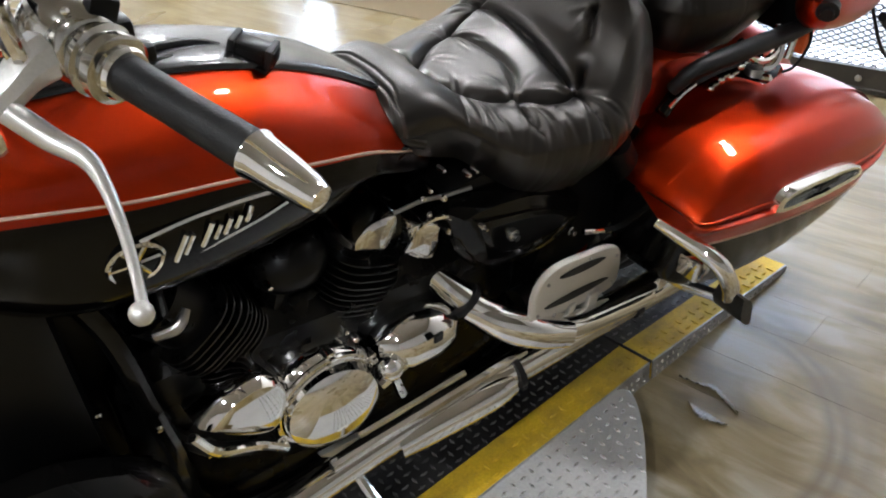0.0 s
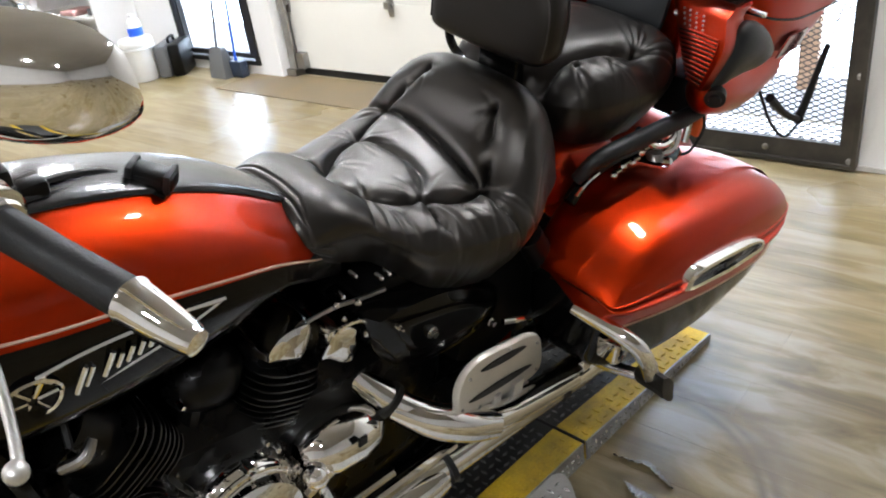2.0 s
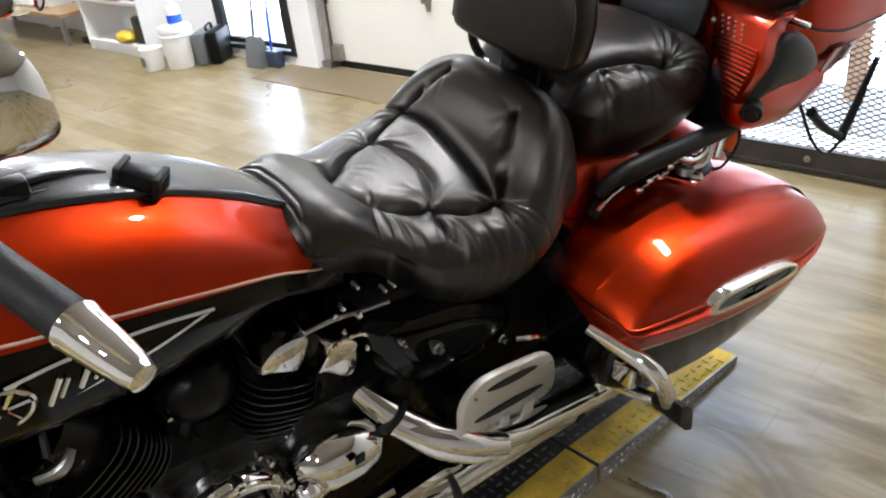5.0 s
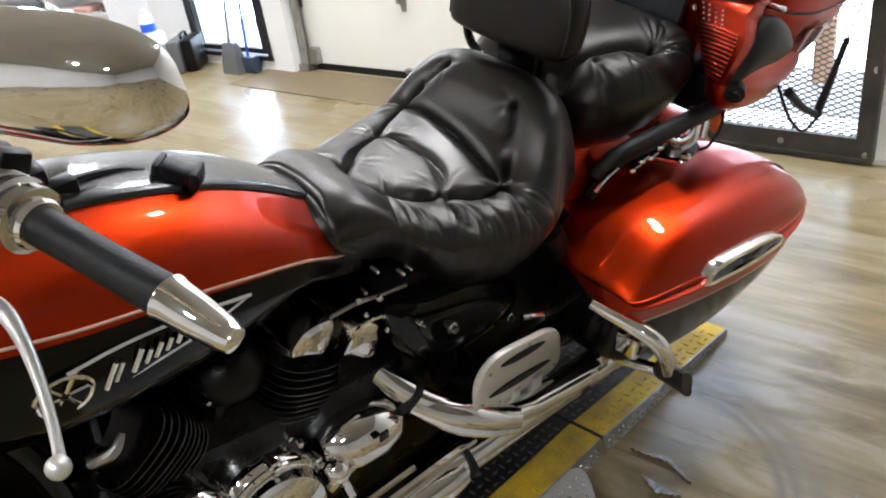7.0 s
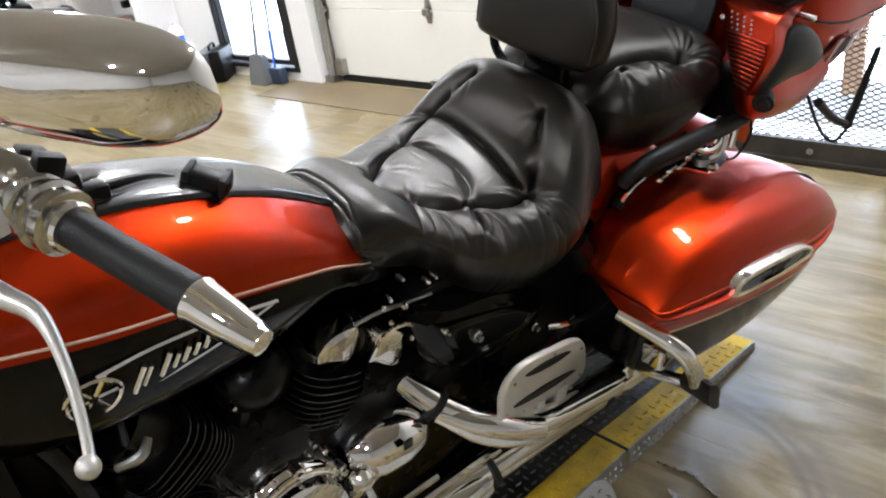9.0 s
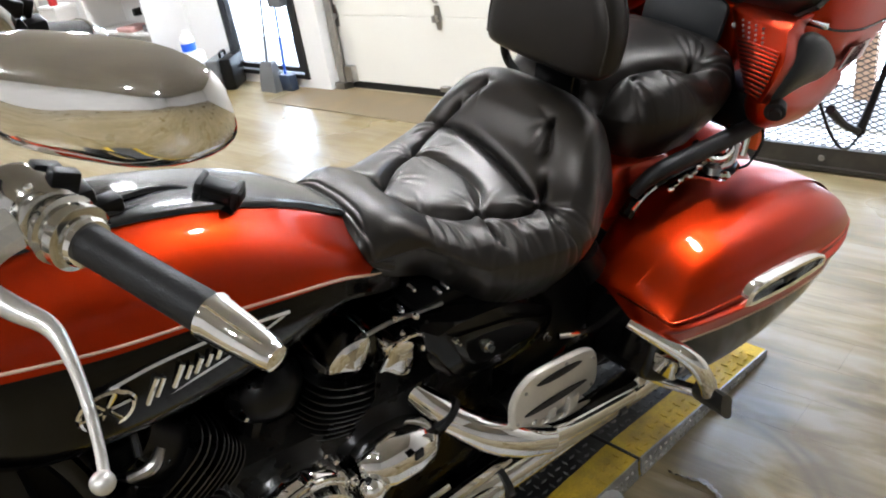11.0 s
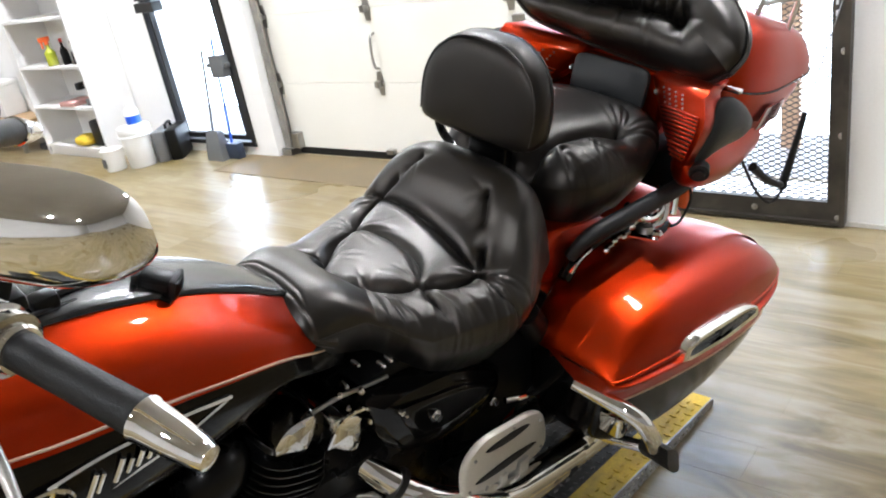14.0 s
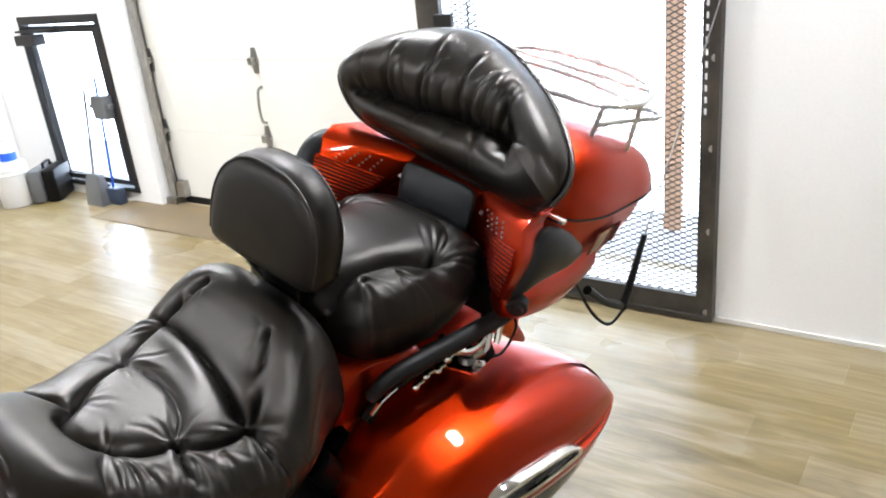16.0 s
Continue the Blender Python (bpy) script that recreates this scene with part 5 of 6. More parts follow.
part("gear_linkage", join(ball((-0.465, -0.185, -0.395), 0.026, 8, 12), tube([(-0.49, -0.19, -0.42), (-0.44, -0.195, -0.39)], 0.012, 8), tube([(-0.465, -0.19, -0.40), (-0.45, -0.20, -0.47)], 0.010, 8)), CHROME, eng, "chrome gear linkage joint")
part("engine_badge", box(-0.385, -0.365, -0.212, -0.206, -0.362, -0.340, 0.002), PLASTIC, eng, "small dark shield badge", smooth=False)
for x, y, z, r in [(-0.70, -0.115, -0.27, 0.007), (-0.635, -0.10, -0.15, 0.006), (-0.80, -0.115, -0.12, 0.008), (-0.787, -0.10, -0.443, 0.013), (-0.52, -0.125, -0.31, 0.006), (-0.50, -0.125, -0.345, 0.008), (-0.345, -0.13, -0.075, 0.005), (-0.31, -0.12, -0.055, 0.005), (-0.27, -0.14, -0.07, 0.005), (-0.24, -0.125, -0.085, 0.005), (-0.66, -0.12, -0.33, 0.007)]:
    part("bolt", lathe([(0, r), (0.6, r), (0.9, r * 0.7), (1, 0.001)], (x, y + 0.01, z), (x, y - 0.010, z), 10), CHROME, eng, "small bright bolt")
part("spark_plug_cap", join(tube([(-0.82, -0.11, -0.13), (-0.79, -0.125, -0.115), (-0.77, -0.115, -0.10)], [0.009, 0.010, 0.007], 10, 12)), STEEL, eng, "bright plug cap")
part("spark_lead", tube([(-0.80, -0.11, -0.10), (-0.78, -0.06, -0.05), (-0.72, 0.0, -0.03)], 0.006, 6, 16), RUBBER, eng)
part("hose", join(tube([(-0.86, -0.06, -0.36), (-0.80, -0.12, -0.42), (-0.72, -0.13, -0.48)], 0.014, 8, 20)), RUBBER, eng, "black rubber hose")

for x, y, z, r in ((-0.36, -0.135, -0.085, 0.006), (-0.318, -0.14, -0.10, 0.007), (-0.345, -0.135, -0.125, 0.005), (-0.86, -0.13, -0.30, 0.007), (-0.80, -0.13, -0.43, 0.006), (-0.93, -0.12, -0.22, 0.007), (-0.62, -0.125, -0.36, 0.006), (-0.55, -0.125, -0.42, 0.006), (-0.70, -0.13, -0.33, 0.005), (-0.46, -0.125, -0.40, 0.006)):
    part("bolt", lathe([(0, r), (0.6, r), (1, r * 0.6)], (x, y + 0.004, z), (x, y - 0.004, z), 8), CHROME, eng, "small bright bolt head")

# frame, side cover, battery box
part("side_cover", cap_cover([(-0.325, -0.125), (-0.26, -0.125), (-0.12, -0.155), (0.0, -0.22), (0.05, -0.28), (0.02, -0.33), (-0.10, -0.345), (-0.23, -0.31), (-0.29, -0.24)], -0.05, -0.172, 0.01), BLACK, bike, "gloss black side cover under the seat")
sc = part("cover_plate", cap_cover([(-0.265, -0.155), (-0.20, -0.172), (-0.10, -0.205), (-0.005, -0.258), (-0.005, -0.275), (-0.06, -0.285), (-0.14, -0.282), (-0.215, -0.255), (-0.25, -0.205)], -0.168, -0.181, 0.01), BLACK, bike, "raised black cover plate")
for x, z, r in ((-0.185, -0.222, 0.0125), (-0.02, -0.298, 0.010), (-0.265, -0.160, 0.005)):
    part("cover_screw", lathe([(0, r), (0.5, r), (0.55, r * 0.6), (1, r * 0.55)], (x, -0.176, z), (x, -0.196, z), 14), CHROME, sc, "bright cover screw")
part("frame_tube", join(tube([(-0.95, -0.06, 0.08), (-0.88, -0.10, -0.08), (-0.85, -0.115, -0.35), (-0.80, -0.12, -0.62), (-0.5, -0.125, -0.67), (-0.1, -0.13, -0.66), (0.05, -0.12, -0.50), (0.10, -0.11, -0.30), (0.12, -0.10, -0.12)], 0.018, 10, 70),
                        tube([(-0.95, 0.02, 0.12), (-0.7, 0.02, 0.0), (-0.4, 0.02, -0.06), (0.1, 0.02, -0.12), (0.5, 0.02, -0.08)], 0.025, 10, 50)), BLACK, bike, "black steel frame tube")
part("seat_base", box(-0.30, 0.20, -0.12, 0.16, -0.21, -0.11, 0.02), PLASTIC, bike, "black seat base")
part("battery_box", box(-0.28, 0.10, -0.04, 0.13, -0.50, -0.18, 0.02), PLASTIC, bike, "black battery box")
part("swingarm", join(tube([(-0.10, -0.14, -0.50), (0.20, -0.15, -0.50), (0.55, -0.13, -0.50)], [0.035, 0.035, 0.028], 12, 20), tube([(-0.10, 0.18, -0.50), (0.55, 0.17, -0.50)], 0.03, 12)), ENGINE, bike, "black swingarm")
part("shock_cover", tube([(0.10, -0.16, -0.15), (0.20, -0.17, -0.32), (0.26, -0.165, -0.46)], [0.03, 0.034, 0.03], 14, 16), PLASTIC, bike, "black shock absorber cover")

# exhaust
ex1 = part("exhaust_pipe", tube([(-1.0, -0.16, -0.30), (-0.98, -0.19, -0.46), (-0.90, -0.20, -0.575), (-0.75, -0.195, -0.61), (-0.45, -0.195, -0.60), (-0.2, -0.225, -0.575), (0.02, -0.25, -0.545), (0.20, -0.275, -0.515), (0.55, -0.30, -0.49), (0.95, -0.30, -0.47)], [0.026, 0.028, 0.03, 0.032, 0.033, 0.035, 0.036, 0.037, 0.042, 0.042], 20, 90), CHROME, bike, "long polished chrome exhaust pipe")
part("heat_shield", tube([(-0.47, -0.210, -0.612), (-0.40, -0.216, -0.606), (-0.26, -0.236, -0.588), (-0.20, -0.242, -0.580)], [0.030, 0.036, 0.037, 0.030], 18, 24), CHROME, ex1, "chrome heat shield")
part("clamp", tube([(-0.185, -0.232, -0.574), (-0.172, -0.234, -0.572)], 0.040, 18), RUBBER, ex1, "black band clamp")
part("clamp", tube([(0.125, -0.265, -0.529), (0.14, -0.267, -0.527)], 0.041, 18), RUBBER, ex1, "black band clamp")
ex2 = part("header_pipe", tube([(-0.34, -0.06, -0.27), (-0.30, -0.11, -0.325), (-0.25, -0.18, -0.38), (-0.18, -0.235, -0.425), (-0.09, -0.265, -0.465), (0.03, -0.27, -0.495), (0.16, -0.278, -0.505)], [0.026, 0.028, 0.029, 0.030, 0.031, 0.032, 0.032], 20, 60), CHROME, bike, "curved chrome rear header pipe")
part("heat_shield", tube([(-0.27, -0.165, -0.375), (-0.21, -0.222, -0.415), (-0.15, -0.256, -0.445), (-0.09, -0.274, -0.472)], [0.028, 0.037, 0.037, 0.033], 18, 24), CHROME, ex2, "chrome heat shield")
part("clamp", tube([(-0.272, -0.155, -0.36), (-0.266, -0.162, -0.368)], 0.038, 18), RUBBER, ex2)
part("lower_rail", join(tube([(-0.62, -0.215, -0.535), (-0.40, -0.215, -0.545), (-0.15, -0.225, -0.535)], 0.012, 8, 20), tube([(-0.55, -0.20, -0.515), (-0.30, -0.205, -0.515)], 0.008, 8)), CHROME, bike, "thin chrome shift rod")

# passenger floorboard folded up
o = smooth_line([(-0.184, -0.392), (-0.194, -0.318), (-0.178, -0.274), (-0.137, -0.259), (-0.058, -0.276), (0.005, -0.294), (0.045, -0.330), (0.074, -0.425), (0.055, -0.456), (-0.018, -0.450), (-0.150, -0.419), (-0.184, -0.392)], 49)[:-1]
tiltb = lambda z: -0.245 - 0.10 * (z + 0.37)
fb = part("floorboard", slab([(x, tiltb(z), z) for x, z in o], (0.004, -0.016, -0.002), 0.006), PALEMETAL, bike, "folded-up brushed metal passenger floorboard")
for (x0, z0), (x1, z1), w in (((-0.142, -0.292), (-0.008, -0.316), 0.011), ((-0.160, -0.372), (0.030, -0.401), 0.012)):
    n_ = 16
    up = [(x0 + (x1 - x0) * k / n_, z0 + (z1 - z0) * k / n_ + w * math.sin(math.pi * k / n_) ** 0.6) for k in range(n_ + 1)]
    dn = [(x0 + (x1 - x0) * k / n_, z0 + (z1 - z0) * k / n_ - w * math.sin(math.pi * k / n_) ** 0.6) for k in range(n_ - 1, 0, -1)]
    part("grip_strip", slab([(x + 0.004, tiltb(z) - 0.0165, z) for x, z in up + dn], (0, -0.003, 0)), RUBBER, fb, "dark rubber grip strip")
for x, z in ((-0.175, -0.385), (-0.170, -0.295), (-0.06, -0.288), (0.032, -0.335), (0.055, -0.435), (-0.12, -0.418)):
    part("rivet", lathe([(0, 0.004), (1, 0.003)], (x + 0.004, tiltb(z) - 0.016, z), (x + 0.004, tiltb(z) - 0.020, z), 8), STEEL, fb)
part("bracket", join(box(-0.075, -0.055, -0.262, -0.225, -0.50, -0.42, 0.003), box(-0.02, 0.01, -0.265, -0.22, -0.50, -0.42, 0.003), tube([(-0.09, -0.245, -0.485), (0.05, -0.245, -0.485)], 0.012, 10)), SATIN, fb, "folding bracket")
part("mount", tube([(0.0, -0.20, -0.30), (0.06, -0.215, -0.315), (0.12, -0.21, -0.335)], 0.007, 10, 12), CHROME, bike, "bare metal mounting arm")

# saddlebag guard
gdp = part("bag_guard", tube([(0.102, -0.292, -0.262), (0.110, -0.320, -0.268), (0.126, -0.375, -0.279), (0.142, -0.425, -0.298), (0.158, -0.450, -0.338), (0.178, -0.452, -0.378), (0.195, -0.445, -0.405)], [0.012, 0.014, 0.017, 0.018, 0.018, 0.017, 0.016], 14, 60), CHROME, bike, "bent chrome saddlebag guard")
part("guard_stay", tube([(0.198, -0.285, -0.462), (0.208, -0.335, -0.464), (0.222, -0.40, -0.452), (0.232, -0.44, -0.445)], 0.014, 12, 30), CHROME, gdp, "lower chrome stay")
part("guard_clamp", join(box(0.12, 0.17, -0.40, -0.35, -0.36, -0.31, 0.006), tube([(0.14, -0.38, -0.33), (0.15, -0.385, -0.375)], 0.010, 8)), CHROME, gdp, "chrome clamp")
part("guard_foot", loft(np.array([[(x, -0.452 + dy, z + dz) for dy, dz in ((-0.035, -s), (-0.03, s), (0.03, s), (0.035, -s))] for x, z, s in ((0.180, -0.392, 0.018), (0.196, -0.412, 0.028), (0.216, -0.432, 0.032), (0.238, -0.456, 0.024), (0.246, -0.468, 0.008))]), 12), RUBBER, gdp, "black rubber foot")

# tail
fend = []
for a in np.linspace(-0.15, 2.55, 28):
    r = 0.435
    cx, cz = 0.50, -0.50
    fend.append([(cx - (r - d) * math.cos(a), YC + y, cz + (r - d) * math.sin(a)) for y, d in ((-0.145, 0.06), (-0.140, 0.025), (-0.11, 0.006), (0, 0), (0.11, 0.006), (0.140, 0.025), (0.145, 0.06))])
part("rear_fender", sheet(np.array(fend)), PAINT, bike, "candy-orange rear fender", sharp=60)
part("side_panel", cap_cover([(0.14, -0.02), (0.22, -0.005), (0.34, -0.03), (0.42, -0.08), (0.36, -0.12), (0.24, -0.14), (0.16, -0.13), (0.12, -0.08)], -0.08, -0.150, 0.01), PAINT, bike, "orange panel between seat and saddlebag")
part("mount_strip", tube([(0.22, -0.165, -0.125), (0.27, -0.165, -0.085), (0.36, -0.17, -0.07), (0.50, -0.18, -0.075)], 0.016, 8, 30), BLACK, bike, "black mounting strip")
part("trim_arc", tube([(0.225, -0.178, -0.105), (0.25, -0.182, -0.082), (0.285, -0.184, -0.070)], 0.004, 6, 16), CHROME, bike, "short chrome trim arc")
gr = part("grab_rail", tube([(0.235, -0.165, -0.075), (0.255, -0.185, -0.035), (0.30, -0.198, -0.020), (0.44, -0.212, -0.016), (0.57, -0.220, -0.014), (0.62, -0.215, -0.005), (0.65, -0.19, 0.02)], [0.014, 0.017, 0.019, 0.020, 0.019, 0.016, 0.014], 14, 50), RUBBER, bike, "black passenger grab rail")
for x, z in ((0.335, -0.095), (0.365, -0.085), (0.40, -0.09), (0.43, -0.075)):
    part("rail_bolt", join(tube([(x, -0.185, z), (x + 0.022, -0.19, z + 0.006)], 0.006, 8), ball((x, -0.19, z), 0.009, 6, 8)), CHROME, gr)
part("chrome_loop", join(tube([(0.42, -0.175, -0.02), (0.45, -0.20, -0.06), (0.50, -0.205, -0.075), (0.54, -0.20, -0.06), (0.55, -0.18, -0.02)], 0.008, 8, 30),
                         tube([(0.56, -0.19, -0.02), (0.53, -0.21, -0.085), (0.50, -0.20, -0.10)], 0.010, 8, 20), tube([(0.60, -0.20, 0.0), (0.565, -0.215, -0.09)], 0.008, 8)), CHROME, bike, "chrome saddlebag support loop")
part("marker_light", box(0.60, 0.63, -0.225, -0.19, -0.09, -0.02, 0.006), ORANGEPL, bike, "small orange marker light")
part("lead", tube([(0.60, -0.225, -0.02), (0.60, -0.235, -0.06), (0.565, -0.235, -0.10), (0.545, -0.225, -0.11)], 0.0035, 6, 20), RUBBER, bike, "thin black wire")

# handlebar, left side
bar = part("handlebar", tube([(-0.82, -0.24, 0.372), (-0.86, -0.17, 0.372), (-0.92, -0.10, 0.34), (-0.95, -0.04, 0.29), (-0.955, 0.02, 0.27), (-0.93, 0.05, 0.29), (-0.88, 0.06, 0.33), (-0.82, 0.05, 0.362), (-0.77, 0.075, 0.366)], 0.0135, 14, 60), CHROME, bike, "swept-back chrome handlebar")
gA, gB, gC = np.array((-0.812, -0.262, 0.368)), np.array((-0.767, -0.418, 0.352)), np.array((-0.7455, -0.493, 0.3385))
TIP_R, TURN = np.array((-0.571, 0.305, 0.330)), radians(22)


def flip(p):
    """The same place on the other end of the bar, which is turned a little to the right."""
    d = np.asarray(p, float) - gC
    x, y = d[0], -d[1]
    return TIP_R + np.array([x * math.cos(TURN) + y * math.sin(TURN), -x * math.sin(TURN) + y * math.cos(TURN), d[2] + 0.26 * math.hypot(x, y)])


for f_ in (lambda p: np.array(p), flip):
    a, b, c = f_(gA), f_(gB), f_(gC)
    part("grip", lathe([(0, 0.0205), (0.04, 0.0205), (0.05, 0.0195), (0.5, 0.0188), (0.97, 0.0195), (1, 0.0185)], a, b, 28), RUBBER, bar, "black rubber hand grip")
    part("grip_end", lathe([(0, 0.0200), (0.03, 0.0225), (0.08, 0.0222), (0.12, 0.0208), (0.5, 0.0185), (0.85, 0.0150), (0.96, 0.012), (1, 0.004)], b, c, 28), CHROME, bar, "tapered chrome grip end")
    ax_ = (a - b) / np.linalg.norm(a - b)
    fl = part("flange", lathe([(0, 0.022), (0.08, 0.034), (0.30, 0.0355), (0.38, 0.030), (0.55, 0.030), (0.60, 0.033), (0.92, 0.033), (1, 0.026)], a + ax_ * 0.030, a - ax_ * 0.004, 32), SHADED, bar, "stepped smoked-chrome grip flange")
    part("flange_ring", lathe([(0, 0.0235), (0.5, 0.0255), (1, 0.0235)], a - ax_ * 0.004, a - ax_ * 0.014, 28), CHROME, fl, "narrow bright ring")
    ring_ = lambda d, r, k, dx, dz: [tuple(a + ax_ * d + np.array([dx + r * math.cos(w), 0, dz + r * k * math.sin(w)])) for w in np.linspace(0, 2 * math.pi, 20, endpoint=False)]
    sw = part("switch_housing", loft(np.array([ring_(*q) for q in ((0.028, 0.022, 1.1, 0, 0), (0.032, 0.031, 1.15, 0, 0.002), (0.05, 0.034, 1.25, 0, 0.004), (0.075, 0.034, 1.30, -0.002, 0.005), (0.088, 0.030, 1.2, -0.002, 0.004), (0.092, 0.018, 1.0, 0, 0))]), 24, 40), SHADED, bar, "polished two-piece switch housing", sharp=60)
    part("seam", lathe([(0, 0.0353), (1, 0.0353)], a + ax_ * 0.061, a + ax_ * 0.0635, 28), PLASTIC, sw, "dark split line")
    for k_, (d_, h_) in enumerate(((0.042, 0.012), (0.068, 0.009))):
        c_ = a + ax_ * d_ + np.array([0.022, 0, 0.036])
        part("switch", moved(box(-0.014, 0.014, -0.009, 0.009, -0.012, h_, 0.004), pose(*c_, 0, 25, 0)), PLASTIC, sw, "black rocker switch" if k_ == 0 else "")
    part("switch", moved(box(-0.010, 0.016, -0.016, 0.016, -0.010, 0.010, 0.005), pose(*(a + ax_ * 0.055 + np.array([0.034, 0, 0.008])), 0, 0, 0)), PLASTIC, sw, "black thumb button")
    for d_ in (0.038, 0.080):
        part("housing_screw", ball(tuple(a + ax_ * d_ + np.array([-0.010, 0, 0.043])), 0.0045, 6, 8), CHROME, sw)
# clutch lever and perch
lev = part("clutch_lever", tube([(-0.905, -0.235, 0.345), (-0.885, -0.262, 0.324), (-0.868, -0.295, 0.315), (-0.866, -0.325, 0.304), (-0.871, -0.365, 0.288), (-0.880, -0.405, 0.270), (-0.889, -0.435, 0.260), (-0.894, -0.446, 0.262)], [0.012, 0.0115, 0.0092, 0.0068, 0.0056, 0.005, 0.0053, 0.007], 12, 60), SATIN, bar, "polished metal clutch lever")
part("lever_ball", ball((-0.894, -0.447, 0.264), 0.0105, 12, 16), SATIN, lev, "round lever end")
part("perch", join(loft(np.array([[(x, y + r * math.cos(w), z + r * math.sin(w)) for w in np.linspace(0, 2 * math.pi, 10, endpoint=False)] for x, y, z, r in ((-0.84, -0.205, 0.375, 0.026), (-0.87, -0.21, 0.37, 0.024), (-0.90, -0.22, 0.355, 0.020), (-0.925, -0.225, 0.345, 0.012))]), 14)), SATIN, bar, "cast metal lever perch")
res = part("fluid_reservoir", lathe([(0, 0.026), (0.1, 0.03), (0.75, 0.03), (0.78, 0.034), (0.95, 0.034), (1, 0.028)], (-0.895, -0.16, 0.375), (-0.895, -0.165, 0.43), 24), CHROME, bar, "chrome fluid reservoir")
part("lid", box(-0.925, -0.865, -0.195, -0.135, 0.430, 0.436, 0.002), PLASTIC, res)
part("cable_bundle", join(tube([(-0.85, -0.20, 0.35), (-0.90, -0.16, 0.32), (-0.98, -0.10, 0.26), (-1.05, -0.06, 0.15)], 0.008, 8, 30), tube([(-0.92, -0.22, 0.34), (-0.99, -0.18, 0.33), (-1.06, -0.10, 0.25), (-1.08, -0.05, 0.10)], 0.006, 8, 30),
                          tube([(-0.86, -0.18, 0.39), (-0.93, -0.13, 0.40), (-1.0, -0.06, 0.35), (-1.05, -0.02, 0.2)], 0.007, 8, 30)), RUBBER, bike, "black control cables")


M_AX = Vector((math.sin(0.42), -math.cos(0.42), 0.10)).normalized()
M_FW = M_AX.cross(Vector((0, 0, 1))).normalized()
M_FW = M_FW if M_FW.x < 0 else -M_FW
M_UP = Vector((0, 0, 1)) - M_AX * M_AX.z
M_UP = (M_UP.normalized() * math.cos(0.1) + M_FW * math.sin(0.1)).normalized()
M_C = Vector((-0.758, -0.515, 0.580)) - M_AX * 0.108


def mirror_form(side, rings, power=3.1):
    rows = []
    for d, s in rings:
        rows.append([tuple(M_C + M_AX * (u * s) + M_UP * (v * s) + M_FW * d) for u, v in oval(0, 0, 0.108, 0.041, 40, power)])
    if side > 0:
        rows = [[flip(p) + np.array([0.03, 0.11, -0.06]) for p in r] for r in rows]
    return sheet(np.array(rows), True, True)


SHELL = ((0.0, 0.95), (0.0, 1.0), (0.006, 1.01), (0.016, 0.995), (0.028, 0.94), (0.038, 0.84), (0.045, 0.68), (0.050, 0.42), (0.052, 0.05))
mr_ = part("mirror", mirror_form(-1, SHELL), CHROME, bar, "oval chrome mirror housing")
part("mirror_glass", mirror_form(-1, ((-0.001, 0.9), (-0.002, 0.05))), CHROME, mr_, "mirror glass")
part("mirror_stem", tube([(-0.88, -0.22, 0.385), (-0.885, -0.24, 0.45), (-0.87, -0.30, 0.52), (-0.845, -0.35, 0.555)], [0.011, 0.010, 0.009, 0.009], 10, 30), CHROME, mr_, "chrome mirror stem")
mr2 = part("mirror", mirror_form(1, SHELL), CHROME, bar, "oval chrome mirror housing")
part("mirror_stem", tube([flip(p) for p in ((-0.88, -0.22, 0.385), (-0.885, -0.24, 0.45), (-0.87, -0.30, 0.52), (-0.845, -0.35, 0.555))], 0.010, 10, 30), CHROME, mr2)

part("tail_cover", loft(np.array([[(x, y, z) for y, z in ((-0.03, zb), (-0.135, zb + 0.02), (-0.155, (zb + zt) / 2), (-0.135, zt - 0.02), (-0.03, zt))] for x, zb, zt in ((-0.06, -0.44, -0.17), (0.02, -0.48, -0.15), (0.12, -0.46, -0.14), (0.20, -0.42, -0.15), (0.23, -0.38, -0.18))]), 16), PLASTIC, bike, "black cover in front of the saddlebag", sharp=50)
# dark bodywork on the far side; the black block underneath stands in for shade
part("oil_pan", box(-0.86, 0.12, -0.11, 0.12, -0.735, -0.60, 0.02), ENGINE, bike, "black block added for the shade under the engine")
part("far_cover", join(box(-0.92, -0.22, 0.05, 0.15, -0.34, -0.06, 0.02), box(-0.30, 0.12, 0.06, 0.15, -0.52, -0.12, 0.02), box(-0.14, 0.30, 0.03, 0.07, -0.75, -0.30, 0.01)), PLASTIC, bike, "black engine covers on the far side")
part("radiator_shroud", join(box(-1.12, -0.93, -0.12, 0.16, -0.62, 0.06, 0.03), box(-0.96, -0.84, -0.02, 0.17, -0.66, -0.02, 0.02)), PLASTIC, bike, "black radiator shroud in front of the engine")

# front end and wheels
part("fork", join(*(tube([(-0.95, YC + s * 0.09, 0.25), (-1.24, YC + s * 0.11, -0.50)], 0.028, 16) for s in (-1, 1)), box(-1.0, -0.90, YC - 0.12, YC + 0.12, 0.20, 0.25, 0.01)), CHROME, bike, "chrome front fork")
part("leg_guard", loft(np.array([[(x, -0.20 + r * math.cos(w), z + h * math.sin(w)) for w in np.linspace(0, 2 * math.pi, 14, endpoint=False)] for x, z, r, h in ((-1.18, -0.36, 0.03, 0.10), (-1.12, -0.36, 0.07, 0.18), (-1.02, -0.38, 0.085, 0.20), (-0.93, -0.40, 0.08, 0.16), (-0.875, -0.41, 0.05, 0.10), (-0.86, -0.41, 0.01, 0.03))]), 24), BLACK, bike, "black lower leg cowl")
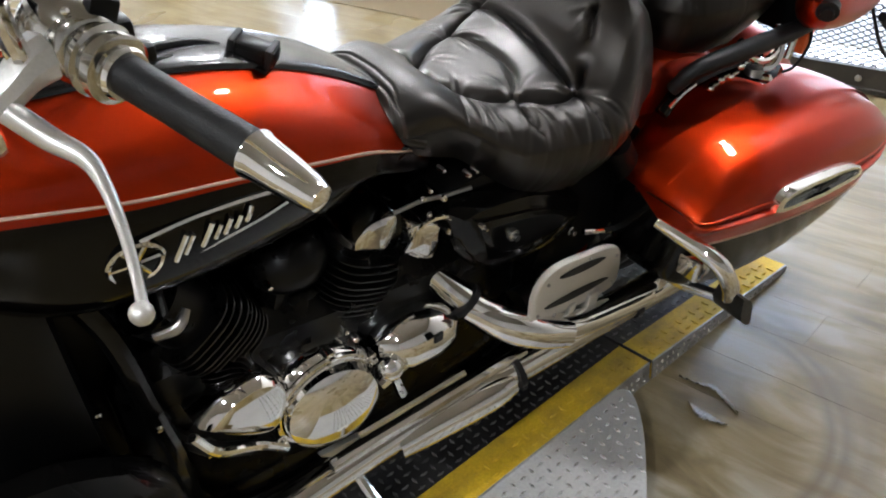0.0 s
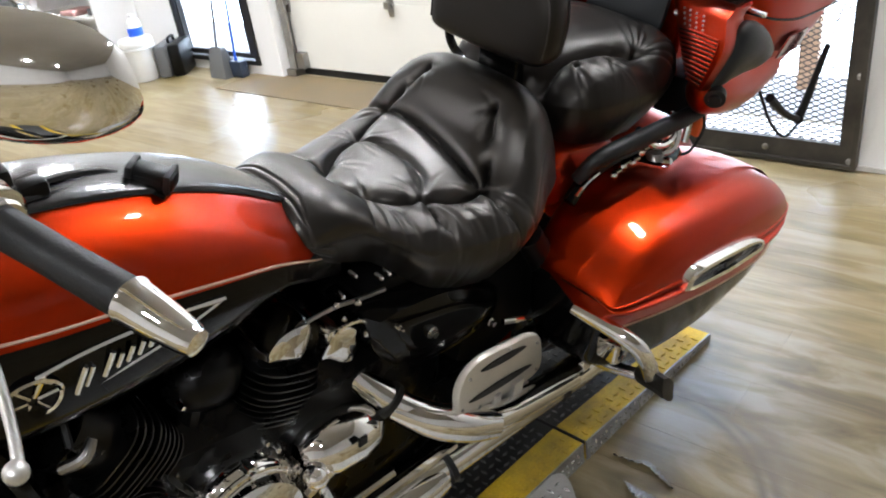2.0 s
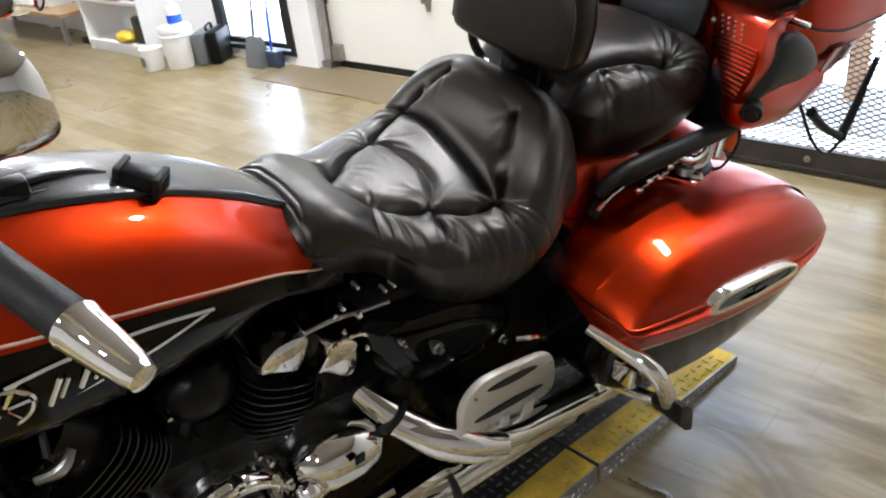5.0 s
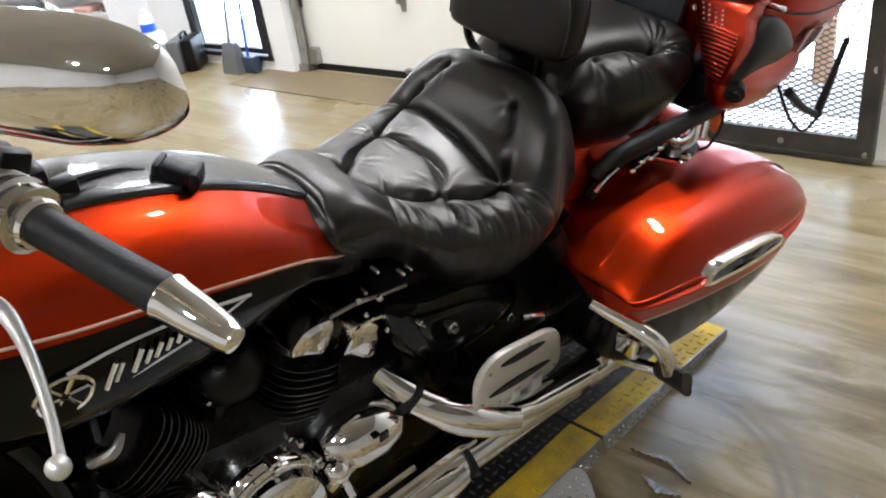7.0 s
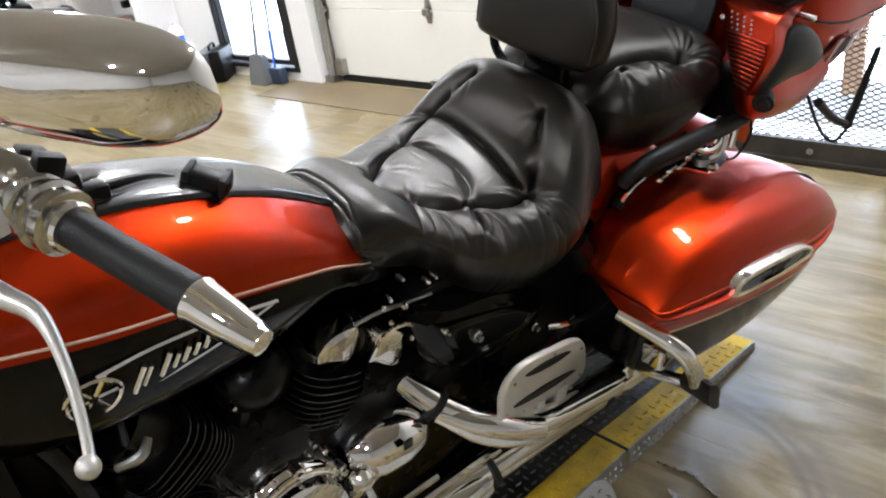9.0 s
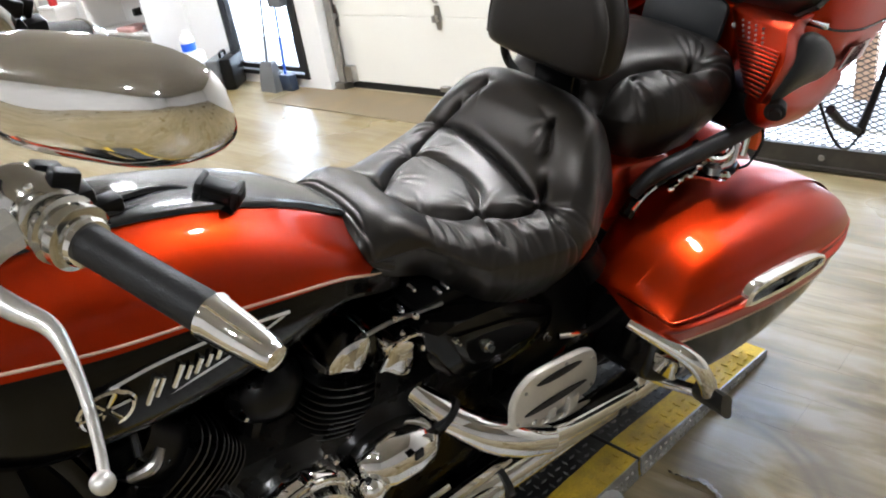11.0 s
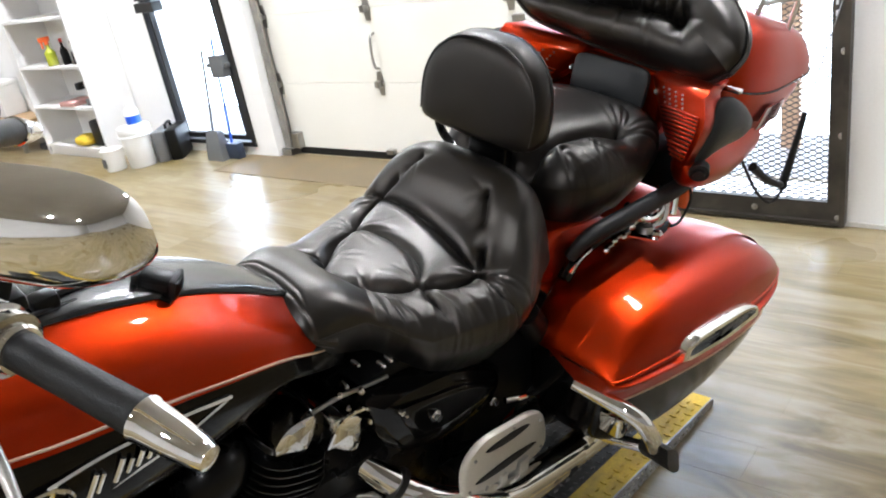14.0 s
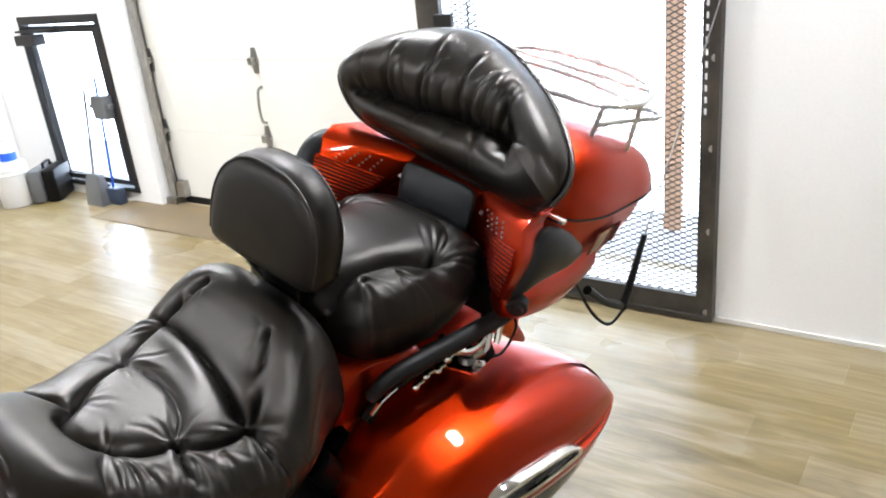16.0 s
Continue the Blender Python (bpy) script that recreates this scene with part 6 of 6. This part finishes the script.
for xw, r, w_ in ((0.50, 0.318, 0.075), (-1.25, 0.318, 0.065)):
    wz = -0.812 + r
    wh = part("wheel", lathe([(0, 0.20), (0.1, 0.225), (0.2, 0.215), (0.8, 0.215), (0.9, 0.225), (1, 0.20)], (xw, YC - w_ * 0.8, wz), (xw, YC + w_ * 0.8, wz), 40), CHROME, bike, "cast wheel")
    rings = []
    for q in np.linspace(0, 2 * math.pi, 49):
        rings.append((xw + (r - 0.055) * math.cos(q), YC, wz + (r - 0.055) * math.sin(q)))
    tv_ = []
    for q in np.linspace(0, 2 * math.pi, 48, endpoint=False):
        tv_.append([(xw + (r - 0.055 + 0.055 * math.sin(p)) * math.cos(q), YC + w_ * math.cos(p), wz + (r - 0.055 + 0.055 * math.sin(p)) * math.sin(q)) for p in np.linspace(0, 2 * math.pi, 14, endpoint=False)])
    tv_.append(tv_[0])
    part("tyre", sheet(np.array(tv_), True), RUBBER, wh, "black road tyre")
    part("hub", tube([(xw, YC - 0.10, wz), (xw, YC + 0.10, wz)], 0.05, 20), CHROME, wh)
# side stand
st_ = part("side_stand", tube([(-0.55, -0.14, -0.655), (-0.545, -0.24, -0.70), (-0.52, -0.335, -0.738)], [0.014, 0.013, 0.011], 10, 16), CHROME, bike, "chrome side stand")
part("stand_foot", slab([(-0.52 + a, -0.345 + b, -0.746 + 0.2295 * (-b)) for a, b in oval(0, 0, 0.035, 0.022, 16)], (0, 0.001, 0.006)), SATIN, st_, "flat metal foot")
part("stand_bracket", slab([(-0.60, -0.135, -0.62), (-0.45, -0.14, -0.635), (-0.40, -0.145, -0.70), (-0.50, -0.145, -0.715)], (0, 0.012, 0)), SATIN, st_, "flat metal bracket")
OFFSET = Vector((0, 0, 0))

# ---- things along the far wall ----
bk = thing("bucket", "white plastic bucket with lid ring, a little dirty", "bucket", pose(2.25, 4.86, 0))
part("body", lathe([(0, 0.100), (0.02, 0.104), (0.75, 0.118), (0.76, 0.126), (0.80, 0.126), (0.82, 0.12), (0.86, 0.127), (0.92, 0.127), (1, 0.12)], (0, 0, 0.0), (0, 0, 0.315), 36), WHITEPL, bk)
part("rib", tube([(0.126 * math.cos(a), 0.126 * math.sin(a), 0.245) for a in np.linspace(0, 2 * math.pi, 37)], 0.005, 6), WHITEPL, bk)
bt = thing("wash_bottle", "clear white jug with a blue label standing on the bucket", "bottle", pose(2.28, 4.87, 0.316))
part("body", lathe([(0, 0.05), (0.05, 0.055), (0.6, 0.055), (0.8, 0.035), (0.85, 0.02), (1, 0.02)], (0, 0, 0), (0, 0, 0.17), 20), WHITEPL, bt)
part("label", lathe([(0, 0.0565), (1, 0.0565)], (0, 0, 0.015), (0, 0, 0.075), 20), BLUE, bt, "blue paper label")
tu = thing("small_tub", "small pale plastic tub beside the bucket", "tub", pose(2.10, 5.02, 0))
part("body", lathe([(0, 0.07), (0.05, 0.075), (0.9, 0.085), (0.92, 0.09), (1, 0.09)], (0, 0, 0), (0, 0, 0.17), 24), WHITEPL, tu)
part("dark_print", box(-0.092, -0.086, -0.03, 0.02, 0.04, 0.11), GREYPL, tu, smooth=False)
cs = thing("carry_case", "dark grey moulded plastic carry case standing on edge", "case", pose(2.47, 4.74, 0, 0, 0, 38))
for y in (-0.055, 0.055):
    part("shell", box(-0.15, 0.15, y - 0.05, y + 0.05, 0.0, 0.245, 0.022), GREYPL if y > 0 else PLASTIC, cs, "dark grey half shell")
part("handle", tube([(-0.06, 0, 0.24), (-0.05, 0, 0.275), (0.05, 0, 0.275), (0.06, 0, 0.24)], 0.011, 8, 20), PLASTIC, cs)
du = thing("dustpan", "grey long-handled dustpan with a blue broom leaning on the wall", "dustpan", pose(2.50, 4.19, 0))
part("pan", loft(np.array([[(x, -0.085 * s, z), (x, 0.085 * s, z), (x + d, 0.085 * s, z), (x + d, -0.085 * s, z)] for x, z, s, d in ((-0.06, 0.0, 1.1, 0.10), (-0.05, 0.10, 1.0, 0.08), (-0.03, 0.20, 0.85, 0.05), (-0.02, 0.225, 0.6, 0.03))]), 12), GREYPL, du, "grey dustpan body", sharp=30)
part("handle", tube([(-0.01, 0, 0.22), (0.03, -0.01, 0.50), (0.07, -0.02, 0.80)], 0.010, 8, 10), GREYPL, du, "grey handle")
br_ = thing("broom", "small broom with a thin blue handle beside the dustpan", "broom", pose(2.54, 4.07, 0))
part("brush", box(-0.035, 0.035, -0.09, 0.06, 0.0, 0.12, 0.012), NAVY, br_, "dark blue bristle head")
part("handle", tube([(0, 0, 0.12), (0.03, -0.01, 0.50), (0.055, -0.02, 0.88)], 0.009, 8, 10), BLUE, br_, "blue handle")

sh = thing("shelf_unit", "tall white open shelf unit, half full of workshop bottles", "shelf", pose(2.25, 5.36, 0))
part("side", box(0.0, 0.362, 0.0, 0.022, 0, 2.2), MELAMINE, sh, smooth=False)
part("side", box(0.0, 0.362, 1.05, 1.072, 0, 2.2), MELAMINE, sh, smooth=False)
part("back", box(0.35, 0.36, 0.022, 1.05, 0.08, 2.2), MELAMINE, sh, smooth=False)
for z in (0.07, 0.425, 0.765, 1.15, 1.5, 1.85, 2.18):
    part("shelf", box(0.002, 0.35, 0.022, 1.05, z, z + 0.022), MELAMINE, sh, smooth=False)
part("plinth", box(0.02, 0.035, 0.022, 1.05, 0.0, 0.07), MELAMINE, sh, smooth=False)


def bottle(name, label, x, y, z, r, h, material, cap):
    b = thing(name, label, "bottle", pose(x, y, z))
    part("body", lathe([(0, r * 0.95), (0.04, r), (0.62, r), (0.78, r * 0.5), (0.84, r * 0.35), (1, r * 0.35)], (0, 0, 0), (0, 0, h), 18), material, b)
    part("cap", lathe([(0, r * 0.45), (1, r * 0.42)], (0, 0, h), (0, 0, h + 0.03), 14), cap, b)
    return b


sp = bottle("spray_bottle", "spray bottle with yellow-green liquid and an orange trigger head", 2.30, 5.86, 0.788, 0.045, 0.17, LIQUID, ORANGEPL)
part("trigger", join(box(-0.06, 0.03, -0.014, 0.014, 0.195, 0.235, 0.006), box(-0.05, -0.035, -0.01, 0.01, 0.145, 0.20, 0.004)), ORANGEPL, sp, "orange trigger head")
bottle("spray_can", "black spray can on the white shelf", 2.32, 5.66, 0.788, 0.032, 0.18, PLASTIC, REDPL)
bottle("spray_can", "grey spray can on the white shelf", 2.36, 5.58, 0.788, 0.032, 0.16, SATIN, PLASTIC)
bottle("oil_bottle", "dark bottle on the white shelf", 2.33, 5.50, 0.788, 0.035, 0.15, PLASTIC, PLASTIC)
dr = thing("power_drill", "black cordless drill standing on the shelf", "drill", pose(2.34, 5.52, 0.448))
part("body", join(box(-0.09, 0.07, -0.03, 0.03, 0.14, 0.20, 0.012), box(-0.01, 0.045, -0.025, 0.025, 0.05, 0.15, 0.008)), PLASTIC, dr)
part("battery", box(-0.04, 0.07, -0.035, 0.035, 0.0, 0.055, 0.006), GREYPL, dr)
bx = thing("parts_tray", "low pale red plastic tray on the shelf", "tray", pose(2.35, 5.80, 0.448))
part("tray", box(-0.10, 0.10, -0.12, 0.12, 0, 0.035, 0.006), mat("pale_red", (0.6, 0.35, 0.32), 0.6), bx)
yt = thing("yellow_tool", "yellow plastic tool lying on the bottom shelf", "tool", pose(2.32, 5.80, 0.093))
part("body", loft(np.array([[(x, r * math.cos(w), 0.05 + 0.05 * s * math.sin(w)) for w in np.linspace(0, 2 * math.pi, 10, endpoint=False)] for x, r, s in ((-0.09, 0.02, 0.4), (-0.06, 0.10, 0.8), (0.02, 0.12, 1.0), (0.09, 0.06, 0.6))]), 12), YELLOWPL, yt)
bbx = thing("tool_box", "black plastic tool box on the bottom shelf", "tool box", pose(2.42, 5.53, 0.093))
part("body", box(-0.11, 0.14, -0.10, 0.14, 0, 0.22, 0.02), PLASTIC, bbx)
part("handle", tube([(-0.06, 0.02, 0.21), (-0.05, 0.02, 0.26), (0.06, 0.02, 0.26), (0.07, 0.02, 0.21)], 0.010, 8, 16), PLASTIC, bbx)

# low bench with clutter past the shelf
wb = thing("workbench", "low cluttered steel bench along the wall", "workbench", pose(2.40, 7.8, 0))
part("top", box(-0.22, 0.20, -1.05, 1.25, 0.26, 0.295, 0.004), CARD, wb, "worn brown bench top", smooth=False)
for x in (-0.18, 0.16):
    for y in (-0.98, 1.18):
        part("leg", box(x - 0.02, x + 0.02, y - 0.02, y + 0.02, 0, 0.26), STEEL, wb, smooth=False)
BT = 0.296


def bench_box(name, label, category, x, y, w, d, h, material, turn=0, lid=None, z=BT):
    ob = thing(name, label, category, pose(x, y, z, 0, 0, turn))
    part("body", box(-d / 2, d / 2, -w / 2, w / 2, 0, h * 0.88, 0.008), material, ob, smooth=False)
    part("lid", box(-d / 2 - 0.004, d / 2 + 0.004, -w / 2 - 0.004, w / 2 + 0.004, h * 0.88, h, 0.006), lid or material, ob, smooth=False)
    return ob


pb = thing("foam_board", "pale blue foam board leaning over the bench", "board", pose(2.36, 8.12, BT, 0, 14, 0))
part("sheet", box(-0.01, 0.01, -0.21, 0.21, 0.0, 0.26, 0.004), PALEBLUE, pb, smooth=False)
wbn = bench_box("storage_bin", "white plastic storage bin with a pale green mark", "bin", 2.44, 7.44, 0.38, 0.22, 0.33, WHITEPL)
part("mark", slab([(-0.112, y, z) for y, z in oval(0.0, 0.14, 0.07, 0.06, 20)], (-0.003, 0, 0)), mat("pale_green", (0.45, 0.66, 0.45), 0.6), wbn, "pale green printed mark", smooth=False)
wp = thing("white_board", "white board standing against the wall", "board", pose(2.55, 6.98, BT))
part("panel", box(-0.012, 0.012, -0.20, 0.20, 0.0, 0.60, 0.003), WHITEPL, wp, smooth=False)
part("edge", box(-0.016, 0.014, -0.225, -0.20, 0.0, 0.60, 0.003), GREYPL, wp, "grey edge trim", smooth=False)
bench_box("storage_box", "black plastic crate on the low bench", "box", 2.44, 8.46, 0.42, 0.24, 0.36, PLASTIC)
bench_box("storage_box", "grey plastic box on the low bench", "box", 2.42, 7.78, 0.18, 0.18, 0.26, GREYPL, 8)
bench_box("storage_box", "red plastic box on the low bench", "box", 2.30, 8.72, 0.26, 0.14, 0.13, REDPL, -6)
bench_box("storage_box", "brown cardboard box on the low bench", "box", 2.48, 8.86, 0.22, 0.18, 0.34, CARD, 5)
hc = thing("hard_hat", "yellow hard hat lying on a black crate", "hard hat", pose(2.40, 8.30, BT + 0.361))
part("shell", lathe([(0, 0.12), (0.12, 0.118), (0.5, 0.10), (0.85, 0.06), (1, 0.005)], (0, 0, 0), (0, 0, 0.12), 20), YELLOWPL, hc)
part("peak", slab([(-0.10 + a, b, 0.004) for a, b in oval(0, 0, 0.09, 0.10, 16)], (0, 0, 0.008)), PLASTIC, hc, "black peak")
rb = bottle("red_bottle", "red plastic bottle standing on the white bin", 2.40, 7.40, BT + 0.331, 0.04, 0.15, REDPL, PLASTIC)
sv = thing("round_gauge", "round silver metal gauge on a grey box", "gauge", pose(2.36, 7.80, BT + 0.261))
part("dial", lathe([(0, 0.085), (0.6, 0.09), (0.7, 0.075), (1, 0.07)], (0.03, 0, 0.09), (-0.03, 0, 0.09), 24), SATIN, sv)
part("foot", box(-0.02, 0.03, -0.05, 0.05, 0, 0.012), STEEL, sv)
rg = thing("steering_ring", "black ring handle lying on the bench edge", "ring", pose(2.24, 7.22, BT + 0.09, 0, 20, 0))
part("ring", tube([(0.0, 0.085 * math.cos(a), 0.085 * math.sin(a)) for a in np.linspace(0, 2 * math.pi, 33)], 0.011, 8), PLASTIC, rg)
part("spoke", tube([(0, -0.08, 0), (0, 0.08, 0)], 0.008, 6), SATIN, rg)
rt = thing("red_tool", "red and black hand tool on the bench", "tool", pose(2.26, 7.60, BT + 0.001))
part("body", box(-0.05, 0.05, -0.10, 0.06, 0.0, 0.07, 0.018), REDPL, rt)
part("grip", box(-0.025, 0.025, 0.06, 0.17, 0.0, 0.05, 0.015), PLASTIC, rt)
bd = thing("pole_bundle", "brown poles standing in a black foot on the floor", "poles", pose(2.42, 6.66, 0))
part("foot", box(-0.10, 0.10, -0.12, 0.10, 0, 0.06, 0.012), PLASTIC, bd, "black foot")
for k, (dx, dy, lean, m_) in enumerate(((0.0, -0.05, 0.03, CARD), (0.03, 0.0, 0.0, PLASTIC), (-0.03, 0.03, -0.02, CARD), (0.02, 0.06, 0.05, PLASTIC))):
    part("pole", tube([(dx, dy, 0.05), (dx + 0.02, dy + lean, 0.50 + 0.05 * k)], 0.022, 10), m_, bd)

# scraps of peeled film on the floor beside the lift
FILM = mat("grubby_clear_film", (0.085, 0.066, 0.042), 0.30, vary=0.3, scale=30, bump=0.4, bump_scale=60, spec=0.4)
for line, wide in (([(0.462, -0.11), (0.466, -0.155), (0.474, -0.196), (0.452, -0.240), (0.432, -0.280)], 0.016), ([(0.398, -0.172), (0.380, -0.205), (0.376, -0.232), (0.384, -0.278)], 0.024)):
    sl = smooth_line(line, 26)
    x0, y0 = sl[0]
    film = thing("film_scrap", "curled scrap of peeled grubby film on the floor", "scrap", pose(x0, y0, 0))
    rows = []
    for k, (x, y) in enumerate(sl):
        w = wide * (0.35 + 0.65 * abs(math.sin(1.7 * k + x0 * 9))) * math.sin(math.pi * (k + 1) / 28)
        h = 0.004 + 0.007 * abs(math.sin(0.9 * k + 3 * x0))
        rows.append([(x - x0 + w, y - y0, 0.0006), (x - x0 + w * 0.4, y - y0, 0.0022), (x - x0 - w * 0.5, y - y0, h * 0.7), (x - x0 - w * 0.7, y - y0, h), (x - x0 - w * 0.5, y - y0, h * 0.75 - 0.001), (x - x0 + w * 0.4, y - y0, 0.0010)])
    part("film", sheet(np.array(rows), True, True), FILM, film, sharp=60)

# ---- floor planks ----
OFFSET = Vector((0, 0, 0))
floor = structure("floor", box(-6.0, 2.9, -7.1, 10.6, -0.018, -0.003), mat("plank_joint", (0.17, 0.13, 0.07), 0.5), "worn wood-look plank floor with grey scuffs", "floor")
PW, PLEN = 0.15, 0.92
plank_mesh = None
rest_v, rest_f = [], []
prng = random.Random(11)
count = 0
for i in range(int(8.9 / PW)):
    x = -6.0 + i * PW
    off = prng.random() * PLEN
    for j in range(-1, int(17.7 / PLEN) + 1):
        y = -7.1 + j * PLEN + off
        near = 0.3 < x < 2.4 and -1.6 < y < 3.6 and count < 300
        if near:
            if plank_mesh is None:
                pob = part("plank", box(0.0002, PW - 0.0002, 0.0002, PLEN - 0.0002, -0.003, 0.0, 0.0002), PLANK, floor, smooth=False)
                plank_mesh = pob.data
            else:
                pob = new("plank", plank_mesh)
                pob.parent = floor
            pob.location = (x, y, 0)
            count += 1
        else:
            n = len(rest_v)
            a, b = max(y, -7.1) + 0.0002, min(y + PLEN, 10.6) - 0.0002
            if b - a < 0.02:
                continue
            rest_v += [(x + 0.0002, a, 0), (x + PW - 0.0002, a, 0), (x + PW - 0.0002, b, 0), (x + 0.0002, b, 0)]
            rest_f.append((n, n + 1, n + 2, n + 3))
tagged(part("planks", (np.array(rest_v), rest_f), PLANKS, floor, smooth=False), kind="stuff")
